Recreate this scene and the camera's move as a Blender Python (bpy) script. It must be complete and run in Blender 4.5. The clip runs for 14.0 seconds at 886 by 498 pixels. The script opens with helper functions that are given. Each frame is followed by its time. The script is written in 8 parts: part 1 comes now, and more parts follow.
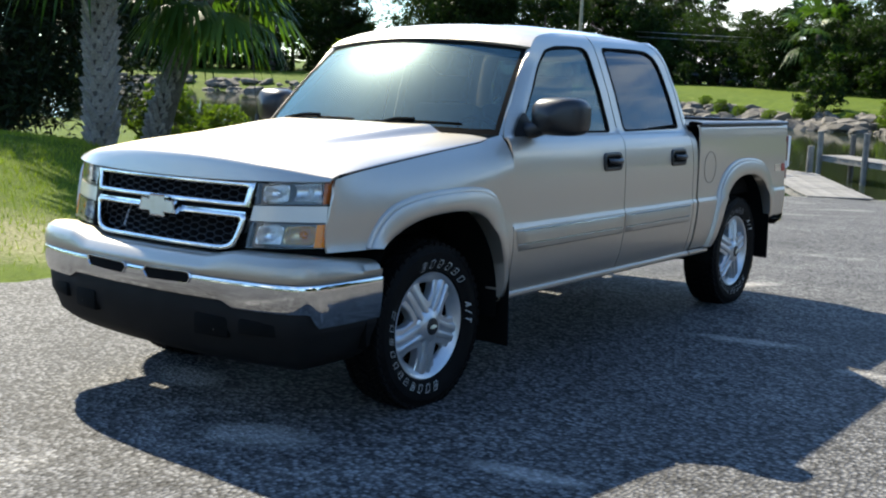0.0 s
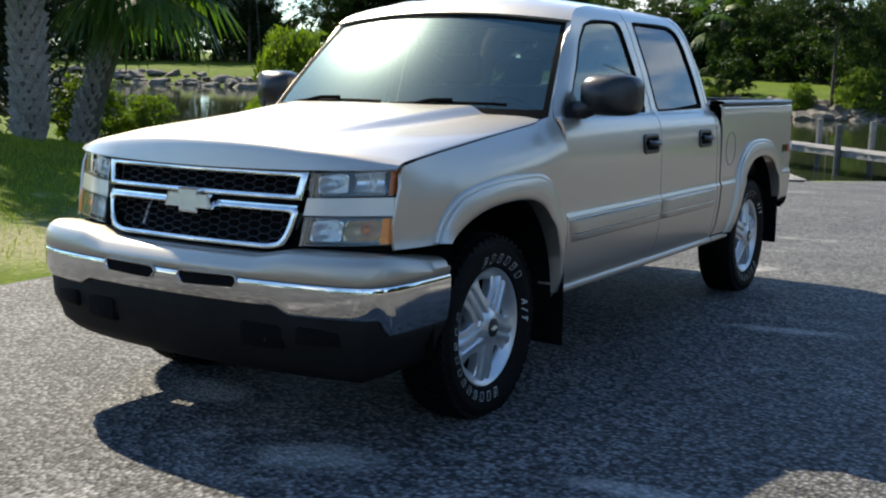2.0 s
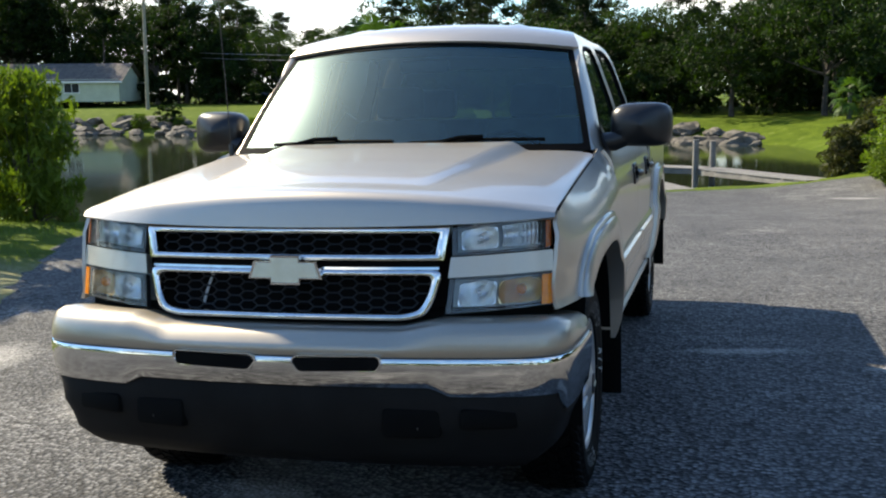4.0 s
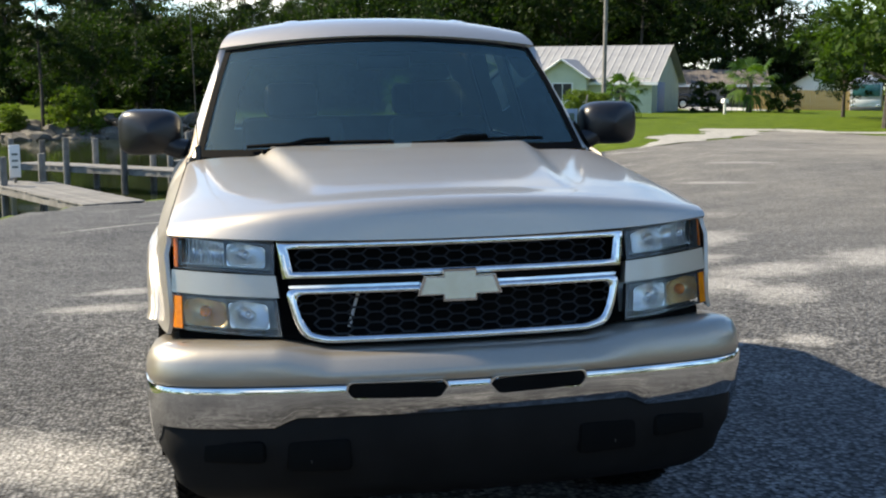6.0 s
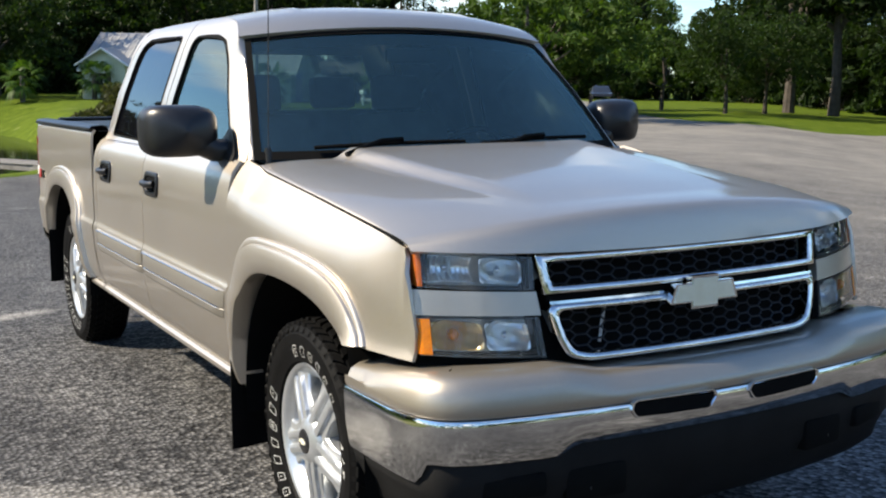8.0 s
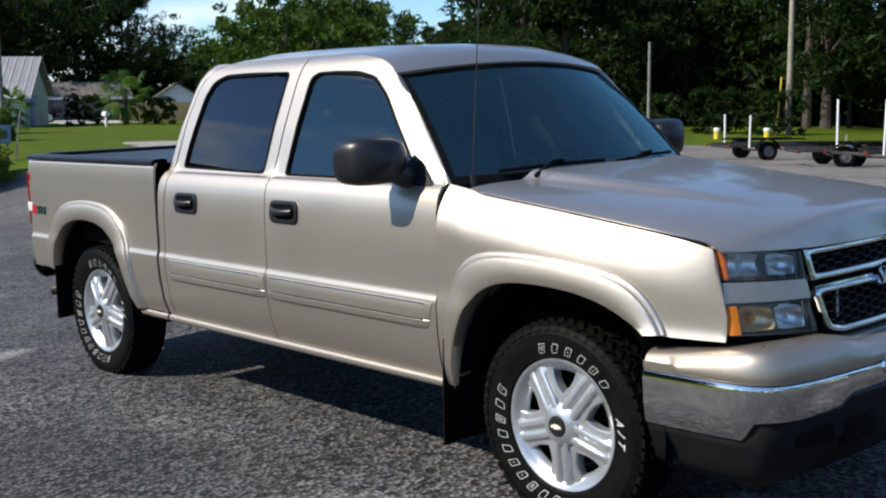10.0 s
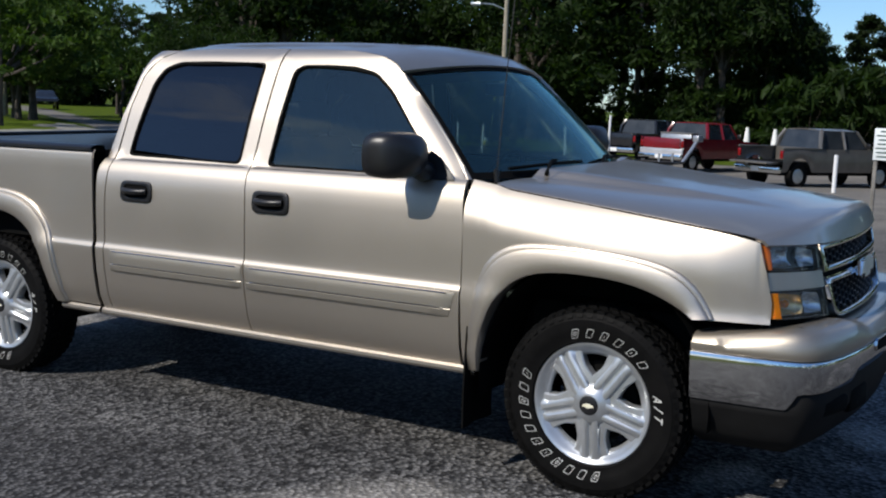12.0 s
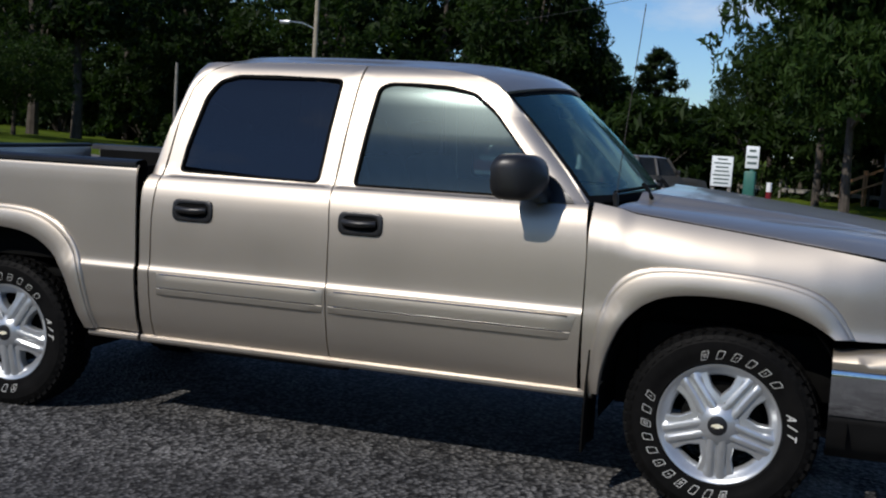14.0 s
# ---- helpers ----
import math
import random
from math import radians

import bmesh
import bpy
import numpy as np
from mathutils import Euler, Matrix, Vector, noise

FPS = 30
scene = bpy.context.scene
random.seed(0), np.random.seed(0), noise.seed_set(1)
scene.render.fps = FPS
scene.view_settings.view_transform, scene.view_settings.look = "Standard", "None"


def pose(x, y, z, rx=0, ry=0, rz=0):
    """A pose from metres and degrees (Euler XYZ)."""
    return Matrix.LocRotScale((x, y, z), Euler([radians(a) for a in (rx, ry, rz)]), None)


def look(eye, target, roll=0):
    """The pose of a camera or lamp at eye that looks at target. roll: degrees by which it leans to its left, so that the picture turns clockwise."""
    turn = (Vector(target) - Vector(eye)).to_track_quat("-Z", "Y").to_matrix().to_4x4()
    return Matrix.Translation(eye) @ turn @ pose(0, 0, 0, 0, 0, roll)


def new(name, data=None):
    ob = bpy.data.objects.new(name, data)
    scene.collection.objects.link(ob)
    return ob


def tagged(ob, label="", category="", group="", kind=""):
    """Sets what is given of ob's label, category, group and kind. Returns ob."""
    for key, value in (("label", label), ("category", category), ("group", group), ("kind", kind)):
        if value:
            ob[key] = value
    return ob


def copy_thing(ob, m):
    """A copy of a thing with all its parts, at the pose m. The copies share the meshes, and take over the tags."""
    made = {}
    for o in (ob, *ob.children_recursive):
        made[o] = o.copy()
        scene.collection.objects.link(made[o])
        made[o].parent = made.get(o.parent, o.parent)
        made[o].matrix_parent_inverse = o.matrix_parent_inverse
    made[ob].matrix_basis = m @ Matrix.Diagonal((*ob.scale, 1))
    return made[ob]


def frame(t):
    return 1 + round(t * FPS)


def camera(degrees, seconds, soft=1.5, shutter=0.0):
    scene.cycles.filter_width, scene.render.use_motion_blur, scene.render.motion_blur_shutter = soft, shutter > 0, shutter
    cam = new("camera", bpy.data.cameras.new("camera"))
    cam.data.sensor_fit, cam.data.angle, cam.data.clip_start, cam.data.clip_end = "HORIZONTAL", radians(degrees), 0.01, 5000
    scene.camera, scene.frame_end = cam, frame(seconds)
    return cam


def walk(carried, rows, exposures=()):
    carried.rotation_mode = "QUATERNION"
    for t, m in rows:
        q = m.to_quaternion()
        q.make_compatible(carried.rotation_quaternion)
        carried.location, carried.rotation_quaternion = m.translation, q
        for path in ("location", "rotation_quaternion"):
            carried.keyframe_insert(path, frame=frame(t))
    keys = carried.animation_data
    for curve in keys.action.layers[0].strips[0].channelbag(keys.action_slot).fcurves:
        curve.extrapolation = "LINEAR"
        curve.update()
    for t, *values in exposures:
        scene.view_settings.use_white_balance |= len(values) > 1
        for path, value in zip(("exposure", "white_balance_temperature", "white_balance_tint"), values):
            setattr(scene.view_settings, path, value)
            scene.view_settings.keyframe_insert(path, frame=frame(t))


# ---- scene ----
cam = camera(43.6, 14.0, soft=2.1)
TILT = pose(0, 0, 0, -0.86, -1.03, 0)
PATH = [
    (0, (3.959, -4.058, 1.484), (2.778, -2.469, 1.202), 1.7),
    (0.5, (3.927, -3.998, 1.486), (2.706, -2.436, 1.229), 1.4),
    (1, (3.823, -3.956, 1.451), (2.634, -2.364, 1.222), 2.9),
    (1.5, (3.517, -4.044, 1.409), (2.427, -2.376, 1.232), 1.0),
    (2, (3.14, -4.026, 1.417), (2.096, -2.346, 1.12), 1.0),
    (2.2, (2.962, -4.006, 1.386), (1.991, -2.275, 1.138), 1.4),
    (4.3, (1.108, -4.246, 1.451), (0.726, -2.3, 1.192), -0.9),
    (4.5, (0.929, -4.267, 1.467), (0.63, -2.308, 1.198), -0.8),
    (5, (0.415, -4.238, 1.483), (0.316, -2.255, 1.24), -3.7),
    (5.5, (-0.091, -4.209, 1.494), (0.099, -2.24, 1.201), -2.3),
    (6, (-0.584, -4.056, 1.483), (-0.255, -2.101, 1.218), -1.0),
    (6.5, (-1.049, -3.811, 1.524), (-0.661, -1.866, 1.266), -1.3),
    (7, (-1.467, -3.602, 1.536), (-0.844, -1.724, 1.248), -1.4),
    (7.2, (-1.615, -3.526, 1.517), (-0.923, -1.677, 1.195), -1.3),
    (9.3, (-3.342, -2.868, 1.614), (-1.973, -1.427, 1.391), -1.2),
    (9.5, (-3.544, -2.81, 1.633), (-2.147, -1.403, 1.374), -1.5),
    (10, (-3.942, -2.628, 1.628), (-2.58, -1.19, 1.354), -1.8),
    (10.5, (-4.31, -2.384, 1.641), (-2.91, -0.979, 1.386), 0.9),
    (11, (-4.63, -2.19, 1.646), (-3.089, -0.95, 1.348), -0.0),
    (11.5, (-4.803, -1.945, 1.623), (-3.175, -0.822, 1.329), -0.8),
    (12, (-4.949, -1.717, 1.624), (-3.247, -0.702, 1.35), 1.1),
    (12.5, (-5.138, -1.447, 1.611), (-3.371, -0.536, 1.396), -1.4),
    (13, (-5.24, -1.107, 1.574), (-3.455, -0.217, 1.431), -2.6),
    (13.5, (-5.364, -0.813, 1.566), (-3.519, -0.061, 1.388), 1.6),
    (14, (-5.492, -0.399, 1.582), (-3.619, 0.267, 1.356), 2.6),
]
walk(cam, [(t, TILT @ look(eye, target, roll)) for t, eye, target, roll in PATH], [(0, 1.36, 7400, 5), (2, 1.13, 7700, 6), (5, 1.1, 8050, 6), (6.5, 1.1, 8150, 7), (7.2, 1.08, 8100, 8), (9.5, 0.5, 7000, 9), (11, 0.15, 6750, 9), (13, -0.32, 6700, 11), (14, -0.42, 6650, 11)])

# ---- light ----
SUN_DIR = TILT.to_3x3() @ Vector((-1.03, 0.46, 1.0)).normalized()
world = bpy.data.worlds.new("sky")
scene.world = world
world.use_nodes = True
wt = world.node_tree
for n in list(wt.nodes):
    wt.nodes.remove(n)
w_out = wt.nodes.new("ShaderNodeOutputWorld")
w_bg = wt.nodes.new("ShaderNodeBackground")
w_sky = wt.nodes.new("ShaderNodeTexSky")
w_sky.sky_type, w_sky.sun_disc = "NISHITA", False
w_sky.sun_elevation = math.asin(SUN_DIR.z)
w_sky.sun_rotation = math.atan2(SUN_DIR.x, SUN_DIR.y)
w_sky.dust_density, w_sky.air_density, w_sky.ozone_density = 0.15, 1.0, 3.0
# drifting cumulus: a noise over the sky's dome
w_tc = wt.nodes.new("ShaderNodeTexCoord")
w_map = wt.nodes.new("ShaderNodeMapping")
w_map.inputs["Scale"].default_value = (1.0, 1.0, 2.6)
w_map.inputs["Location"].default_value = (0.95, 0.3, 0.1)
w_noise = wt.nodes.new("ShaderNodeTexNoise")
w_noise.inputs["Scale"].default_value, w_noise.inputs["Detail"].default_value = 2.6, 9.0
w_noise.inputs["Roughness"].default_value = 0.56
w_ramp = wt.nodes.new("ShaderNodeValToRGB")
w_ramp.color_ramp.elements[0].position, w_ramp.color_ramp.elements[1].position = 0.48, 0.64
w_mix = wt.nodes.new("ShaderNodeMix")
w_mix.data_type = "RGBA"
w_mix.inputs["B"].default_value = (6.4, 6.8, 7.4, 1)
wt.links.new(w_tc.outputs["Generated"], w_map.inputs["Vector"])
wt.links.new(w_map.outputs["Vector"], w_noise.inputs["Vector"])
# fewer clouds high up
w_sep = wt.nodes.new("ShaderNodeSeparateXYZ")
w_thin = wt.nodes.new("ShaderNodeMath")
w_thin.operation = "MULTIPLY_ADD"
w_thin.inputs[1].default_value = -0.2
wt.links.new(w_tc.outputs["Generated"], w_sep.inputs["Vector"])
wt.links.new(w_sep.outputs["Z"], w_thin.inputs[0])
wt.links.new(w_noise.outputs["Fac"], w_thin.inputs[2])
wt.links.new(w_thin.outputs["Value"], w_ramp.inputs["Fac"])
wt.links.new(w_ramp.outputs["Color"], w_mix.inputs["Factor"])
w_blue = wt.nodes.new("ShaderNodeMix")
w_blue.data_type, w_blue.blend_type = "RGBA", "MULTIPLY"
w_blue.inputs["Factor"].default_value = 1.0
w_blue.inputs["B"].default_value = (0.55, 0.73, 0.94, 1)
wt.links.new(w_sky.outputs["Color"], w_blue.inputs["A"])
wt.links.new(w_blue.outputs["Result"], w_mix.inputs["A"])
wt.links.new(w_mix.outputs["Result"], w_bg.inputs["Color"])
w_bg.inputs["Strength"].default_value = 0.15
wt.links.new(w_bg.outputs["Background"], w_out.inputs["Surface"])

sun_data = bpy.data.lights.new("sun", "SUN")
sun_data.energy, sun_data.angle, sun_data.color = 4.7, radians(0.55), (1.0, 0.96, 0.90)
sun = new("sun", sun_data)
sun.matrix_world = look(SUN_DIR * 60, (0, 0, 0))

# ---- materials ----
def nodes_of(name):
    m = bpy.data.materials.new(name)
    m.use_nodes = True
    nt = m.node_tree
    return m, nt, nt.nodes["Principled BSDF"], nt.nodes["Material Output"]


def ramp_between(nt, fac, lo, hi, a, b):
    r = nt.nodes.new("ShaderNodeValToRGB")
    r.color_ramp.elements[0].position, r.color_ramp.elements[1].position = lo, hi
    r.color_ramp.elements[0].color, r.color_ramp.elements[1].color = (*a, 1), (*b, 1)
    nt.links.new(fac, r.inputs["Fac"])
    return r.outputs["Color"]


def noise_node(nt, scale, detail=4.0, rough=0.55, coord="Object"):
    tc = nt.nodes.new("ShaderNodeTexCoord")
    n = nt.nodes.new("ShaderNodeTexNoise")
    n.inputs["Scale"].default_value, n.inputs["Detail"].default_value, n.inputs["Roughness"].default_value = scale, detail, rough
    nt.links.new(tc.outputs[coord], n.inputs["Vector"])
    return n.outputs["Fac"]


def mix_col(nt, fac, a, b, kind="MIX"):
    m = nt.nodes.new("ShaderNodeMix")
    m.data_type, m.blend_type = "RGBA", kind
    for sock, v in (("Factor", fac), ("A", a), ("B", b)):
        if isinstance(v, (int, float)):
            m.inputs[sock].default_value = v
        elif isinstance(v, tuple):
            m.inputs[sock].default_value = (*v, 1)
        else:
            nt.links.new(v, m.inputs[sock])
    return m.outputs["Result"]


def bump(nt, bsdf, height, strength, dist):
    b = nt.nodes.new("ShaderNodeBump")
    b.inputs["Strength"].default_value, b.inputs["Distance"].default_value = strength, dist
    nt.links.new(height, b.inputs["Height"])
    nt.links.new(b.outputs["Normal"], bsdf.inputs["Normal"])


def surface(name, a, b, scale, rough=0.6, metal=0.0, fine=0.0, fine_scale=200.0, bump_d=0.002, spec=0.5, coord="Object"):
    """Two tones mixed by a noise, a finer grain over it, and a fine relief."""
    m, nt, p, out = nodes_of(name)
    big = noise_node(nt, scale, 6.0, 0.6, coord)
    col = ramp_between(nt, big, 0.32, 0.68, a, b)
    small = noise_node(nt, fine_scale, 3.0, 0.6, coord)
    if fine > 0:
        g = ramp_between(nt, small, 0.3, 0.7, (1 - fine,) * 3, (1 + fine,) * 3)
        col = mix_col(nt, 1.0, col, g, "MULTIPLY")
        bump(nt, p, small, 0.4, bump_d)
    nt.links.new(col, p.inputs["Base Color"])
    p.inputs["Roughness"].default_value, p.inputs["Metallic"].default_value = rough, metal
    p.inputs["Specular IOR Level"].default_value = spec
    return m


def paint_mat(name, a, b, metal, rough):
    m, nt, p, out = nodes_of(name)
    flake = noise_node(nt, 900.0, 2.0, 0.6)
    dust = noise_node(nt, 2.3, 5.0, 0.6)
    col = ramp_between(nt, flake, 0.35, 0.65, a, b)
    nt.links.new(col, p.inputs["Base Color"])
    r = nt.nodes.new("ShaderNodeMapRange")
    r.inputs["To Min"].default_value, r.inputs["To Max"].default_value = rough - 0.03, rough + 0.05
    nt.links.new(dust, r.inputs["Value"])
    nt.links.new(r.outputs["Result"], p.inputs["Roughness"])
    p.inputs["Metallic"].default_value = metal
    p.inputs["Coat Weight"].default_value, p.inputs["Coat Roughness"].default_value = 0.75, 0.08
    return m


def glass_mat(name, tint, gloss=(1, 1, 1), rough=0.01, ior=1.5, film=None, film_part=0.0, glare=0.0, haze=0.30):
    m, nt, p, out = nodes_of(name)
    nt.nodes.remove(p)
    tr = nt.nodes.new("ShaderNodeBsdfTransparent")
    tr.inputs["Color"].default_value = (*tint, 1)
    gl = nt.nodes.new("ShaderNodeBsdfGlossy")
    gl.inputs["Color"].default_value, gl.inputs["Roughness"].default_value = (*gloss, 1), rough
    fr = nt.nodes.new("ShaderNodeFresnel")
    fr.inputs["IOR"].default_value = ior
    mx = nt.nodes.new("ShaderNodeMixShader")
    nt.links.new(fr.outputs["Fac"], mx.inputs["Fac"])
    nt.links.new(tr.outputs["BSDF"], mx.inputs[1])
    nt.links.new(gl.outputs["BSDF"], mx.inputs[2])
    last = mx.outputs["Shader"]
    if glare:
        g2 = nt.nodes.new("ShaderNodeBsdfGlossy")
        g2.inputs["Color"].default_value, g2.inputs["Roughness"].default_value = (0.78, 1.0, 0.97, 1), haze
        mg = nt.nodes.new("ShaderNodeMixShader")
        mg.inputs["Fac"].default_value = glare
        nt.links.new(last, mg.inputs[1])
        nt.links.new(g2.outputs["BSDF"], mg.inputs[2])
        last = mg.outputs["Shader"]
    if film:
        df = nt.nodes.new("ShaderNodeBsdfDiffuse")
        df.inputs["Color"].default_value = (*film, 1)
        dust = nt.nodes.new("ShaderNodeMapRange")
        dust.inputs["To Min"].default_value, dust.inputs["To Max"].default_value = film_part * 0.6, film_part * 1.4
        nt.links.new(noise_node(nt, 1.7, 4), dust.inputs["Value"])
        mf = nt.nodes.new("ShaderNodeMixShader")
        nt.links.new(dust.outputs["Result"], mf.inputs["Fac"])
        nt.links.new(last, mf.inputs[1])
        nt.links.new(df.outputs["BSDF"], mf.inputs[2])
        last = mf.outputs["Shader"]
    nt.links.new(last, out.inputs["Surface"])
    return m


def leaf_mat(name, a, b, trans=0.35, rough=0.55):
    """Leaves: two greens by the clump, with light coming through."""
    m, nt, p, out = nodes_of(name)
    geo = nt.nodes.new("ShaderNodeNewGeometry")
    oi = nt.nodes.new("ShaderNodeObjectInfo")
    add = nt.nodes.new("ShaderNodeMath")
    add.operation = "MULTIPLY_ADD"
    add.inputs[1].default_value, add.inputs[2].default_value = 0.35, 0.0
    nt.links.new(oi.outputs["Random"], add.inputs[0])
    mx = nt.nodes.new("ShaderNodeMath")
    mx.operation = "MULTIPLY_ADD"
    mx.inputs[1].default_value = 0.65
    nt.links.new(geo.outputs["Random Per Island"], mx.inputs[0])
    nt.links.new(add.outputs["Value"], mx.inputs[2])
    col = ramp_between(nt, mx.outputs["Value"], 0.1, 0.9, a, b)
    nt.links.new(col, p.inputs["Base Color"])
    p.inputs["Roughness"].default_value = rough
    p.inputs["Specular IOR Level"].default_value = 0.12
    tl = nt.nodes.new("ShaderNodeBsdfTranslucent")
    nt.links.new(mix_col(nt, 1.0, col, (1.3, 1.5, 0.5), "MULTIPLY"), tl.inputs["Color"])
    ms = nt.nodes.new("ShaderNodeMixShader")
    ms.inputs["Fac"].default_value = trans
    nt.links.new(p.outputs["BSDF"], ms.inputs[1])
    nt.links.new(tl.outputs["BSDF"], ms.inputs[2])
    nt.links.new(ms.outputs["Shader"], out.inputs["Surface"])
    return m


PAINT = paint_mat("champagne_paint", (0.47, 0.418, 0.352), (0.60, 0.538, 0.46), 0.92, 0.45)
PAINT_DULL = paint_mat("bumper_cover_paint", (0.38, 0.335, 0.27), (0.48, 0.425, 0.35), 0.86, 0.44)
MOLDING = paint_mat("molding_paint", (0.40, 0.36, 0.30), (0.50, 0.455, 0.385), 0.86, 0.46)
CHROME = surface("chrome", (0.78, 0.78, 0.77), (0.62, 0.62, 0.61), 14.0, 0.09, 1.0)
RIM_MAT = surface("machined_alloy", (0.58, 0.60, 0.615), (0.47, 0.49, 0.50), 9.0, 0.30, 0.7, 0.06, 300.0, 0.0005)
BLACK_PLASTIC = surface("black_plastic", (0.008, 0.008, 0.009), (0.014, 0.014, 0.015), 8.0, 0.36, 0.0, 0.15, 500.0, 0.0006)
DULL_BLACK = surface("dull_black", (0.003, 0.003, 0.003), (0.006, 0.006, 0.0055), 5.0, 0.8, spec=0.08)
VALANCE = surface("grey_plastic", (0.0085, 0.0084, 0.0083), (0.014, 0.0138, 0.0136), 4.0, 0.6, 0.0, 0.15, 400.0, 0.0008, 0.10)
RUBBER = surface("tyre_rubber", (0.003, 0.003, 0.003), (0.006, 0.0058, 0.0056), 12.0, 0.6, 0.0, 0.2, 250.0, 0.001, 0.08)
WHITE_RUBBER = surface("white_rubber", (0.66, 0.66, 0.63), (0.54, 0.54, 0.515), 30.0, 0.6)
GOLD = surface("gold_badge", (0.88, 0.84, 0.66), (0.80, 0.74, 0.54), 18.0, 0.35, 0.1)
AMBER = surface("amber_lens", (0.85, 0.25, 0.01), (0.70, 0.17, 0.008), 60.0, 0.12, 0.0, 0.15, 300.0, 0.0006)
RED_LENS = surface("red_lens", (0.22, 0.006, 0.006), (0.14, 0.004, 0.005), 60.0, 0.12)
REFLECTOR = surface("reflector", (0.93, 0.95, 0.95), (0.80, 0.84, 0.85), 30.0, 0.2, 0.75, 0.15, 60.0, 0.002)
AMBER_CELL = surface("amber_reflector", (0.86, 0.66, 0.36), (0.74, 0.54, 0.26), 30.0, 0.22, 0.6, 0.2, 60.0, 0.002)
LAMP_CELL = surface("lamp_cell", (0.20, 0.23, 0.235), (0.30, 0.33, 0.335), 30.0, 0.3, 0.5, 0.15, 90.0, 0.002)
AMBER_DEEP = surface("deep_amber_lens", (0.42, 0.10, 0.012), (0.32, 0.065, 0.01), 60.0, 0.12, 0.0, 0.15, 300.0, 0.0006)
GREY_TRIM = surface("grey_trim", (0.10, 0.10, 0.098), (0.14, 0.138, 0.13), 5.0, 0.7, 0.0, 0.2, 300.0, 0.001)
SEAT_CLOTH = surface("seat_cloth", (0.07, 0.068, 0.064), (0.11, 0.105, 0.098), 6.0, 0.9, 0.0, 0.25, 350.0, 0.001)
STEEL = surface("dark_steel", (0.045, 0.043, 0.04), (0.09, 0.08, 0.07), 7.0, 0.55, 0.6, 0.2, 90.0, 0.001)
RED_BADGE = surface("red_badge", (0.45, 0.02, 0.02), (0.35, 0.015, 0.015), 20.0, 0.3)
GLASS_WS = glass_mat("windshield_glass", (0.58, 0.73, 0.72), (0.52, 0.88, 0.82), ior=1.5, film=(0.08, 0.28, 0.29), film_part=0.018, glare=0.085)
GLASS_FRONT = glass_mat("door_glass", (0.22, 0.31, 0.31), (0.85, 1.0, 1.0), ior=1.7, film=(0.10, 0.24, 0.27), film_part=0.012, glare=0.012, haze=0.17)
GLASS_DARK = glass_mat("privacy_glass", (0.04, 0.045, 0.055), (0.9, 0.95, 1.0), ior=1.65, film=(0.05, 0.055, 0.075), film_part=0.06)
GLASS_CLEAR = glass_mat("lamp_glass", (0.97, 0.98, 0.98), ior=1.45, film=(0.80, 0.84, 0.84), film_part=0.04)

def grass_ground():
    m, nt, p, out = nodes_of("grass_ground")
    big, mid, fine = noise_node(nt, 0.16, 5), noise_node(nt, 1.3, 6, 0.65), noise_node(nt, 28.0, 4, 0.7)
    green = ramp_between(nt, mid, 0.3, 0.7, (0.048, 0.080, 0.006), (0.104, 0.146, 0.013))
    dry = ramp_between(nt, fine, 0.3, 0.7, (0.20, 0.185, 0.085), (0.34, 0.31, 0.19))
    mask = ramp_between(nt, mid, 0.62, 0.78, (0, 0, 0), (0.8, 0.8, 0.8))
    col = mix_col(nt, mask, green, dry)
    # worn_edge: sandy, trodden grass beside the lot
    tc = nt.nodes.new("ShaderNodeTexCoord")
    for x, y, a, b, turn in ((-5.4, 1.5, 2.6, 1.1, 25), (-4.9, 4.2, 1.0, 2.4, 10)):
        mp = nt.nodes.new("ShaderNodeMapping")
        mp.vector_type = "TEXTURE"
        mp.inputs["Location"].default_value, mp.inputs["Rotation"].default_value, mp.inputs["Scale"].default_value = (x, y, 0), (0, 0, radians(turn)), (a * 2.6, b * 2.6, 50)
        nt.links.new(tc.outputs["Object"], mp.inputs["Vector"])
        ln = nt.nodes.new("ShaderNodeVectorMath")
        ln.operation = "LENGTH"
        nt.links.new(mp.outputs["Vector"], ln.inputs[0])
        wob = nt.nodes.new("ShaderNodeMath")
        wob.operation = "MULTIPLY_ADD"
        wob.inputs[1].default_value = 0.9
        nt.links.new(noise_node(nt, 5.5, 12, 0.86), wob.inputs[0])
        nt.links.new(ln.outputs["Value"], wob.inputs[2])
        col = mix_col(nt, ramp_between(nt, wob.outputs["Value"], 0.6, 0.9, (0.8, 0.8, 0.8), (0, 0, 0)), col, dry)
    col = mix_col(nt, 1.0, col, ramp_between(nt, fine, 0.25, 0.75, (0.6, 0.6, 0.6), (1.3, 1.3, 1.3)), "MULTIPLY")
    nt.links.new(col, p.inputs["Base Color"])
    p.inputs["Roughness"].default_value, p.inputs["Specular IOR Level"].default_value = 0.9, 0.08
    bump(nt, p, fine, 0.8, 0.03)
    return m


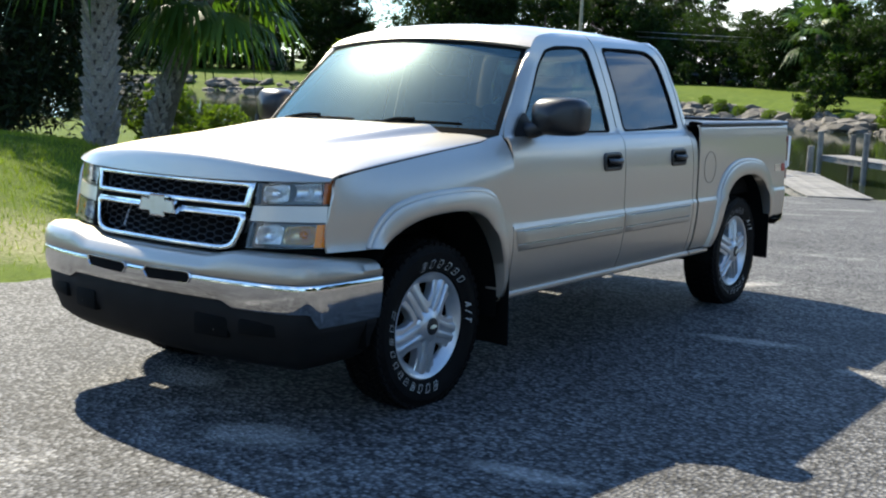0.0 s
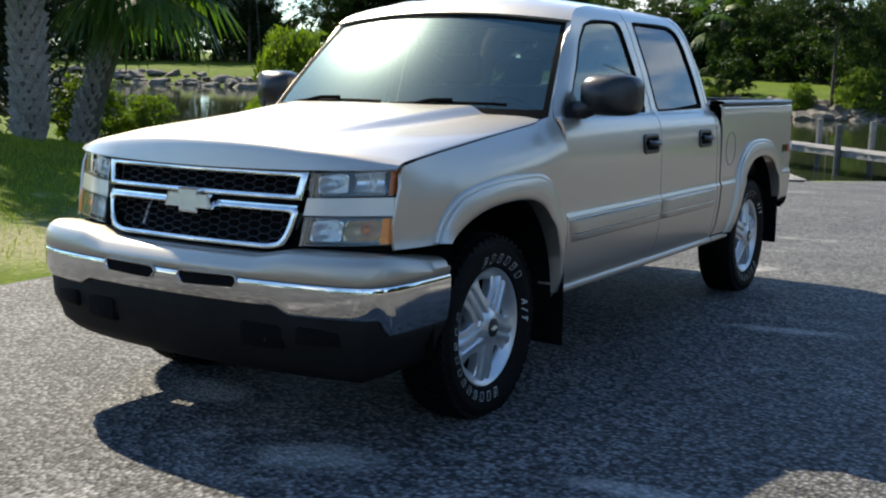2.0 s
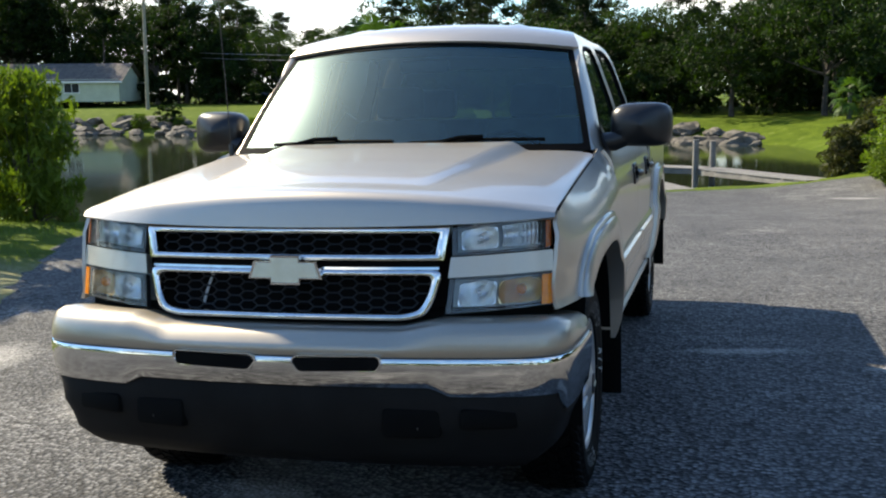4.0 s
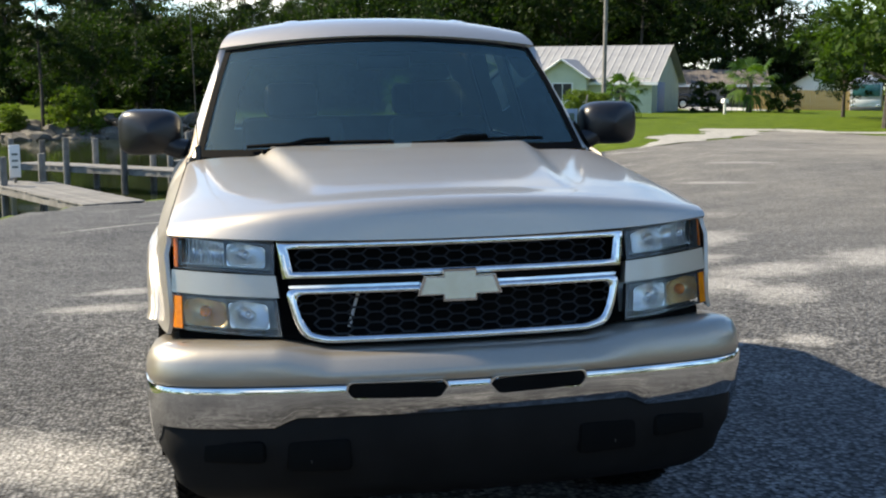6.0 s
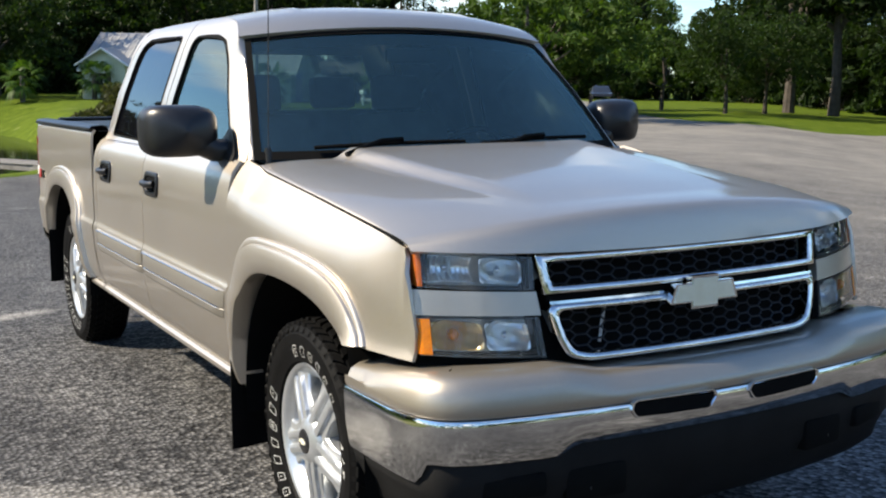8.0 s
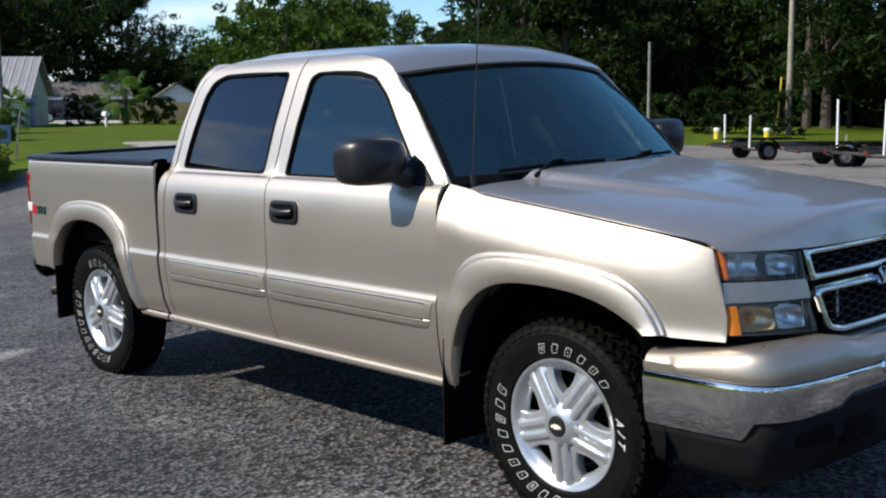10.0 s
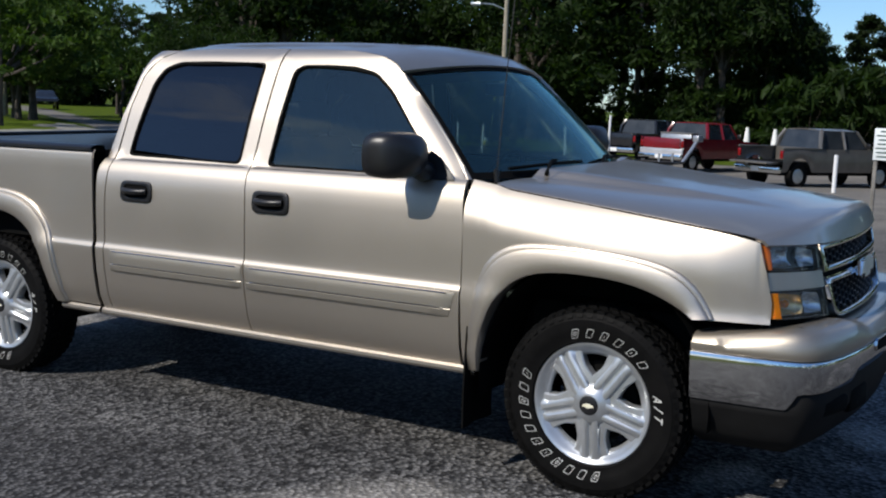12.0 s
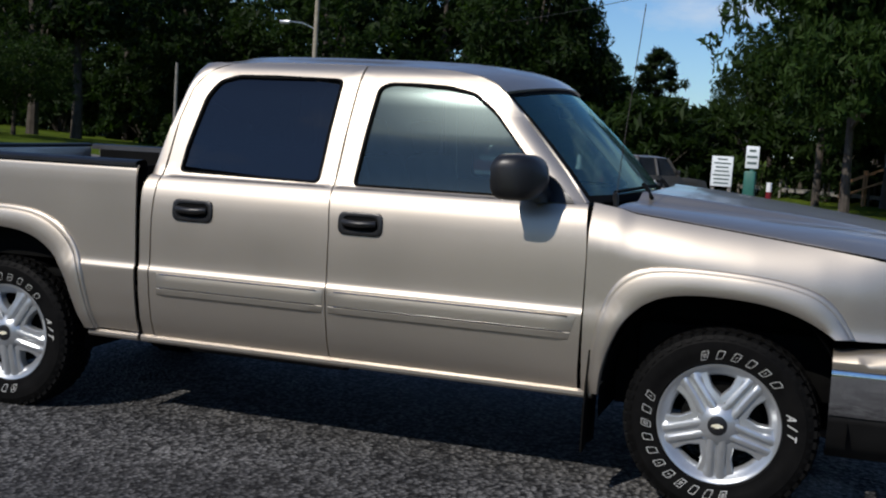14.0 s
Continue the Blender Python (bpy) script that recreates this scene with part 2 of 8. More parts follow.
def asphalt():
    """Chip seal: pale and dark stone chips, worn bare lanes, sandy drifts."""
    m, nt, p, out = nodes_of("chip_seal_asphalt")
    tc = nt.nodes.new("ShaderNodeTexCoord")
    vo = nt.nodes.new("ShaderNodeTexVoronoi")
    vo.inputs["Scale"].default_value = 46.0
    nt.links.new(tc.outputs["Object"], vo.inputs["Vector"])
    sep = nt.nodes.new("ShaderNodeSeparateColor")
    nt.links.new(vo.outputs["Color"], sep.inputs["Color"])
    chips = ramp_between(nt, sep.outputs["Red"], 0.1, 0.97, (0.008, 0.008, 0.0085), (0.185, 0.183, 0.18))
    gap = ramp_between(nt, vo.outputs["Distance"], 0.35, 0.75, (1, 1, 1), (0.25, 0.25, 0.26))
    chips = mix_col(nt, 1.0, chips, gap, "MULTIPLY")
    mid = noise_node(nt, 1.1, 8, 0.68)
    big = noise_node(nt, 0.22, 5, 0.6)
    fine = noise_node(nt, 35.0, 5, 0.7)
    chips = mix_col(nt, 1.0, chips, ramp_between(nt, mid, 0.3, 0.7, (0.62, 0.62, 0.63), (1.45, 1.44, 1.42)), "MULTIPLY")
    sand = ramp_between(nt, fine, 0.3, 0.7, (0.20, 0.19, 0.172), (0.44, 0.42, 0.385))
    sand = mix_col(nt, 0.45, sand, mix_col(nt, 1.0, chips, (2.4, 2.35, 2.25), "MULTIPLY"))
    both = nt.nodes.new("ShaderNodeMath")
    both.operation = "MULTIPLY_ADD"
    both.inputs[1].default_value = 0.55
    nt.links.new(big, both.inputs[0])
    half_mid = nt.nodes.new("ShaderNodeMath")
    half_mid.operation = "MULTIPLY"
    half_mid.inputs[1].default_value = 0.45
    nt.links.new(mid, half_mid.inputs[0])
    nt.links.new(half_mid.outputs["Value"], both.inputs[2])
    drift = ramp_between(nt, both.outputs["Value"], 0.56, 0.68, (0, 0, 0), (0.55, 0.55, 0.55))
    # sandy spots and faded lines with places of their own
    total = None
    for x, y, a, b, turn in SAND_SPOTS:
        mp = nt.nodes.new("ShaderNodeMapping")
        mp.vector_type = "TEXTURE"
        mp.inputs["Location"].default_value, mp.inputs["Rotation"].default_value, mp.inputs["Scale"].default_value = (x, y, 0), (0, 0, radians(turn)), (a, b, 50)
        nt.links.new(tc.outputs["Object"], mp.inputs["Vector"])
        ln = nt.nodes.new("ShaderNodeVectorMath")
        ln.operation = "LENGTH"
        nt.links.new(mp.outputs["Vector"], ln.inputs[0])
        sub = nt.nodes.new("ShaderNodeMath")
        sub.operation, sub.use_clamp = "SUBTRACT", True
        sub.inputs[0].default_value = 1.25
        nt.links.new(ln.outputs["Value"], sub.inputs[1])
        if total is None:
            total = sub.outputs["Value"]
        else:
            mxn = nt.nodes.new("ShaderNodeMath")
            mxn.operation = "MAXIMUM"
            nt.links.new(total, mxn.inputs[0])
            nt.links.new(sub.outputs["Value"], mxn.inputs[1])
            total = mxn.outputs["Value"]
    torn = nt.nodes.new("ShaderNodeMath")
    torn.operation = "MULTIPLY"
    nt.links.new(total, torn.inputs[0])
    nt.links.new(noise_node(nt, 3.6, 12, 0.82), torn.inputs[1])
    spot = ramp_between(nt, torn.outputs["Value"], 0.27, 0.47, (0, 0, 0), (0.9, 0.9, 0.9))
    # a broad area of darker tone with a wavering edge
    mo = nt.nodes.new("ShaderNodeMapping")
    mo.vector_type = "TEXTURE"
    mo.inputs["Location"].default_value, mo.inputs["Scale"].default_value = (-2.6, 2.2, 0), (2.6, 3.0, 50)
    nt.links.new(tc.outputs["Object"], mo.inputs["Vector"])
    lo = nt.nodes.new("ShaderNodeVectorMath")
    lo.operation = "LENGTH"
    nt.links.new(mo.outputs["Vector"], lo.inputs[0])
    wob = nt.nodes.new("ShaderNodeMath")
    wob.operation = "MULTIPLY_ADD"
    wob.inputs[1].default_value = 0.8
    nt.links.new(mid, wob.inputs[0])
    nt.links.new(lo.outputs["Value"], wob.inputs[2])
    darker_area = ramp_between(nt, wob.outputs["Value"], 0.8, 1.6, (0.68, 0.68, 0.69), (1, 1, 1))
    col = mix_col(nt, drift, chips, sand)
    col = mix_col(nt, 1.0, col, darker_area, "MULTIPLY")
    # tan dust over the far, little used part of the lot
    xyz = nt.nodes.new("ShaderNodeSeparateXYZ")
    nt.links.new(tc.outputs["Object"], xyz.inputs["Vector"])
    east = nt.nodes.new("ShaderNodeMapRange")
    east.inputs["From Min"].default_value, east.inputs["From Max"].default_value = 1.0, 18.0
    nt.links.new(xyz.outputs["X"], east.inputs["Value"])
    dusty = nt.nodes.new("ShaderNodeMath")
    dusty.operation = "MULTIPLY"
    nt.links.new(east.outputs["Result"], dusty.inputs[0])
    nt.links.new(ramp_between(nt, both.outputs["Value"], 0.36, 0.6, (0.35, 0.35, 0.35), (0.85, 0.85, 0.85)), dusty.inputs[1])
    col = mix_col(nt, dusty.outputs["Value"], col, ramp_between(nt, fine, 0.3, 0.7, (0.18, 0.165, 0.14), (0.30, 0.275, 0.235)))
    col = mix_col(nt, spot, col, sand)
    nt.links.new(col, p.inputs["Base Color"])
    p.inputs["Roughness"].default_value = 0.8
    p.inputs["Specular IOR Level"].default_value = 0.35
    bump(nt, p, vo.outputs["Distance"], 0.9, 0.012)
    return m


# x, y, half length, half width, turn
SAND_SPOTS = [(-1.55, 0.7, 1.0, 0.5, -42), (-0.3, -0.42, 0.45, 0.24, -15), (0.62, -0.87, 0.46, 0.26, 22), (1.5, 2.45, 0.6, 0.14, 8), (2.3, 2.1, 0.25, 0.12, 0), (1.75, -0.5, 0.45, 0.12, 10),
              (3.0, 4.2, 1.0, 0.7, 70), (-1.75, 4.45, 0.7, 0.5, 15), (-1.65, 5.6, 0.75, 0.45, 8), (-1.2, 4.75, 0.7, 0.22, 25), (0.5, 4.6, 1.0, 0.25, 70), (3.6, 6.2, 1.1, 0.6, 35), (3.9, 5.0, 1.5, 0.8, 30), (3.3, 3.6, 0.8, 0.5, 50), (2.7, 2.1, 0.3, 0.3, 0),
              (-2.4, 13.3, 2.4, 0.11, 55), (-2.2, 16.4, 1.4, 0.12, 66), (6.5, 3.0, 2.0, 0.7, 30), (12.0, 6.0, 5.0, 1.6, 20), (-3.0, 1.5, 0.5, 0.8, 0), (5.6, 5.6, 2.0, 1.2, 30), (4.6, 8.2, 1.8, 0.7, 55),
              (4.3, 22.6, 1.3, 0.26, -50), (6.4, 19.2, 1.6, 0.3, -65), (8.0, 15.8, 1.6, 0.3, -60), (5.7, 26.3, 1.9, 0.26, -66), (7.9, 22.3, 1.6, 0.26, -58), (10.0, 19.0, 1.6, 0.26, -55), (9.3, 24.6, 1.6, 0.26, -38), (12.3, 22.4, 1.7, 0.26, -30)]
GRASS_GROUND = grass_ground()
ASPHALT = asphalt()


def water_mat():
    m, nt, p, out = nodes_of("pond_water")
    p.inputs["Base Color"].default_value = (0.018, 0.024, 0.012, 1)
    p.inputs["Roughness"].default_value, p.inputs["IOR"].default_value = 0.06, 1.33
    p.inputs["Specular IOR Level"].default_value = 0.22
    tc = nt.nodes.new("ShaderNodeTexCoord")
    mp = nt.nodes.new("ShaderNodeMapping")
    mp.inputs["Scale"].default_value = (1.0, 2.4, 1)
    n = nt.nodes.new("ShaderNodeTexNoise")
    n.inputs["Scale"].default_value, n.inputs["Detail"].default_value = 1.4, 4
    nt.links.new(tc.outputs["Object"], mp.inputs["Vector"])
    nt.links.new(mp.outputs["Vector"], n.inputs["Vector"])
    bump(nt, p, n.outputs["Fac"], 0.12, 0.01)
    return m


WATER_MAT = water_mat()
BARK = surface("bark", (0.035, 0.028, 0.022), (0.085, 0.07, 0.056), 3.0, 0.9, 0.0, 0.4, 40.0, 0.03)
PALM_STUB = surface("palm_stub", (0.20, 0.18, 0.155), (0.36, 0.33, 0.29), 5.0, 0.9, 0.0, 0.3, 40.0, 0.01)
PALM_BARK = surface("palm_bark", (0.06, 0.052, 0.043), (0.13, 0.115, 0.095), 5.0, 0.9, 0.0, 0.35, 40.0, 0.02)
LEAF_OAK = leaf_mat("oak_leaf", (0.005, 0.0125, 0.0035), (0.030, 0.055, 0.012), 0.4)
LEAF_PINE = leaf_mat("pine_needle", (0.005, 0.012, 0.004), (0.021, 0.036, 0.009), 0.3)
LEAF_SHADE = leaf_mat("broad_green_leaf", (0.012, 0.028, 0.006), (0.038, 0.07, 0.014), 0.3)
LEAF_BRIGHT = leaf_mat("fresh_leaf", (0.05, 0.085, 0.012), (0.13, 0.18, 0.028), 0.4)
LEAF_REED = leaf_mat("marsh_leaf", (0.030, 0.032, 0.012), (0.075, 0.078, 0.028), 0.3)
LEAF_DARK = leaf_mat("cedar_leaf", (0.008, 0.015, 0.006), (0.020, 0.032, 0.012), 0.08)
LEAF_PALM = leaf_mat("palm_leaf", (0.04, 0.085, 0.02), (0.09, 0.15, 0.035), 0.35, 0.4)
LEAF_YOUNG = leaf_mat("young_leaf", (0.022, 0.046, 0.009), (0.062, 0.105, 0.020), 0.35)
WOOD_GREY = surface("weathered_wood", (0.13, 0.122, 0.108), (0.25, 0.235, 0.21), 4.0, 0.85, 0.0, 0.35, 60.0, 0.006)
WOOD_DARK = surface("wet_wood", (0.06, 0.055, 0.048), (0.13, 0.12, 0.105), 4.0, 0.8, 0.0, 0.3, 50.0, 0.006)
WOOD_TAN = surface("tan_fence_wood", (0.50, 0.30, 0.10), (0.64, 0.42, 0.17), 3.0, 0.85, 0.0, 0.25, 50.0, 0.005)
CONCRETE = surface("pale_concrete", (0.42, 0.41, 0.38), (0.56, 0.55, 0.52), 2.0, 0.85, 0.0, 0.2, 60.0, 0.003)
ROCK = surface("riprap_stone", (0.055, 0.047, 0.036), (0.16, 0.14, 0.112), 2.2, 0.9, 0.0, 0.35, 30.0, 0.02)
HOUSE_WALL = surface("pale_green_stucco", (0.46, 0.49, 0.36), (0.54, 0.57, 0.43), 1.2, 0.9, 0.0, 0.1, 80.0, 0.004)
WHITE_WALL = surface("white_siding", (0.66, 0.67, 0.66), (0.76, 0.77, 0.76), 1.0, 0.8, 0.0, 0.08, 60.0, 0.004)
ROOF_METAL = surface("pale_ribbed_roof", (0.27, 0.265, 0.255), (0.36, 0.35, 0.335), 1.4, 0.5, 0.3, 0.1, 40.0, 0.004)
ROOF_BROWN = surface("brown_shingle", (0.09, 0.077, 0.067), (0.15, 0.128, 0.112), 2.0, 0.9, 0.0, 0.25, 30.0, 0.01)
WHITE_TRIM = surface("white_paint", (0.72, 0.72, 0.70), (0.80, 0.80, 0.78), 2.0, 0.6)
WINDOW_DARK = surface("dark_pane", (0.02, 0.025, 0.03), (0.04, 0.045, 0.05), 2.0, 0.08)
TEAL_PANE = surface("teal_pane", (0.03, 0.13, 0.13), (0.05, 0.18, 0.18), 1.0, 0.1)
YELLOW = surface("yellow_paint", (0.72, 0.55, 0.06), (0.60, 0.44, 0.05), 6.0, 0.6, 0.0, 0.1, 60.0, 0.002)
WHITE_PVC = surface("white_pvc", (0.78, 0.78, 0.77), (0.68, 0.68, 0.67), 5.0, 0.45)
POLE_WOOD = surface("pole_wood", (0.22, 0.19, 0.14), (0.34, 0.30, 0.23), 3.0, 0.85, 0.0, 0.2, 40.0, 0.004)
GALV = surface("galvanised_steel", (0.42, 0.43, 0.44), (0.55, 0.56, 0.57), 9.0, 0.4, 0.8, 0.1, 60.0, 0.001)
SIGN_WHITE = surface("sign_white", (0.62, 0.66, 0.66), (0.74, 0.78, 0.77), 3.0, 0.5)
SIGN_INK = surface("sign_ink", (0.05, 0.09, 0.08), (0.09, 0.13, 0.12), 8.0, 0.6)
SIGN_BLUE = surface("sign_blue", (0.16, 0.24, 0.36), (0.22, 0.30, 0.42), 3.0, 0.5)
GREEN_PAINT = surface("green_paint", (0.015, 0.10, 0.075), (0.025, 0.13, 0.10), 6.0, 0.5)
RED_PAINT = surface("red_paint", (0.17, 0.009, 0.015), (0.13, 0.007, 0.011), 3.0, 0.25)
DARK_PAINT = surface("black_paint", (0.012, 0.013, 0.015), (0.02, 0.021, 0.024), 3.0, 0.18)
TAN_PAINT = surface("tan_paint", (0.14, 0.13, 0.115), (0.19, 0.175, 0.155), 3.0, 0.28, 0.4)
SILVER_PAINT = surface("silver_paint", (0.45, 0.45, 0.46), (0.55, 0.55, 0.56), 3.0, 0.3, 0.4)
ORANGE_WOOD = surface("stained_wood", (0.28, 0.14, 0.06), (0.38, 0.20, 0.09), 4.0, 0.8, 0.0, 0.25, 40.0, 0.004)
GRASS_BLADE = leaf_mat("grass_blade", (0.10, 0.16, 0.012), (0.24, 0.27, 0.045), 0.35, 0.6)
SAND_PATCH = surface("sandy_gravel", (0.20, 0.19, 0.165), (0.36, 0.345, 0.305), 3.0, 0.9, 0.0, 0.35, 40.0, 0.01)

# ---- mesh helpers ----
def lerp(a, b, t):
    return a + (b - a) * t


def table(pts):
    """A curve through (position, value) pairs."""
    pts = sorted(pts)
    xs, vs = [p[0] for p in pts], [p[1] for p in pts]
    return lambda q: float(np.interp(q, xs, vs))


def along(line, n):
    """n points spaced evenly along a polyline."""
    a = np.array(line, float)
    d = np.r_[0, np.cumsum(np.linalg.norm(np.diff(a, axis=0), axis=1))]
    t = np.linspace(0, d[-1], n)
    return np.stack([np.interp(t, d, a[:, k]) for k in range(a.shape[1])], 1)


def rounded(line, rounds=2, closed=False):
    """Chaikin's corner cutting."""
    a = [tuple(p) for p in line]
    for _ in range(rounds):
        o = [] if closed else [a[0]]
        m = len(a) if closed else len(a) - 1
        for i in range(m):
            p, q = np.array(a[i]), np.array(a[(i + 1) % len(a)])
            o += [tuple(p * 0.75 + q * 0.25), tuple(p * 0.25 + q * 0.75)]
        if not closed:
            o.append(a[-1])
        a = o
    return a


HEART = Vector((0, 1.5, 0.9))


def soft(poly, r):
    """An outline whose corners are rounded over the length r."""
    out = []
    n = len(poly)
    for i in range(n):
        p, a, b = np.array(poly[i]), np.array(poly[i - 1]), np.array(poly[(i + 1) % n])
        ra, rb = min(r, np.linalg.norm(a - p) * 0.4), min(r, np.linalg.norm(b - p) * 0.4)
        q0, q1 = p + (a - p) / np.linalg.norm(a - p) * ra, p + (b - p) / np.linalg.norm(b - p) * rb
        out += [tuple((1 - t) ** 2 * q0 + 2 * t * (1 - t) * p + t * t * q1) for t in (0, 0.25, 0.5, 0.75, 1)]
    return out


def grid(rows, thick=0.0, closed=False, bm=None):
    """A sheet through rows of points, thickened away from its outer side, towards HEART."""
    bm = bm or bmesh.new()
    vs = [[bm.verts.new(p) for p in row] for row in rows]
    faces = []
    for a, b in zip(vs, vs[1:]):
        n = len(a)
        for i in range(n if closed else n - 1):
            j = (i + 1) % n
            faces.append(bm.faces.new((a[i], a[j], b[j], b[i])))
    if thick:
        bm.normal_update()
        if sum(f.normal.dot(f.calc_center_median() - HEART) * f.calc_area() for f in faces) < 0:
            bmesh.ops.reverse_faces(bm, faces=faces)
            bm.normal_update()
        bmesh.ops.solidify(bm, geom=faces, thickness=abs(thick))
    return bm


def box(size, at=(0, 0, 0), bevel=0.0, turn=None, bm=None, seg=2):
    bm = bm or bmesh.new()
    m = Matrix.Translation(at) @ (turn or Matrix()) @ Matrix.Diagonal((*size, 1))
    r = bmesh.ops.create_cube(bm, size=1.0, matrix=m)
    if bevel:
        es = {e for v in r["verts"] for e in v.link_edges}
        bmesh.ops.bevel(bm, geom=list(es), offset=bevel, segments=seg, affect="EDGES", profile=0.5)
    return bm


def tube(line, radius, sides=8, bm=None, taper=None):
    """A round bar along a polyline."""
    bm = bm or bmesh.new()
    pts = [Vector(p) for p in line]
    rings = []
    up = Vector((0.31, 0.2, 0.93)).normalized()
    for i, p in enumerate(pts):
        d = (pts[min(i + 1, len(pts) - 1)] - pts[max(i - 1, 0)]).normalized()
        a = d.cross(up)
        a = (a if a.length > 0.05 else d.cross(Vector((1, 0, 0)))).normalized()
        b = d.cross(a)
        r = radius if taper is None else lerp(radius, taper, i / max(len(pts) - 1, 1))
        rings.append([bm.verts.new(p + (a * math.cos(k) + b * math.sin(k)) * r) for k in np.linspace(0, math.tau, sides, endpoint=False)])
    for a, b in zip(rings, rings[1:]):
        for i in range(sides):
            bm.faces.new((a[i], a[(i + 1) % sides], b[(i + 1) % sides], b[i]))
    bm.faces.new(rings[0])
    bm.faces.new(rings[-1])
    return bm


def lathe(profile, n=48, bm=None, closed=False):
    """A profile of (radius, x) turned round the x axis."""
    bm = bm or bmesh.new()
    prof = profile + [profile[0]] if closed else profile
    cache = []
    for r, x in (profile if closed else prof):
        cache.append([bm.verts.new((x, r * math.cos(a), r * math.sin(a))) for a in np.linspace(0, math.tau, n, endpoint=False)])
    order = cache + [cache[0]] if closed else cache
    for a, b in zip(order, order[1:]):
        for i in range(n):
            bm.faces.new((a[i], a[(i + 1) % n], b[(i + 1) % n], b[i]))
    return bm


def prism(poly, depth, axis="y", at=0.0, bm=None):
    """A flat polygon of (a, b) pulled to a depth along an axis: y gives (a, y, b), x gives (x, a, b), z gives (a, b, z)."""
    bm = bm or bmesh.new()
    put = {"y": lambda a, b, d: (a, d, b), "x": lambda a, b, d: (d, a, b), "z": lambda a, b, d: (a, b, d)}[axis]
    lo = [bm.verts.new(put(a, b, at)) for a, b in poly]
    hi = [bm.verts.new(put(a, b, at + depth)) for a, b in poly]
    bm.faces.new(lo)
    bm.faces.new(hi)
    for i in range(len(poly)):
        j = (i + 1) % len(poly)
        bm.faces.new((lo[i], lo[j], hi[j], hi[i]))
    return bm


def finish(name, bm, material, sharp=38.0):
    bmesh.ops.recalc_face_normals(bm, faces=bm.faces)
    lim = radians(sharp)
    for f in bm.faces:
        f.smooth = True
    for e in bm.edges:
        if len(e.link_faces) == 2 and e.calc_face_angle(0.0) > lim:
            e.smooth = False
    me = bpy.data.meshes.new(name)
    bm.to_mesh(me)
    bm.free()
    if material is not None:
        me.materials.append(material)
    return me


def part(name, bm, material, parent=None, label="", sharp=38.0):
    ob = new(name, finish(name, bm, material, sharp))
    if parent is not None:
        ob.parent = parent
    return tagged(ob, label)


def thing(name, label, category, at=None, group="", kind=""):
    ob = new(name)
    ob.empty_display_size = 0.2
    if at is not None:
        ob.matrix_world = at
    return tagged(ob, label, category, group, kind)

# ---- the land: lot, banks, pond ----
from mathutils.geometry import delaunay_2d_cdt

WATER = -1.7
POND = [(-10.5, 12.8), (-8.4, 11.6), (-7.5, 11.15), (-6.8, 11.45), (-6.1, 11.95), (-5.75, 12.9), (-5.6, 15.3), (-5.2, 18.45), (-4.75, 20.8), (-3.7, 22.3), (-2.3, 24.0), (-1.15, 25.5), (-0.4, 26.8), (2.0, 28.4), (4.4, 29.8), (6.2, 33.5), (6.7, 39.0), (6.7, 47.5), (6.2, 56.0), (3.9, 64.0), (-0.4, 68.3),
        (-9.0, 67.8), (-14.7, 66.1), (-21.9, 67.5), (-27.6, 71.8), (-34.0, 75.8), (-46.2, 76.8), (-60.5, 74.0), (-80.5, 73.3), (-107.7, 67.5), (-136.0, 59.0), (-137.0, 30.4), (-100.5, 31.0),
        (-64.8, 28.9), (-43.3, 27.5), (-29.0, 24.6), (-19.7, 20.6), (-13.6, 16.8)]
LOT = [(-8.5, -0.9), (-5.0, -0.2), (-3.66, 0.5), (-3.85, 2.4), (-5.1, 4.6), (-6.8, 7.9), (-7.4, 10.3), (-6.7, 11.25), (-5.95, 11.75), (-5.55, 12.8), (-5.45, 15.3), (-5.05, 18.45), (-4.6, 20.75), (-3.58, 22.1), (-2.15, 23.8), (-0.98, 25.3), (0.4, 26.0), (2.5, 27.4), (4.5, 28.8), (6.3, 28.0), (7.8, 27.0), (9.2, 26.2), (10.9, 26.0),
       (14.5, 29.2), (17.8, 34.4), (19.3, 33.0), (20.2, 29.9), (22.7, 30.5), (24.9, 30.9), (30.4, 39.2), (33.2, 43.6), (43.8, 59.5), (58.0, 82.0), (62.0, 82.0), (47.2, 59.4), (36.6, 43.8), (31.5, 33.6), (33.0, 28.5), (30.5, 22.4), (27.6, 21.0), (27.0, 17.2), (30.0, 12.0),
       (33.0, 6.0), (33.0, 1.0), (26.0, -2.0), (20.5, -6.0), (18.0, -14.0), (10.0, -22.0), (-8.0, -22.0), (-14.0, -12.0), (-14.0, -2.2)]


def signed(poly, x, y):
    """Metres from points to an outline: negative inside."""
    p = np.stack([x, y], -1)[..., None, :]
    a = np.array(poly, float)
    b = np.roll(a, -1, 0)
    ab = b - a
    t = np.clip(((p - a) * ab).sum(-1) / (ab * ab).sum(-1), 0, 1)
    d = np.linalg.norm(p - a - t[..., None] * ab, axis=-1).min(-1)
    yy, xx = p[..., 1], p[..., 0]
    cross = ((a[:, 1] > yy) != (b[:, 1] > yy)) & (xx < (b[:, 0] - a[:, 0]) * (yy - a[:, 1]) / (b[:, 1] - a[:, 1] + 1e-12) + a[:, 0])
    return np.where(cross.sum(-1) % 2 == 1, -d, d)


def smooth(lo, hi, v):
    t = np.clip((v - lo) / (hi - lo), 0, 1)
    return t * t * (3 - 2 * t)


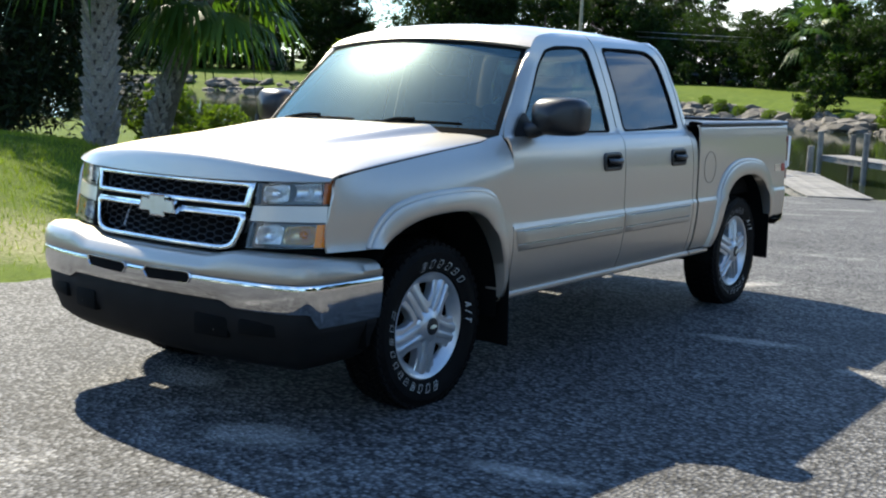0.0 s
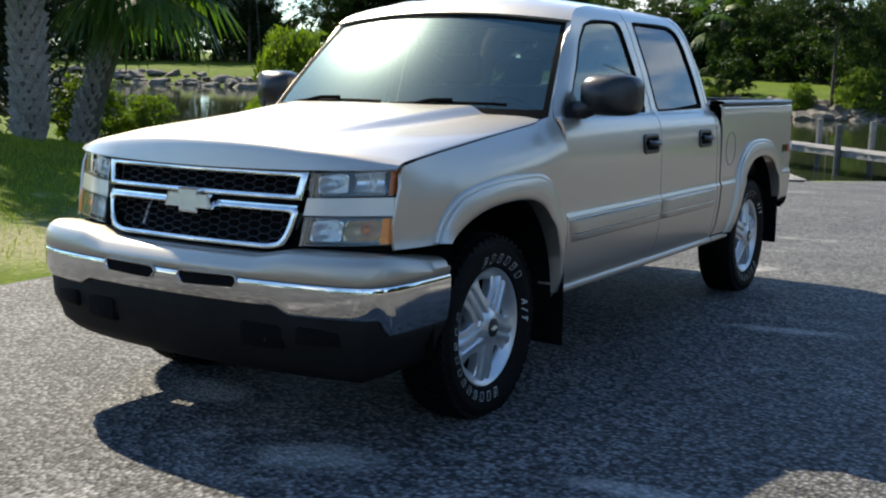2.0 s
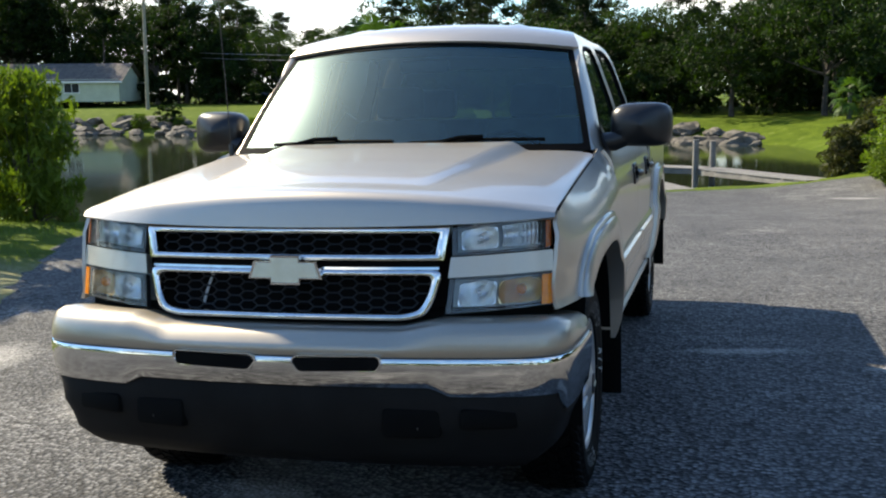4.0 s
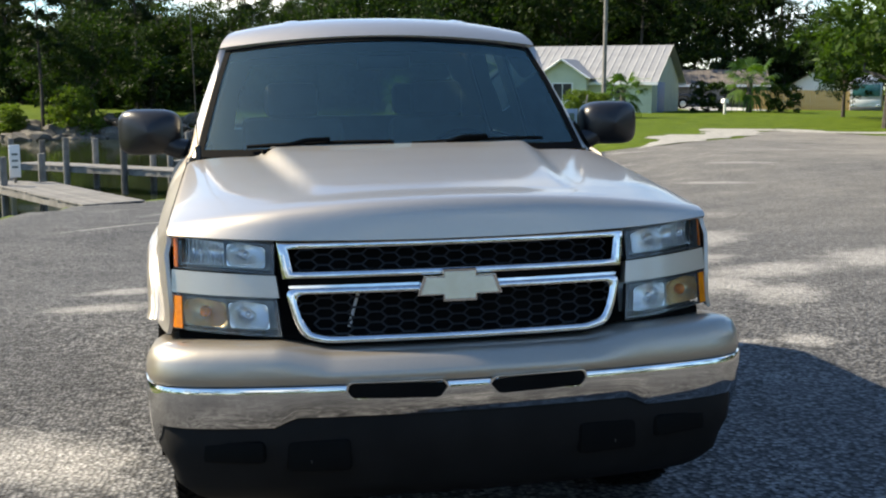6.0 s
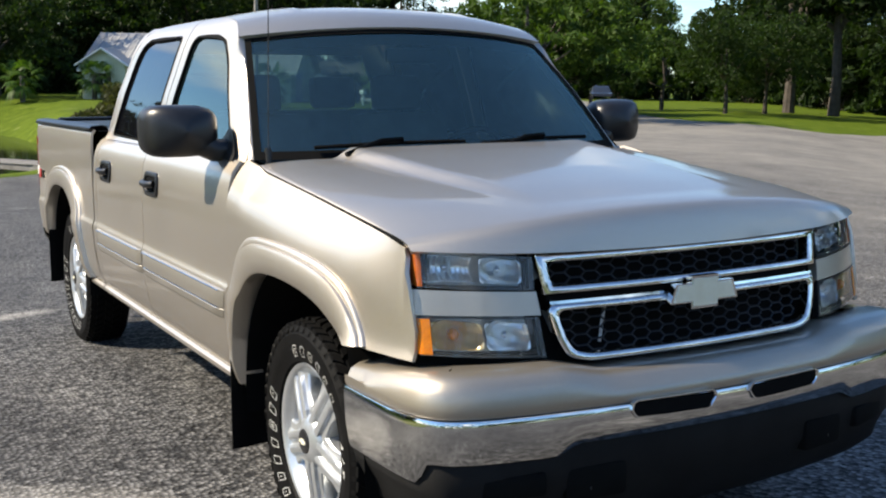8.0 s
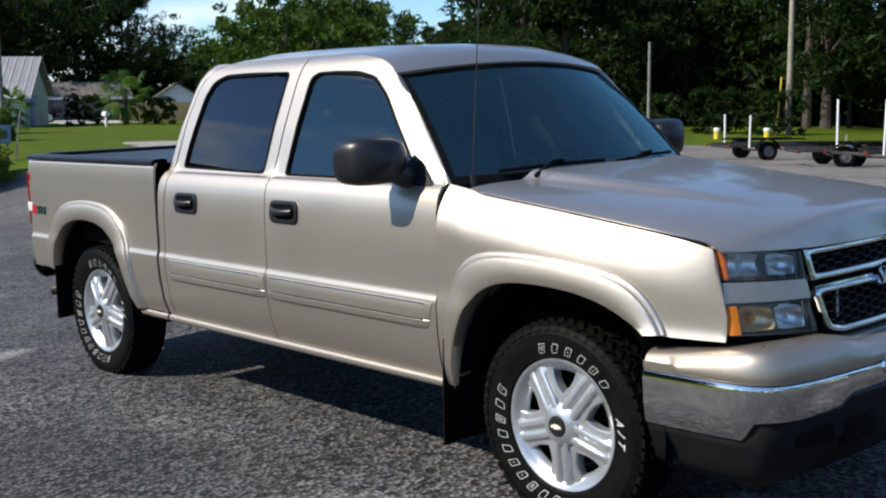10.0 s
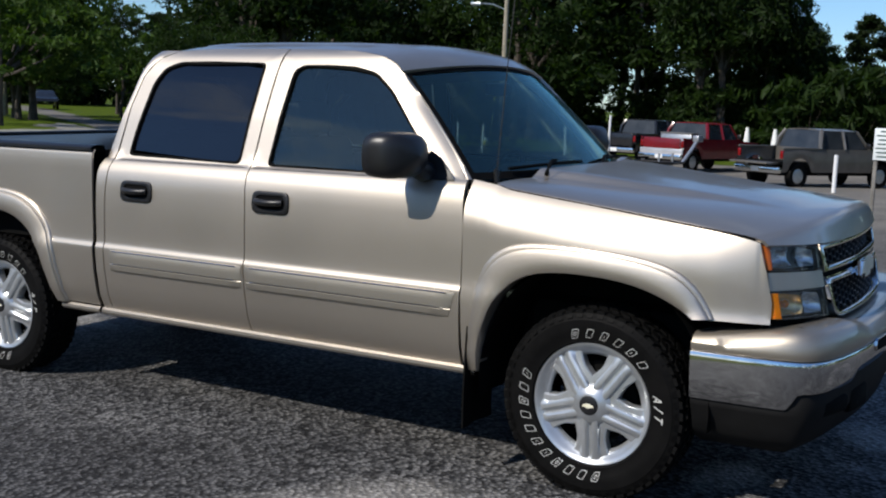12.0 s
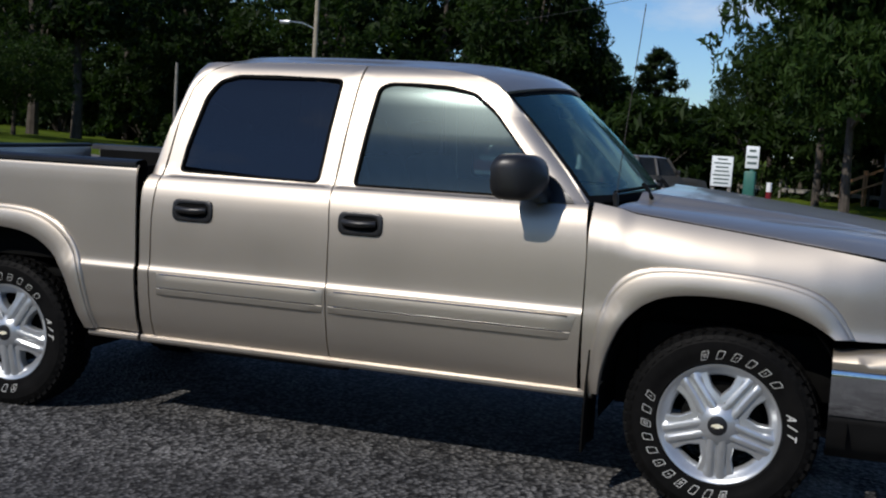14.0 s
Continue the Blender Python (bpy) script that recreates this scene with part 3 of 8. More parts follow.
def wave(x, y):
    return 0.5 * np.sin(x * 0.37 + 1.3) * np.sin(y * 0.29 + 0.4) + 0.3 * np.sin(x * 0.83 + y * 0.61) + 0.2 * np.sin(x * 1.9 - y * 1.3 + 2.0)


def dry_height(x, y):
    """The land's height, before the pond is dug: the lot leans a little under the truck."""
    lean = 0.018 * x - 0.015 * y
    r = np.hypot(np.maximum(np.abs(x) - 2.5, 0), np.maximum(np.abs(y - 1.5) - 4.0, 0))
    z = lean * (1 - smooth(1.0, 8.0, r))
    z = z + 0.55 * smooth(-4, -11, x) * smooth(12, 3, y) * smooth(-6, 2, y)
    z = z - 0.017 * np.clip(x - 2.0, 0, 30) * smooth(1.0, 0.7, y / np.maximum(x, 1.0))
    # the lot runs down to the water, and the far lawn climbs slowly from it
    near, beyond = -0.06 * np.clip(y - 4.0, 0, 18), -0.6 + 1.1 * np.clip((y - 64) / 45, 0, 1)
    far = smooth(42, 60, y)
    z = z + smooth(12, 2, x) * (near * (1 - far) + beyond * far)
    return z


def over_slope(x, y):
    """Where a line from the walk over (x, y) at the lot's level meets the land that falls away to the east, and how much farther it is."""
    k = 1.0
    for _ in range(30):
        px, py = -4.6 + (x + 4.6) * k, -2.0 + (y + 2.0) * k
        k = 1.0 - float(dry_height(np.array([px]), np.array([py]))[0]) / 1.64
    return px, py, k


def land_height(x, y):
    d = signed(POND, x, y)
    z = dry_height(x, y)
    wide = 0.28 + 5.07 * smooth(52, 66, y) + 1.5 * smooth(-9, -16, x) + 1.0 * smooth(5, 7, x)
    k = smooth(-1.0, 1.0, d / wide - 0.35)
    out = signed(LOT, x, y)
    return z * k + (WATER - 1.0) * (1 - k) + 0.035 * wave(x * 2, y * 2) * smooth(0.2, 2.5, out) * k


def land_at(x, y):
    return float(land_height(np.array([float(x)]), np.array([float(y)]))[0])


def sheet_mesh(name, verts, faces, material):
    me = bpy.data.meshes.new(name)
    me.from_pydata([tuple(map(float, v)) for v in verts], [], [tuple(map(int, f)) for f in faces])
    me.polygons.foreach_set("use_smooth", [True] * len(me.polygons))
    me.materials.append(material)
    me.update()
    return me


def axis_steps(lo, hi):
    a = list(np.arange(lo, hi, 0.5))
    for sgn, start, seq in ((1, hi, a), (-1, lo, a)):
        v, st = start, 0.5
        while abs(v) < 2400:
            seq.append(v) if v not in seq else None
            st *= 1.09
            v += sgn * st
    return np.array(sorted(set(a)))


LOT = [over_slope(x, y)[:2] if 20 < x < 34 and y < 23 else (x, y) for x, y in LOT]
gx, gy = axis_steps(-36, 30), axis_steps(-8, 78)
GX, GY = np.meshgrid(gx, gy)
GZ = np.concatenate([land_height(GX[i:i + 8], GY[i:i + 8]) for i in range(0, len(gy), 8)])
inside = np.concatenate([signed(LOT, GX[i:i + 8], GY[i:i + 8]) for i in range(0, len(gy), 8)])
GZ = GZ - 0.06 * smooth(-0.1, -0.7, inside)
nx, ny = len(gx), len(gy)
idx = np.arange(nx * ny).reshape(ny, nx)
gf = np.stack([idx[:-1, :-1], idx[:-1, 1:], idx[1:, 1:], idx[1:, :-1]], -1).reshape(-1, 4)
ground = tagged(new("ground", sheet_mesh("ground", np.stack([GX, GY, GZ], -1).reshape(-1, 3), gf, GRASS_GROUND)), "mown green grass ground with sandy bare spots", "ground", kind="structure")

# the lot: an even mesh inside a ragged outline
rng = random.Random(7)
edge = along(LOT + [LOT[0]], 560)[:-1]
edge = [(x + rng.uniform(-0.07, 0.07), y + rng.uniform(-0.07, 0.07)) for x, y in edge]
pts = [Vector(p) for p in edge]
loop = list(range(len(pts)))
lx, ly = np.meshgrid(np.arange(-12, 40, 0.45), np.arange(-22, 36, 0.45))
keep = signed(LOT, lx, ly) < -0.35
pts += [Vector((x, y)) for x, y in zip(lx[keep], ly[keep])]
ex, ey = np.meshgrid(np.arange(34, 92, 3.0), np.arange(10, 92, 3.0))
keep = signed(LOT, ex, ey) < -1.0
pts += [Vector((x, y)) for x, y in zip(ex[keep], ey[keep])]
cv, ce, cf, *_ = delaunay_2d_cdt(pts, [], [loop], 1, 1e-5)
cx, cy = np.array([v.x for v in cv]), np.array([v.y for v in cv])
cz = land_height(cx, cy) + np.where(signed(LOT, cx, cy) > -0.12, -0.03, 0.012)
lot = tagged(new("parking_lot", sheet_mesh("parking_lot", np.stack([cx, cy, cz], -1), cf, ASPHALT)), "worn grey chip-seal asphalt with pale sandy patches", "parking lot", kind="structure")

wv = [(-150, 6, WATER), (16, 6, WATER), (16, 92, WATER), (-150, 92, WATER)]
water = tagged(new("water", sheet_mesh("water", wv, [(0, 1, 2, 3)], WATER_MAT)), "still dark green pond water", "water", kind="structure")

# ---- the pickup truck: front towards -y, its own left side at +x, front axle over y = 0 ----
truck = thing("pickup_truck", "champagne metallic crew cab pickup truck parked on worn asphalt", "pickup truck", TILT)
WHEELBASE = 3.645

SIDE = table([(0.44, 0.862), (0.48, 0.895), (0.55, 0.923), (0.68, 0.943), (0.79, 0.950), (0.806, 0.9495), (0.812, 0.9475), (0.828, 0.9405), (0.84, 0.9385), (0.87, 0.9375), (1.0, 0.938),
              (1.1, 0.935), (1.18, 0.926), (1.23, 0.910), (1.262, 0.886), (1.275, 0.866), (1.30, 0.857), (1.5, 0.798), (1.70, 0.728), (1.76, 0.702), (1.80, 0.676),
              (1.825, 0.648), (1.84, 0.615)])
BED_SIDE = table([(0.48, 0.895), (0.55, 0.923), (0.68, 0.943), (0.79, 0.950), (0.806, 0.9495), (0.812, 0.9475), (0.828, 0.9405), (0.84, 0.9385), (0.87, 0.9375), (1.1, 0.938), (1.25, 0.936),
                  (1.295, 0.930), (1.315, 0.915)])
FENDER_TOP = table([(-0.70, 0.82), (-0.695, 0.93), (-0.66, 1.04), (-0.642, 1.106), (-0.57, 1.126), (-0.41, 1.146), (0.03, 1.199), (0.40, 1.240), (0.46, 1.258), (0.58, 1.276)])
FENDER_WIDE = table([(-0.72, 0.848), (-0.62, 0.874), (-0.5, 0.898), (-0.35, 0.918), (-0.1, 0.936), (0.15, 0.944), (0.6, 0.944)])
HOOD_W = 0.85


def fender_x(y, z):
    low = SIDE(min(z, 1.0)) - SIDE(1.0) if z < 0.9 else 0.0
    w = FENDER_WIDE(y) + low * 0.8
    d, R = FENDER_TOP(y) - z, 0.19
    edge = HOOD_W + 0.004
    if d < R and y > -0.66:
        w -= (w - edge) * ((R - max(d, 0.0)) / R) ** 2
    return w


def front_y(x, z=0.93):
    a = abs(x)
    return -0.845 + 0.13 * a * a + (0.62 * (a - 0.5) ** 2 if a > 0.5 else 0.0) + 0.2 * (z - 0.93)


# -- hood --
HOOD_EDGE = table([(0, 1.100), (0.015, 1.115), (0.05, 1.126), (0.2, 1.147), (0.5, 1.188), (0.75, 1.22), (1, 1.252)])
HOOD_MID = table([(0, 1.080), (0.004, 1.100), (0.01, 1.126), (0.016, 1.150), (0.022, 1.168), (0.028, 1.179), (0.035, 1.187), (0.045, 1.193), (0.065, 1.198), (0.1, 1.203), (0.2, 1.213), (0.35, 1.227), (0.6, 1.246), (0.85, 1.268), (1, 1.276)])
BULGE_UP = table([(0, 0.0), (0.16, 0.0), (0.28, 0.010), (0.5, 0.024), (0.8, 0.036), (1, 0.040)])
BULGE_AT = table([(0, 0.46), (0.3, 0.50), (1, 0.64)])


def step_up(t):
    t = min(1.0, max(0.0, t))
    return t * t * (3 - 2 * t)



def hood_point(u, v):
    x = u * HOOD_W
    y = lerp(front_y(x, 0.97) - 0.004, 0.40 + 0.09 * u * u, v)
    z = HOOD_EDGE(v) + (HOOD_MID(v) - HOOD_EDGE(v)) * (1 - abs(u) ** 2.3) * (0.94 + 0.06 * (1 - u * u))
    # the shoulder rolls down to the fender
    roll = math.sqrt(max(0.0, 1 - max(0.0, (abs(u) - 0.84) / 0.16) ** 2))
    z += 0.014 * step_up((abs(u) - 0.30) / 0.58) * roll * step_up(v / 0.3)
    return (x, y, z + BULGE_UP(v) * step_up((BULGE_AT(v) + 0.05 - abs(u)) / 0.10))


vs = [0, 0.002, 0.004, 0.007, 0.01, 0.014, 0.018, 0.024, 0.03, 0.037, 0.045, 0.055, 0.065, 0.08, 0.09, 0.1, 0.11, 0.12, 0.13, 0.14] + list(np.linspace(0.16, 1, 28))
part("hood", grid([[hood_point(u, v) for u in sorted(set(np.linspace(-1, 1, 97)) | {s * q for s in (1, -1) for q in (0.985, 0.991, 0.995, 0.998)})] for v in vs], -0.012), PAINT, truck, "long champagne hood with a raised centre bulge", 50)

for s in (1, -1):
    part("hood_gap", grid([[(s * (HOOD_W + o), lerp(front_y(HOOD_W, 0.97) + 0.01, 0.485, v), max(HOOD_EDGE(v), FENDER_TOP(lerp(front_y(HOOD_W, 0.97) + 0.01, 0.485, v))) + dz) for o, dz in ((0.0, 0.002), (0.0022, 0.0), (0.0045, -0.001), (0.0055, -0.009))] for v in np.linspace(0.03, 1, 30)]), DULL_BLACK, truck)

# -- front fenders --
ARCH_F = table([(0.525, 0.475), (0.50, 0.66), (0.47, 0.80), (0.42, 0.88), (0.34, 0.955), (0.2, 0.992), (-0.1, 0.987), (-0.3, 0.945), (-0.40, 0.875), (-0.455, 0.805)])
FLARE_F_OUT = [(0.565, 0.47), (0.54, 0.65), (0.505, 0.85), (0.455, 0.955), (0.37, 1.02), (0.22, 1.045), (-0.11, 1.036), (-0.33, 0.998), (-0.43, 0.93), (-0.50, 0.812)]
FLARE_F_IN = [(0.50, 0.47), (0.485, 0.60), (0.45, 0.71), (0.40, 0.81), (0.30, 0.90), (0.15, 0.938), (-0.10, 0.932), (-0.25, 0.90), (-0.36, 0.85), (-0.425, 0.806)]
ARCH_R = table([(3.10, 0.48), (3.15, 0.68), (3.19, 0.82), (3.25, 0.92), (3.38, 0.995), (3.56, 1.02), (3.78, 1.012), (3.94, 0.975), (4.05, 0.89), (4.11, 0.78), (4.155, 0.62)])
FLARE_R_OUT = [(3.055, 0.48), (3.095, 0.65), (3.13, 0.85), (3.21, 0.97), (3.35, 1.05), (3.55, 1.077), (3.80, 1.067), (3.98, 1.03), (4.10, 0.94), (4.18, 0.82), (4.215, 0.64)]
FLARE_R_IN = [(3.12, 0.48), (3.17, 0.62), (3.21, 0.75), (3.28, 0.85), (3.41, 0.935), (3.58, 0.962), (3.75, 0.957), (3.90, 0.92), (4.0, 0.85), (4.06, 0.75), (4.10, 0.62)]


def columns(ys, low, top, xf, s, n=26, thick=0.012, levels=None):
    rows = []
    for y in ys:
        a, b = low(y), top(y)
        if levels is not None:
            rows.append([(s * xf(y, z), y, z) for z in [max(z, a + k * 2e-4) for k, z in enumerate(levels)]])
            continue
        t = 1 - (1 - np.linspace(0, 1, n)) ** 1.5
        rows.append([(s * xf(y, z), y, z) for z in a + (b - a) * t])
    return grid(rows, thick)


def flare(outer, inner, xf, s, out=0.028):
    o, i = along(rounded(outer, 2), 46), along(rounded(inner, 2), 46)
    rows = []
    for k, p in ((0.0, -0.07), (0.0, out * 0.95), (0.06, out * 1.1), (0.35, out * 1.08), (0.68, out * 0.95), (0.80, out * 0.75), (0.82, out * 0.45), (0.95, out * 0.42), (1.0, out * 0.2), (1.005, -0.012)):
        q = i * (1 - k) + o * k
        rows.append([(s * (xf(y, min(z, FENDER_TOP(y) - 0.06) if xf is fender_x else z) + p), y, z) for y, z in q])
    return grid(rows)


def low_front(y):
    return 0.475 if y > 0.525 else 0.805 if y < -0.455 else ARCH_F(y)


def low_rear(y):
    return 0.485 if y < 3.10 else 0.62 if y > 4.155 else ARCH_R(y)


fy = sorted(set(np.linspace(-0.697, 0.577, 54)) | {-0.66, -0.642, 0.51, 0.518, 0.522, 0.528, 0.49, 0.47, -0.45, -0.46, -0.44, -0.42})
BED_LEVELS = list(np.linspace(0.485, 0.775, 9)) + [0.79, 0.80, 0.806, 0.809, 0.812, 0.820, 0.828, 0.834, 0.84, 0.855, 0.87] + list(np.linspace(0.92, 1.25, 9)) + [1.27, 1.282, 1.295, 1.302, 1.309, 1.315]
ry = sorted(set(np.linspace(2.816, 4.425, 50)) | {3.098, 3.105, 3.12, 3.135, 3.15, 3.17, 3.19, 4.14, 4.15, 4.16, 4.12, 4.10})
for s in (1, -1):
    part("front_fender", columns(fy, low_front, FENDER_TOP, fender_x, s), PAINT, truck, sharp=50)
    part("wheel_flare", flare(FLARE_F_OUT, FLARE_F_IN, fender_x, s), PAINT, truck, "painted flare round the front wheel arch", 45)
    part("bed_side", columns(ry, low_rear, lambda y: 1.315, lambda y, z: BED_SIDE(z), s, levels=BED_LEVELS), PAINT, truck, sharp=50)
    part("wheel_flare", flare(FLARE_R_OUT, FLARE_R_IN, lambda y, z: BED_SIDE(z), s), PAINT, truck, "painted flare round the rear wheel arch", 45)

# -- doors, cut from the side's own curve --
DOOR_CUT_A = table([(0.44, 0.60), (0.8, 0.586), (1.08, 0.582), (1.27, 0.598)])
DOOR_CUT_B = table([(0.44, 1.772), (0.8, 1.78), (1.08, 1.778), (1.275, 1.79), (1.84, 1.742)])
DOOR_CUT_C = table([(0.44, 2.722), (0.8, 2.728), (1.08, 2.722), (1.28, 2.705)])
SKIN_Z = [0.478, 0.49, 0.52, 0.56, 0.62, 0.69, 0.75, 0.79, 0.802, 0.808, 0.813, 0.82, 0.828, 0.836, 0.845, 0.87, 0.90, 0.95, 1.0, 1.06, 1.12, 1.17, 1.20, 1.23, 1.25, 1.262, 1.27]


def skin(front, rear, s, n=18, zs=SKIN_Z):
    return grid([[(s * SIDE(z), y, z) for y in np.linspace(front(z), rear(z), n)] for z in zs], 0.014)


def ray_out(poly, c, a):
    """The distance from c to the outline in the direction a."""
    d, best = np.array([math.cos(a), math.sin(a)]), 0.0
    for i in range(len(poly)):
        p, q = np.array(poly[i]) - c, np.array(poly[(i + 1) % len(poly)]) - c
        m = np.array([[d[0], p[0] - q[0]], [d[1], p[1] - q[1]]])
        det = np.linalg.det(m)
        if abs(det) > 1e-12:
            r, t = np.linalg.solve(m, p)
            if -1e-9 <= t <= 1 + 1e-9 and r > best:
                best = r
    return best


def ring(outer, inner, put, thick, n=80, steps=(0, 0.5, 1)):
    """A frame between two outlines that can be seen whole from the inner one's centre."""
    c = np.mean(np.array(inner), 0)
    ang = sorted(set(round(a % math.tau, 5) for a in list(np.linspace(0, math.tau, n, endpoint=False)) + [math.atan2(p[1] - c[1], p[0] - c[0]) for p in list(outer) + list(inner)]))
    rows = []
    for k in steps:
        row = []
        for a in ang:
            r = lerp(ray_out(inner, c, a), ray_out(outer, c, a), k)
            row.append(put(c[0] + r * math.cos(a), c[1] + r * math.sin(a)))
        rows.append(row)
    return grid(rows, thick, closed=True)


def fill(poly, put, rows=9, cols=13):
    zs = np.linspace(min(p[1] for p in poly) + 1e-4, max(p[1] for p in poly) - 1e-4, rows)
    out = []
    for z in zs:
        ys = []
        for i in range(len(poly)):
            (ya, za), (yb, zb) = poly[i], poly[(i + 1) % len(poly)]
            if (za - z) * (zb - z) <= 0 and za != zb:
                ys.append(ya + (yb - ya) * (z - za) / (zb - za))
        out.append([put(y, z) for y in np.linspace(min(ys), max(ys), cols)])
    return grid(out)


def inset(poly, d):
    c = np.mean(np.array(poly), 0)
    return [tuple(np.array(p) + (c - np.array(p)) / np.linalg.norm(c - np.array(p)) * d) for p in poly]


FRONT_FRAME = [(0.612, 1.262), (0.712, 1.385), (0.876, 1.562), (1.028, 1.722), (1.085, 1.768), (1.17, 1.80), (1.32, 1.822), (1.55, 1.832), (1.738, 1.834), (1.76, 1.6), (1.785, 1.262)]
FRONT_WINDOW = soft([(0.735, 1.277), (0.90, 1.462), (1.06, 1.64), (1.17, 1.724), (1.30, 1.752), (1.45, 1.758), (1.60, 1.758), (1.652, 1.735), (1.675, 1.55), (1.70, 1.277)], 0.03)
REAR_FRAME = [(1.795, 1.262), (1.77, 1.6), (1.748, 1.834), (2.0, 1.838), (2.3, 1.836), (2.46, 1.825), (2.56, 1.785), (2.63, 1.70), (2.67, 1.55), (2.70, 1.262)]
REAR_WINDOW = soft([(1.868, 1.279), (1.852, 1.5), (1.832, 1.75), (1.85, 1.768), (2.2, 1.775), (2.40, 1.772), (2.50, 1.74), (2.555, 1.66), (2.61, 1.40), (2.622, 1.29)], 0.03)


PILLAR = table([(1.262, 0.612), (1.385, 0.712), (1.562, 0.876), (1.722, 1.028), (1.768, 1.085), (1.80, 1.17)])


def pillar_x(y, z):
    """The side's curve, rolling inward along the front pillar."""
    d = (y - PILLAR(min(z, 1.80))) * 0.78
    return SIDE(z) - (0.034 * (1 - step_up((z - 1.58) / 0.13)) * (1 - max(d, 0) / 0.085) ** 2 if d < 0.085 and z < 1.80 else 0.0)


def door_handle(parent, y, s):
    def oval(w, h, r):
        return soft([(y - w, 1.113 - h), (y + w, 1.113 - h), (y + w, 1.113 + h), (y - w, 1.113 + h)], r)
    rows = [[(s * (SIDE(b) + o), a, b) for a, b in oval(w, h, r)] for w, h, r, o in ((0.110, 0.054, 0.038, 0.0), (0.108, 0.052, 0.037, 0.008), (0.100, 0.045, 0.034, 0.011), (0.086, 0.034, 0.026, 0.009), (0.082, 0.030, 0.024, 0.001))]
    m = part("door_handle", grid(rows, closed=True), BLACK_PLASTIC, parent, "black pull handle in a rounded bezel")
    part("handle_cup", fill(oval(0.084, 0.032, 0.025), lambda a, b: (s * (SIDE(b) + 0.003), a, b), 8, 8), DULL_BLACK, m)
    part("grip", tube([(s * 0.947, y - 0.078, 1.118), (s * 0.962, y - 0.05, 1.116), (s * 0.965, y, 1.114), (s * 0.962, y + 0.05, 1.116), (s * 0.947, y + 0.078, 1.118)], 0.015, 10), BLACK_PLASTIC, m)


def molding(parent, y0, y1, s, slant):
    """A protective strip with two bright lines."""
    prof = [(0.690, -0.002), (0.692, 0.009), (0.698, 0.0135), (0.722, 0.015), (0.725, 0.011), (0.729, 0.011), (0.732, 0.0155), (0.760, 0.0155), (0.786, 0.0125), (0.797, 0.009), (0.801, -0.002)]
    rows = []
    for y in np.linspace(y0, y1, 24):
        e = min(1.0, (y - y0) / 0.012 + 0.15, (y1 - y) / 0.012 + 0.15)
        rows.append([(s * (SIDE(z) + o * e), y + slant * (z - 0.75) * (1 - (y - y0) / (y1 - y0)), z) for z, o in prof])
    m = part("side_molding", grid(rows), MOLDING, parent, "ribbed side molding with bright lines", 30)
    for z in (0.727, 0.7955):
        part("bright_line", tube([(s * (SIDE(z) + 0.0125), lerp(y0, y1, k) + slant * (z - 0.75) * (1 - k), z) for k in np.linspace(0.03, 0.97, 12)], 0.0026, 6), CHROME, m)


def mirror(parent, s):
    rows = []
    for k, (dy, sc) in enumerate([(0.0, 0.0), (0.0015, 0.15), (0.005, 0.32), (0.0105, 0.5), (0.019, 0.68), (0.031, 0.83), (0.048, 0.93), (0.07, 0.98), (0.11, 1.0), (0.155, 0.985), (0.165, 0.93), (0.160, 0.88), (0.145, 0.0)]):
        ringp = []
        for a in np.linspace(0, math.tau, 40, endpoint=False):
            ca, sa = math.cos(a), math.sin(a)
            e = lerp(1.0, 0.45, min(1.0, sc) ** 1.5)
            rx = 0.136 * math.copysign(abs(ca) ** e, ca)
            rz = 0.098 * math.copysign(abs(sa) ** (e + 0.05), sa) * (1.0 - 0.12 * max(0.0, -ca * s))
            ringp.append((s * 1.02 + rx * sc, 0.745 + dy + 0.05 * (0.5 + 0.5 * ca * s) ** 2 * sc, 1.372 + rz * sc))
        rows.append(ringp)
    m = part("wing_mirror", grid(rows, closed=True), BLACK_PLASTIC, parent, "black wing mirror housing", 60)
    gl = [(s * 1.02 + 0.12 * math.copysign(abs(math.cos(a)) ** 0.5, math.cos(a)), 0.912, 1.372 + 0.070 * math.copysign(abs(math.sin(a)) ** 0.55, math.sin(a))) for a in np.linspace(0, math.tau, 32, endpoint=False)]
    bm = bmesh.new()
    bm.faces.new([bm.verts.new(p) for p in gl])
    part("mirror_glass", bm, CHROME, m)
    part("mirror_arm", tube([(s * 0.845, 0.80, 1.295), (s * 0.90, 0.805, 1.300), (s * 0.96, 0.82, 1.33), (s * 1.0, 0.83, 1.36)], 0.042, 10, taper=0.05), BLACK_PLASTIC, m)
    tri = [(0.655, 1.268), (0.86, 1.268), (0.87, 1.33), (0.80, 1.39), (0.745, 1.36)]
    part("mirror_foot", fill(tri, lambda y, z: (s * (SIDE(z) + 0.010), y, z), 6, 6), BLACK_PLASTIC, m)


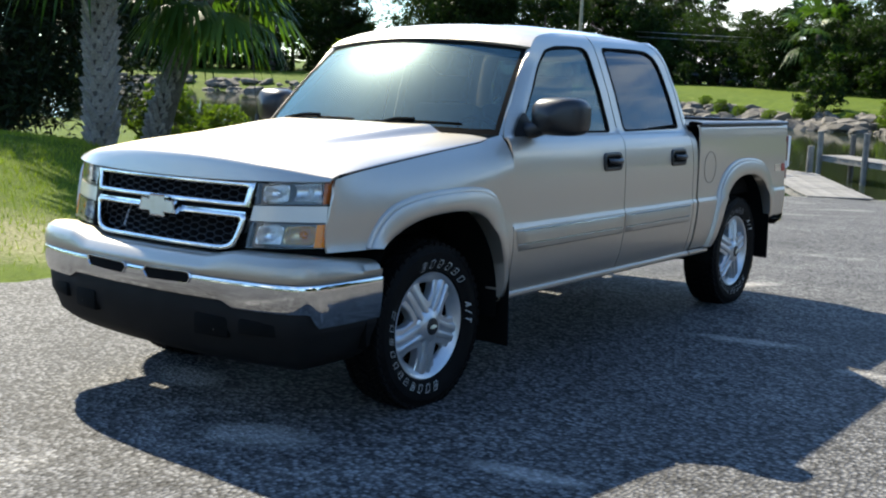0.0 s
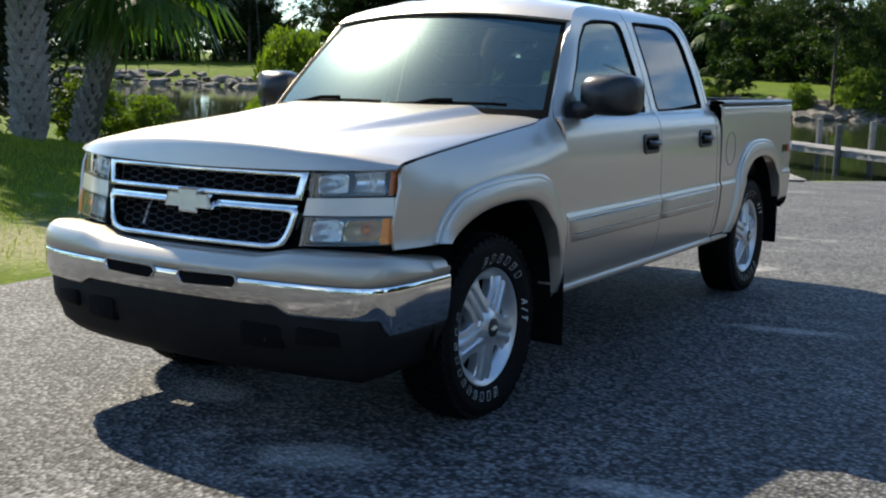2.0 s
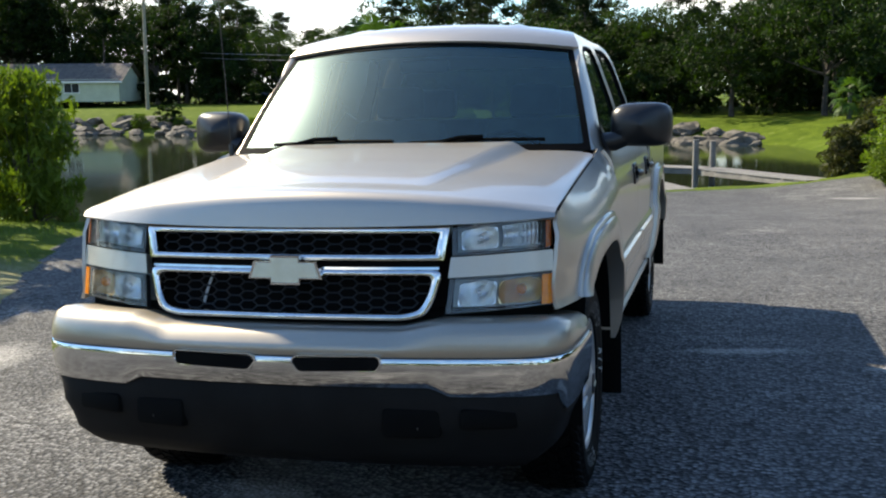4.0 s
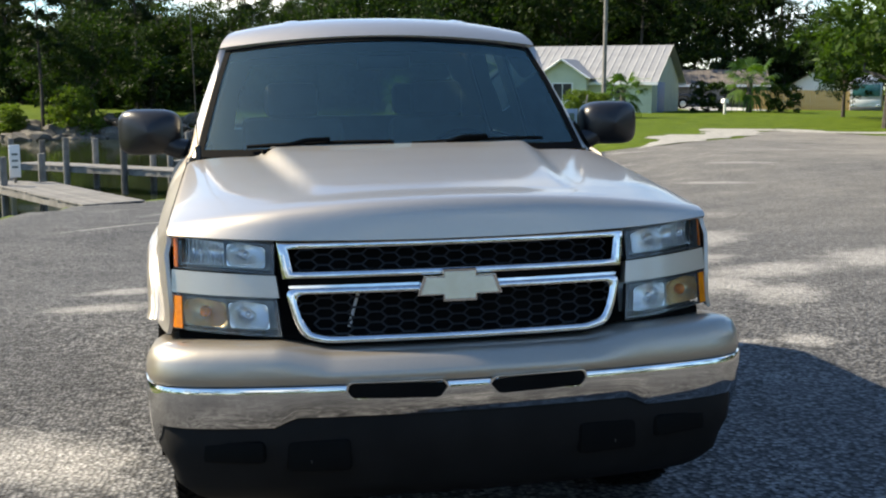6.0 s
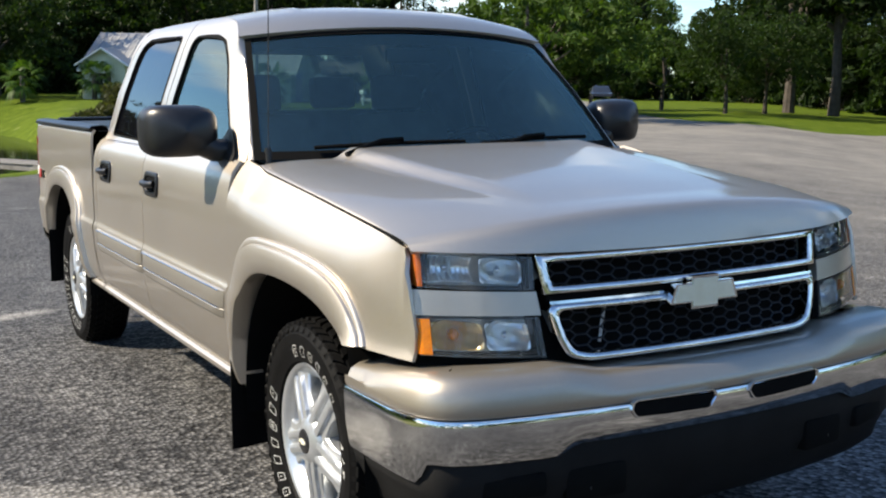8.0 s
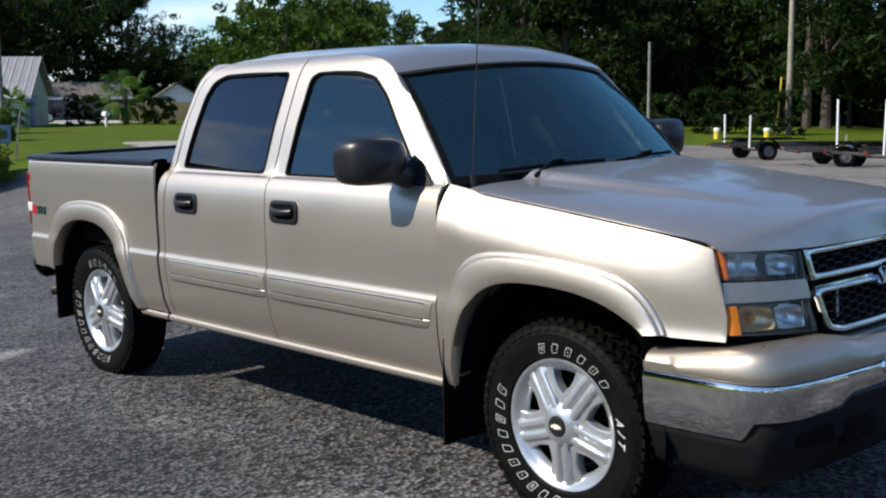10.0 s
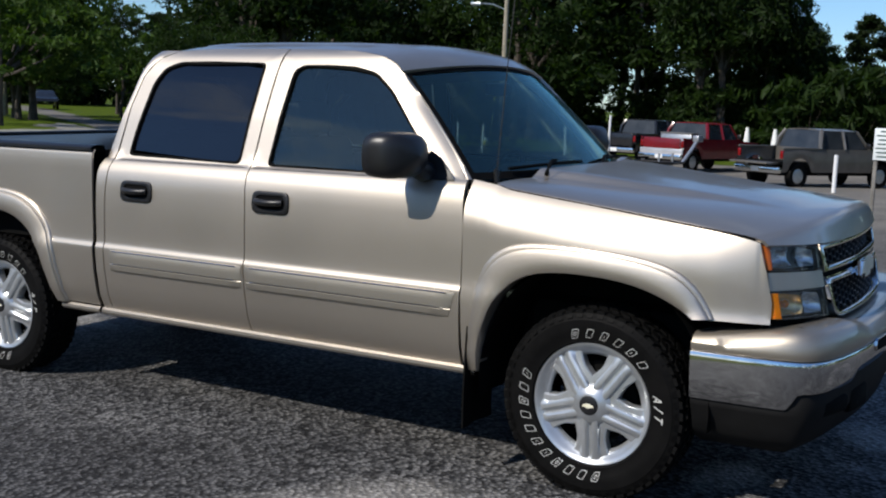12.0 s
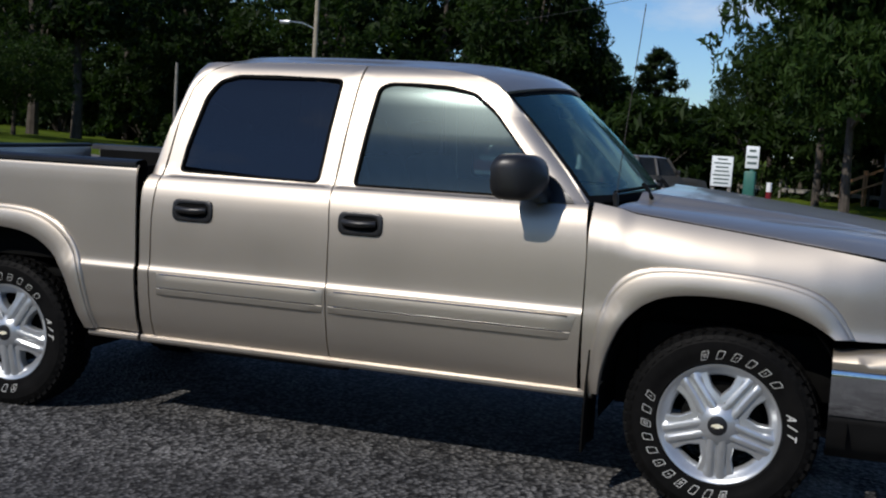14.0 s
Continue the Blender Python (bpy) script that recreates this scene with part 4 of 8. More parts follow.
for s in (1, -1):
    fd = part("front_door", skin(lambda z: DOOR_CUT_A(z), lambda z: DOOR_CUT_B(z) - 0.003, s), PAINT, truck, sharp=50)
    part("window_frame", ring(FRONT_FRAME, FRONT_WINDOW, lambda y, z: (s * pillar_x(y, z), y, z), 0.02, steps=(0, 0.2, 0.4, 0.6, 0.75, 0.9, 1)), PAINT, fd, sharp=60)
    part("window_seal", ring(FRONT_WINDOW, inset(FRONT_WINDOW, 0.016), lambda y, z: (s * (SIDE(z) + 0.0025), y, z), 0.012), DULL_BLACK, fd)
    part("window_glass", fill(FRONT_WINDOW, lambda y, z: (s * (SIDE(z) - 0.010), y, z), 14, 16), GLASS_FRONT, fd, "lightly tinted side glass", 70)
    rd = part("rear_door", skin(lambda z: DOOR_CUT_B(z) + 0.003, lambda z: DOOR_CUT_C(z), s), PAINT, truck, sharp=50)
    part("window_frame", ring(REAR_FRAME, REAR_WINDOW, lambda y, z: (s * SIDE(z), y, z), 0.02, steps=(0, 0.33, 0.66, 1)), PAINT, rd, sharp=60)
    part("window_seal", ring(REAR_WINDOW, inset(REAR_WINDOW, 0.016), lambda y, z: (s * (SIDE(z) + 0.0025), y, z), 0.012), DULL_BLACK, rd)
    part("window_glass", fill(REAR_WINDOW, lambda y, z: (s * (SIDE(z) - 0.010), y, z), 14, 16), GLASS_DARK, rd, "dark privacy glass", 70)
    door_handle(fd, 1.622, s)
    door_handle(rd, 2.497, s)
    molding(fd, 0.622, 1.765, s, -0.30)
    molding(rd, 1.795, 2.685, s, 0.0)
    mirror(fd, s)
    part("cab_corner", skin(lambda z: DOOR_CUT_C(z) + 0.007, lambda z: 2.79 if z < 1.2 else 2.79 - (z - 1.2) * 0.25, s, 6), PAINT, truck, sharp=50)
    # the cab's rounded rear corner, from the door frame round to the rear wall
    pil = along([(2.712, 1.268), (2.677, 1.55), (2.637, 1.70), (2.60, 1.752), (2.545, 1.798), (2.455, 1.829)], 24)
    wall = along([(0.862, 1.262), (0.80, 1.5), (0.72, 1.70), (0.66, 1.78), (0.60, 1.816)], 24)
    rows = []
    for (y, z), (xb, zb) in zip(pil, wall):
        a, b = Vector((SIDE(z) + 0.001, y, z)), Vector((xb, 2.79 - max(0.0, zb - 1.2) * 0.25 + 0.002, zb))
        c = Vector((lerp(a.x, SIDE(min(zb, 1.80)), 0.5) - 0.004, b.y - 0.012, max(z, zb) + 0.006))
        rows.append([(s * p.x, p.y, p.z) for p in [a * (1 - k) ** 2 + c * 2 * k * (1 - k) + b * k * k for k in np.linspace(0, 1, 9)]])
    part("rear_pillar", grid(rows, 0.01), PAINT, truck, sharp=70)
    rk = [(z, x) for z, x in ((0.476, 0.893), (0.466, 0.905), (0.452, 0.905), (0.440, 0.895), (0.436, 0.86), (0.43, 0.72))]
    part("rocker_panel", grid([[(s * x, y, z) for z, x in rk] for y in np.linspace(0.53, 2.80, 12)]), PAINT, truck)
    part("bed_sill", grid([[(s * x, y, z) for z, x in rk] for y in np.linspace(2.818, 3.11, 6)]), PAINT, truck)

# -- roof and windscreen --
ROOF_EDGE = table([(1.028, 1.722), (1.085, 1.768), (1.17, 1.80), (1.32, 1.823), (1.55, 1.833), (1.74, 1.835), (2.0, 1.838), (2.3, 1.836), (2.46, 1.829), (2.56, 1.818)])


def roof_point(u, v):
    bow = 1 - u * u
    y = lerp(1.034 - 0.112 * bow, 2.56, v)
    ye = y + 0.112 * bow * max(0.0, 1 - v / 0.5) if v < 0.5 else y
    ze = ROOF_EDGE(max(ye, 1.028))
    xe = (SIDE(min(ROOF_EDGE(lerp(1.034, 2.56, v)), 1.84)) + 0.002) * (1 - 0.05 * step_up((v - 0.90) / 0.1))
    z = ze + lerp(0.045 * bow + 0.006, 0.052 * (1 - abs(u) ** 2.6), step_up(v / 0.16))
    if 0.56 < abs(u) < 0.64 and 0.12 < v < 0.97:
        z += 0.006
    return (u * xe, y, z)


rv = [0, 0.01, 0.025, 0.05, 0.08] + list(np.linspace(0.12, 1, 22))
part("roof", grid([[roof_point(u, v) for u in np.linspace(-1, 1, 49)] for v in rv], -0.02), PAINT, truck, "pale roof with two low ribs", 50)


def screen_point(u, v, out=0.0):
    x = lerp(0.822, 0.690, v) * u
    y = lerp(0.605 - 0.17 * (1 - u * u), 1.042 - 0.112 * (1 - u * u), v)
    z = lerp(1.268, 1.722 + 0.045 * (1 - u * u), v) + 0.02 * math.sin(v * math.pi)
    return (x, y - out * 0.75, z + out * 0.65)


ws = part("windshield", grid([[screen_point(u, v) for u in np.linspace(-1, 1, 33)] for v in np.linspace(0, 1, 17)]), GLASS_WS, truck, "large tinted windshield", 70)
part("windshield_seal", grid([[screen_point(u, v, 0.004) for v in (0.0, 0.03, 0.055)] for u in np.linspace(-1, 1, 33)]), DULL_BLACK, ws)
part("windshield_seal", grid([[screen_point(u, v, 0.004) for v in (0.965, 0.985, 1.0)] for u in np.linspace(-1, 1, 33)]), DULL_BLACK, ws)
for s in (1, -1):
    part("windshield_seal", grid([[screen_point(s * u, v, 0.004) for u in (0.968, 0.985, 1.002)] for v in np.linspace(0, 1, 17)]), DULL_BLACK, ws)
for s in (1, -1):
    rows = []
    for v in np.linspace(0, 1, 17):
        edge = Vector(screen_point(s * 1.0, v, 0.003))
        z = max(edge.z, 1.262)
        yb = PILLAR(min(z, 1.80))
        side = Vector((s * (pillar_x(yb, z) + 0.001), yb + 0.001, z))
        rows.append([edge + Vector((0, 0.004, -0.006)), edge, edge.lerp(side, 0.5) + Vector((s * 0.003, -0.002, 0.003)), side])
    part("front_pillar", grid(rows), PAINT, truck, "painted pillar beside the windshield", 60)
part("tint_band", grid([[screen_point(u, v, -0.004) for v in (0.86, 0.92, 0.97)] for u in np.linspace(-0.96, 0.96, 25)]), GLASS_DARK, ws, "dark tint band across the top")
cowl = part("cowl_panel", grid([[(x, y, 1.262 - 0.03 * (y < 0.4) - 0.015 * abs(x)) for x in np.linspace(-0.82, 0.82, 21)] for y in (0.34, 0.42, 0.50, 0.58, 0.64)], -0.01), DULL_BLACK, truck, "black cowl under the wipers")
for k, (xa, xb) in enumerate(((0.05, 0.62), (-0.60, -0.02))):
    line = [screen_point(lerp(xa, xb, t) / 0.80, 0.055 + 0.02 * math.sin(t * 2.2), 0.022) for t in np.linspace(0, 1, 10)]
    w = part("wiper", tube(line, 0.008, 6), DULL_BLACK, truck, "black windshield wiper")
    mid = Vector(line[5])
    part("wiper_arm", tube([mid + Vector((0, -0.004, 0.014)), mid + Vector((-0.10, -0.03, 0.012)), mid + Vector((-0.27, -0.09, -0.03))], 0.010, 6), DULL_BLACK, w)

# -- rear wall of the cab --
def rear_put(x, z):
    return (x, 2.79 - max(0.0, z - 1.2) * 0.25, z)


BACK_OUT = [(-0.862, 1.262), (0.862, 1.262), (0.80, 1.5), (0.72, 1.70), (0.62, 1.815), (-0.62, 1.815), (-0.72, 1.70), (-0.80, 1.5)]
BACK_WIN = [(-0.70, 1.34), (0.70, 1.34), (0.66, 1.55), (0.58, 1.715), (-0.58, 1.715), (-0.66, 1.55)]
rw = part("cab_back", ring(BACK_OUT, BACK_WIN, rear_put, 0.02), PAINT, truck)
part("back_glass", fill(BACK_WIN, rear_put, 6, 10), GLASS_FRONT, rw)
part("cab_back_panel", grid([[(x, 2.79, z) for x in np.linspace(-0.86, 0.86, 9)] for z in (0.5, 0.8, 1.1, 1.262)], 0.01), PAINT, truck)
part("roof_rear_edge", grid([[roof_point(u, 1.0), tuple(Vector(roof_point(u, 1.0)) + Vector((0, 0.055, -0.022))), rear_put(u * 0.62, 1.812)] for u in np.linspace(-1, 1, 25)]), PAINT, truck)

# -- the bed --
bed = part("bed_liner", grid([[(-0.84, y, 1.30), (-0.83, y, 1.0), (-0.82, y, 0.80), (0.82, y, 0.80), (0.83, y, 1.0), (0.84, y, 1.30)] for y in (2.822, 3.2, 3.8, 4.36)]), DULL_BLACK, truck, "black bed liner")
part("liner_front", box((1.66, 0.03, 0.52), (0, 2.838, 1.05), 0.008), DULL_BLACK, bed)
for s in (1, -1):
    rail = [(0.94, 1.306), (0.939, 1.322), (0.925, 1.333), (0.87, 1.337), (0.845, 1.33), (0.838, 1.30)]
    part("bed_rail", grid([[(s * x, y, z) for x, z in rail] for y in np.linspace(2.818, 4.43, 14)]), BLACK_PLASTIC, truck, "black plastic bed rail cap")
    part("wheel_tub", box((0.22, 0.9, 0.22), (s * 0.72, 3.645, 0.91), 0.05), DULL_BLACK, bed)
    tl = part("tail_light", box((0.13, 0.085, 0.35), (s * 0.872, 4.432, 1.055), 0.016), RED_LENS, truck, "tall red tail light")
    part("reverse_lens", box((0.132, 0.08, 0.07), (s * 0.872, 4.436, 1.0), 0.008), WHITE_RUBBER, tl)
    part("bed_back_post", box((0.12, 0.05, 0.27), (s * 0.86, 4.40, 0.74), 0.015), PAINT, truck)
tg = part("tailgate", box((1.60, 0.05, 0.52), (0, 4.42, 1.06), 0.015), PAINT, truck, "closed tailgate")
part("tailgate_cap", box((1.60, 0.06, 0.022), (0, 4.42, 1.329), 0.008), BLACK_PLASTIC, tg)
part("tailgate_handle", box((0.22, 0.03, 0.08), (0, 4.45, 1.14), 0.01), BLACK_PLASTIC, tg)
rb = part("rear_bumper", grid([[(x, 4.55 - 0.09 * abs(x / 0.9) ** 3 + o, z) for x in np.linspace(-0.92, 0.92, 25)] for o, z in ((-0.14, 0.75), (0.02, 0.75), (0.04, 0.72), (0.04, 0.60), (0.0, 0.56), (-0.12, 0.54))], 0.01), CHROME, truck, "chrome step bumper")
part("bumper_pad", box((1.5, 0.14, 0.02), (0, 4.52, 0.762), 0.006), BLACK_PLASTIC, rb)

# -- badge on the bed sides: plain coloured shapes --
for s in (1, -1):
    b = part("bed_badge", prism([(4.345, 0.955), (4.405, 0.955), (4.395, 1.012), (4.335, 1.012)], s * 0.005, "x", s * 0.937), RED_BADGE, truck, "red and silver badge")
    for y0 in (4.20, 4.245, 4.29):
        part("badge_bar", prism([(y0, 0.958), (y0 + 0.034, 0.958), (y0 + 0.026, 1.010), (y0 - 0.008, 1.010)], s * 0.005, "x", s * 0.937), CHROME, b)
fuel = [(2.99 + 0.094 * math.cos(a), 1.03 + 0.105 * math.sin(a)) for a in np.linspace(0, math.tau, 33)]
part("fuel_door", tube([(BED_SIDE(z) + 0.0005, y, z) for y, z in fuel], 0.0022, 5), GREY_TRIM, truck, "round fuel door line")

# -- nose: grille, lamps --
def quad(a, b, c, d, put, nu=16, nv=8, thick=0.0):
    """A patch between four corners (x, z): inner low, outer low, outer high, inner high."""
    A, B, C, D = map(np.array, (a, b, c, d))
    return grid([[put(*((A * (1 - u) + B * u) * (1 - v) + (D * (1 - u) + C * u) * v)) for u in np.linspace(0, 1, nu)] for v in np.linspace(0, 1, nv)], thick)


def nose(s, out=0.0):
    return lambda x, z: (s * x, front_y(x, z) - out, z)


def frame_strip(outline, inner, out, mat, parent, label=""):
    o, i = [], []
    for p, q, store in ((outline, 0, o), (inner, 0, i)):
        for k in range(len(p)):
            a, b = np.array(p[k]), np.array(p[(k + 1) % len(p)])
            store += [tuple(a + (b - a) * t) for t in np.linspace(0, 1, 24 if np.linalg.norm(b - a) > 0.3 else 3, endpoint=False)]
    rows = []
    for k, d in ((0, -0.02), (0, 0.7), (0.1, 0.95), (0.5, 1.15), (0.9, 0.95), (1, 0.7), (1, -0.02)):
        rows.append([(lerp(b[0], a[0], k), front_y(lerp(b[0], a[0], k), lerp(b[1], a[1], k)) - out * d + (0.03 if d < 0 else 0), lerp(b[1], a[1], k)) for a, b in zip(o, i)])
    return part("grille_frame", grid(rows, closed=True), mat, parent, label)


grille = part("grille_back", grid([[(x, front_y(x, z) + 0.07, z) for x in np.linspace(-0.53, 0.53, 15)] for z in (0.79, 0.9, 1.0, 1.08)], 0.005), DULL_BLACK, truck, "black grille with honeycomb mesh and chrome frames")
UP_OUT = [(-0.532, 1.080), (0.532, 1.080), (0.516, 0.972), (-0.516, 0.972)]
UP_IN = [(-0.500, 1.058), (0.500, 1.058), (0.488, 0.992), (-0.488, 0.992)]
LO_OUT = soft([(-0.512, 0.943), (0.512, 0.943), (0.488, 0.85), (0.462, 0.80), (0.40, 0.785), (-0.40, 0.785), (-0.462, 0.80), (-0.488, 0.85)], 0.03)
LO_IN = soft([(-0.484, 0.926), (0.484, 0.926), (0.464, 0.855), (0.442, 0.817), (0.392, 0.804), (-0.392, 0.804), (-0.442, 0.817), (-0.464, 0.855)], 0.03)
frame_strip(UP_OUT, UP_IN, 0.012, CHROME, grille, "chrome upper grille frame")
frame_strip(LO_OUT, LO_IN, 0.012, CHROME, grille, "chrome lower grille frame")


def honeycomb(poly_z, half, parent):
    bm = bmesh.new()
    z0, z1 = poly_z
    w, h = 0.066, 0.030

    def bar(p, q):
        inside = all(z0 - 0.004 < z < z1 + 0.004 and abs(x) < half(min(max(z, z0), z1)) + 0.012 for x, z in (p, q))
        if inside:
            tube([(x, front_y(x, z) + 0.022, z) for x, z in (p, q)], 0.003, 4, bm)

    # flat-topped cells in staggered columns: each draws its top and its two edges on one side
    for i in range(-12, 13):
        cx, up = i * 0.75 * w, (h / 2 if i % 2 else 0.0)
        for j in range(-1, 6):
            z = z0 + j * h + up
            bar((cx - w / 4, z + h / 2), (cx + w / 4, z + h / 2))
            bar((cx + w / 4, z + h / 2), (cx + w / 2, z))
            bar((cx + w / 2, z), (cx + w / 4, z - h / 2))
    part("grille_mesh", bm, BLACK_PLASTIC, parent, "black honeycomb mesh")


honeycomb((0.992, 1.058), table([(0.99, 0.488), (1.06, 0.50)]), grille)
honeycomb((0.806, 0.926), table([(0.80, 0.40), (0.82, 0.44), (0.865, 0.464), (0.93, 0.482)]), grille)
part("grille_strut", tube([(-0.325, front_y(0.32, 0.82) + 0.045, 0.82), (-0.31, front_y(0.31, 0.87) + 0.045, 0.872), (-0.293, front_y(0.3, 0.925) + 0.045, 0.922)], 0.005, 6), WHITE_RUBBER, grille, "pale strut behind the mesh")
part("middle_slot", grid([[(x, front_y(x, z) + 0.01, z) for x in np.linspace(-0.50, 0.50, 21)] for z in (0.944, 0.958, 0.971)]), DULL_BLACK, grille)
part("grille_bar", quad((-0.50, 0.944), (0.50, 0.944), (0.50, 0.952), (-0.50, 0.952), lambda x, z: (x, front_y(x, z) - 0.006, z), 21, 3, -0.01), CHROME, grille)
BOW = [(-0.132, 0.915), (-0.052, 0.915), (-0.052, 0.895), (0.052, 0.895), (0.052, 0.915), (0.132, 0.915), (0.112, 0.972), (0.052, 0.972), (0.052, 0.992), (-0.052, 0.992), (-0.052, 0.972), (-0.112, 0.972)]
em = part("grille_emblem", prism([(x * 0.97, 0.9435 + (z - 0.9435) * 0.98) for x, z in BOW], -0.022, "y", front_y(0) - 0.012), CHROME, grille, "gold cross-shaped emblem with a chrome edge")
part("emblem_face", prism([(x * 0.88, 0.9435 + (z - 0.9435) * 0.82) for x, z in BOW], -0.005, "y", front_y(0) - 0.033), GOLD, em)

for s in (1, -1):
    for top in (True, False):
        q = ((0.541, 0.986), (0.834, 1.001), (0.832, 1.106), (0.537, 1.073)) if top else ((0.524, 0.805), (0.842, 0.822), (0.841, 0.924), (0.535, 0.913))
        A, B, C, D = map(np.array, q)
        at_uv = lambda u, v: (A * (1 - u) + B * u) * (1 - v) + (D * (1 - u) + C * u) * v
        lamp = part("headlight" if top else "turn_signal", quad(*q, lambda x, z: (s * x, front_y(x, z) + 0.075, z)), LAMP_CELL, truck, "clear headlight with fluted reflectors" if top else "lower lamp with an amber corner")
        rimq = [tuple(p) for p in (A, B, C, D)]
        part("lamp_edge", ring(rimq, inset(rimq, 0.012), lambda x, z: (s * x, front_y(x, z) - 0.001, z), 0.02, 40), BLACK_PLASTIC, lamp)
        part("lens", quad(*q, lambda x, z: (s * x, front_y(x, z) - 0.006, z)), GLASS_CLEAR, lamp, "clear lens").visible_shadow = False
        for u0, u1, amber, fluted in (((0.09, 0.47, False, False), (0.50, 0.955, False, True)) if top else ((0.10, 0.47, False, False), (0.49, 0.905, True, False))):
            oval = soft([(u0, 0.12), (u1, 0.10), (u1, 0.90), (u0, 0.88)], 0.05 if fluted else 0.14)
            um, hw = 0.5 * (u0 + u1), 0.5 * (u1 - u0)

            def cell(u, v):
                x, z = at_uv(u, v)
                if fluted:
                    deep = 0.014 + 0.030 * (1 - ((v - 0.5) / 0.42) ** 2) + 0.0045 * abs(math.sin((u - u0) * 78))
                else:
                    deep = 0.010 + 0.052 * max(0.0, 1 - ((u - um) / hw) ** 2 - ((v - 0.5) / 0.5) ** 2) ** 0.8
                return (s * x, front_y(x, z) + deep, z)

            refl = part("reflector", fill(oval, cell, 17, 60), AMBER_CELL if amber else REFLECTOR, lamp, "amber-tinted bowl reflector" if amber else "silvery fluted reflector" if fluted else "silvery bowl reflector", 60)
            c = at_uv(um, 0.52)
            bulb = bmesh.new()
            bmesh.ops.create_uvsphere(bulb, u_segments=14, v_segments=10, radius=0.017 if amber else 0.012, matrix=Matrix.Translation((s * c[0], front_y(c[0], c[1]) + 0.030, c[1])))
            part("bulb", bulb, AMBER if amber else REFLECTOR, refl)
        ua = 0.965 if top else 0.915
        rows = [[(s * p[0], front_y(*p) - 0.0085, p[1]) for p in [at_uv(u, v) for u in np.linspace(ua, 0.985, 5)]] + [(s * (at_uv(1, v)[0] + 0.002), front_y(*at_uv(1, v)) + d, at_uv(1, v)[1]) for d in (0.0, 0.02, 0.034)] for v in np.linspace(0.04, 0.96, 7)]
        part("amber_lens", grid(rows, -0.004), AMBER_DEEP if top else AMBER, lamp, "deep amber corner lens" if top else "amber corner lens")
    part("lamp_bar", quad((0.529, 0.918), (0.846, 0.929), (0.842, 0.996), (0.537, 0.982), nose(s, 0.006), 16, 5, -0.03), PAINT, truck, "painted bar between the lamps")
    part("lamp_side", quad((0.842, 0.93), (0.848, 0.932), (0.846, 0.995), (0.841, 0.995), nose(s, 0.0), 3, 4, -0.03), PAINT, truck)
# black sheet added for the shade behind the lamps' lower edge
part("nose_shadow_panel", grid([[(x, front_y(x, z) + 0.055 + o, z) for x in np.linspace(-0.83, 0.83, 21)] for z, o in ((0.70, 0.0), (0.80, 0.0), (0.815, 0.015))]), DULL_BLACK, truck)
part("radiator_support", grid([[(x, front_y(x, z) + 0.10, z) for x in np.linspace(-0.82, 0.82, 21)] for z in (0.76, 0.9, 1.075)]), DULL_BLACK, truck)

# -- front bumper: a plan curve swept with three stacked profiles --
half = [(0.0, -1.0), (0.2, -0.996), (0.4, -0.982), (0.6, -0.957), (0.76, -0.925), (0.845, -0.893), (0.893, -0.85), (0.920, -0.78), (0.932, -0.68), (0.936, -0.55), (0.938, -0.425)]
plan = along(rounded([(-x, y) for x, y in half[::-1]] + half[1:], 1), 121)
tang = np.gradient(plan, axis=0)
inward = np.stack([-tang[:, 1], tang[:, 0]], 1)
inward /= np.linalg.norm(inward, axis=1)[:, None]
inward *= np.where((inward * (np.array([0, 0.2]) - plan)).sum(1) < 0, -1, 1)[:, None]


def swept(profile):
    rows = []
    for o, z in profile:
        rows.append([(p[0] + n[0] * o, p[1] + n[1] * o, z(abs(p[0]), p[1]) if callable(z) else z) for p, n in zip(plan, inward)])
    return rows


def top_z(a, y):
    return 0.772 + 0.026 * min(1.0, max(0.0, (a - 0.40) / 0.14)) - (0.045 * max(0.0, (y + 0.80) / 0.38) if a > 0.9 else 0.0)


def chrome_low(a, y):
    step = min(1.0, max(0.0, (a - 0.50) / 0.06))
    return 0.592 - 0.028 * step - (0.062 * step_up((y + 0.835) / 0.05) if a > 0.85 else 0.0)


bp = part("bumper_cover", grid(swept([(0.16, lambda a, y: top_z(a, y) - 0.004), (0.085, top_z), (0.045, lambda a, y: top_z(a, y) - 0.004), (0.020, lambda a, y: top_z(a, y) - 0.018), (0.006, lambda a, y: top_z(a, y) - 0.045), (0.0, 0.72), (0.0, 0.70), (0.004, 0.690), (0.02, 0.687)])), PAINT_DULL, truck, "painted bumper top cover", 50)
part("chrome_bumper", grid(swept([(0.01, 0.688), (0.0, 0.686), (-0.003, 0.68), (-0.004, 0.66), (0.0, lambda a, y: lerp(chrome_low(a, y), 0.66, 0.5)), (0.010, lambda a, y: chrome_low(a, y) + 0.012), (0.016, chrome_low), (0.05, lambda a, y: chrome_low(a, y) - 0.003)])), CHROME, truck, "chrome face bar of the bumper", 50)
va = part("air_dam", grid(swept([(0.03, lambda a, y: chrome_low(a, y) + 0.002), (0.024, lambda a, y: chrome_low(a, y) - 0.012), (0.03, 0.47), (0.055, 0.42), (0.07, 0.37), (0.12, 0.325), (0.17, 0.295), (0.30, 0.29)])), VALANCE, truck, "dark grey plastic air dam", 50)
def bumper_y(x):
    return float(np.interp(abs(x), [h[0] for h in half], [h[1] for h in half]))


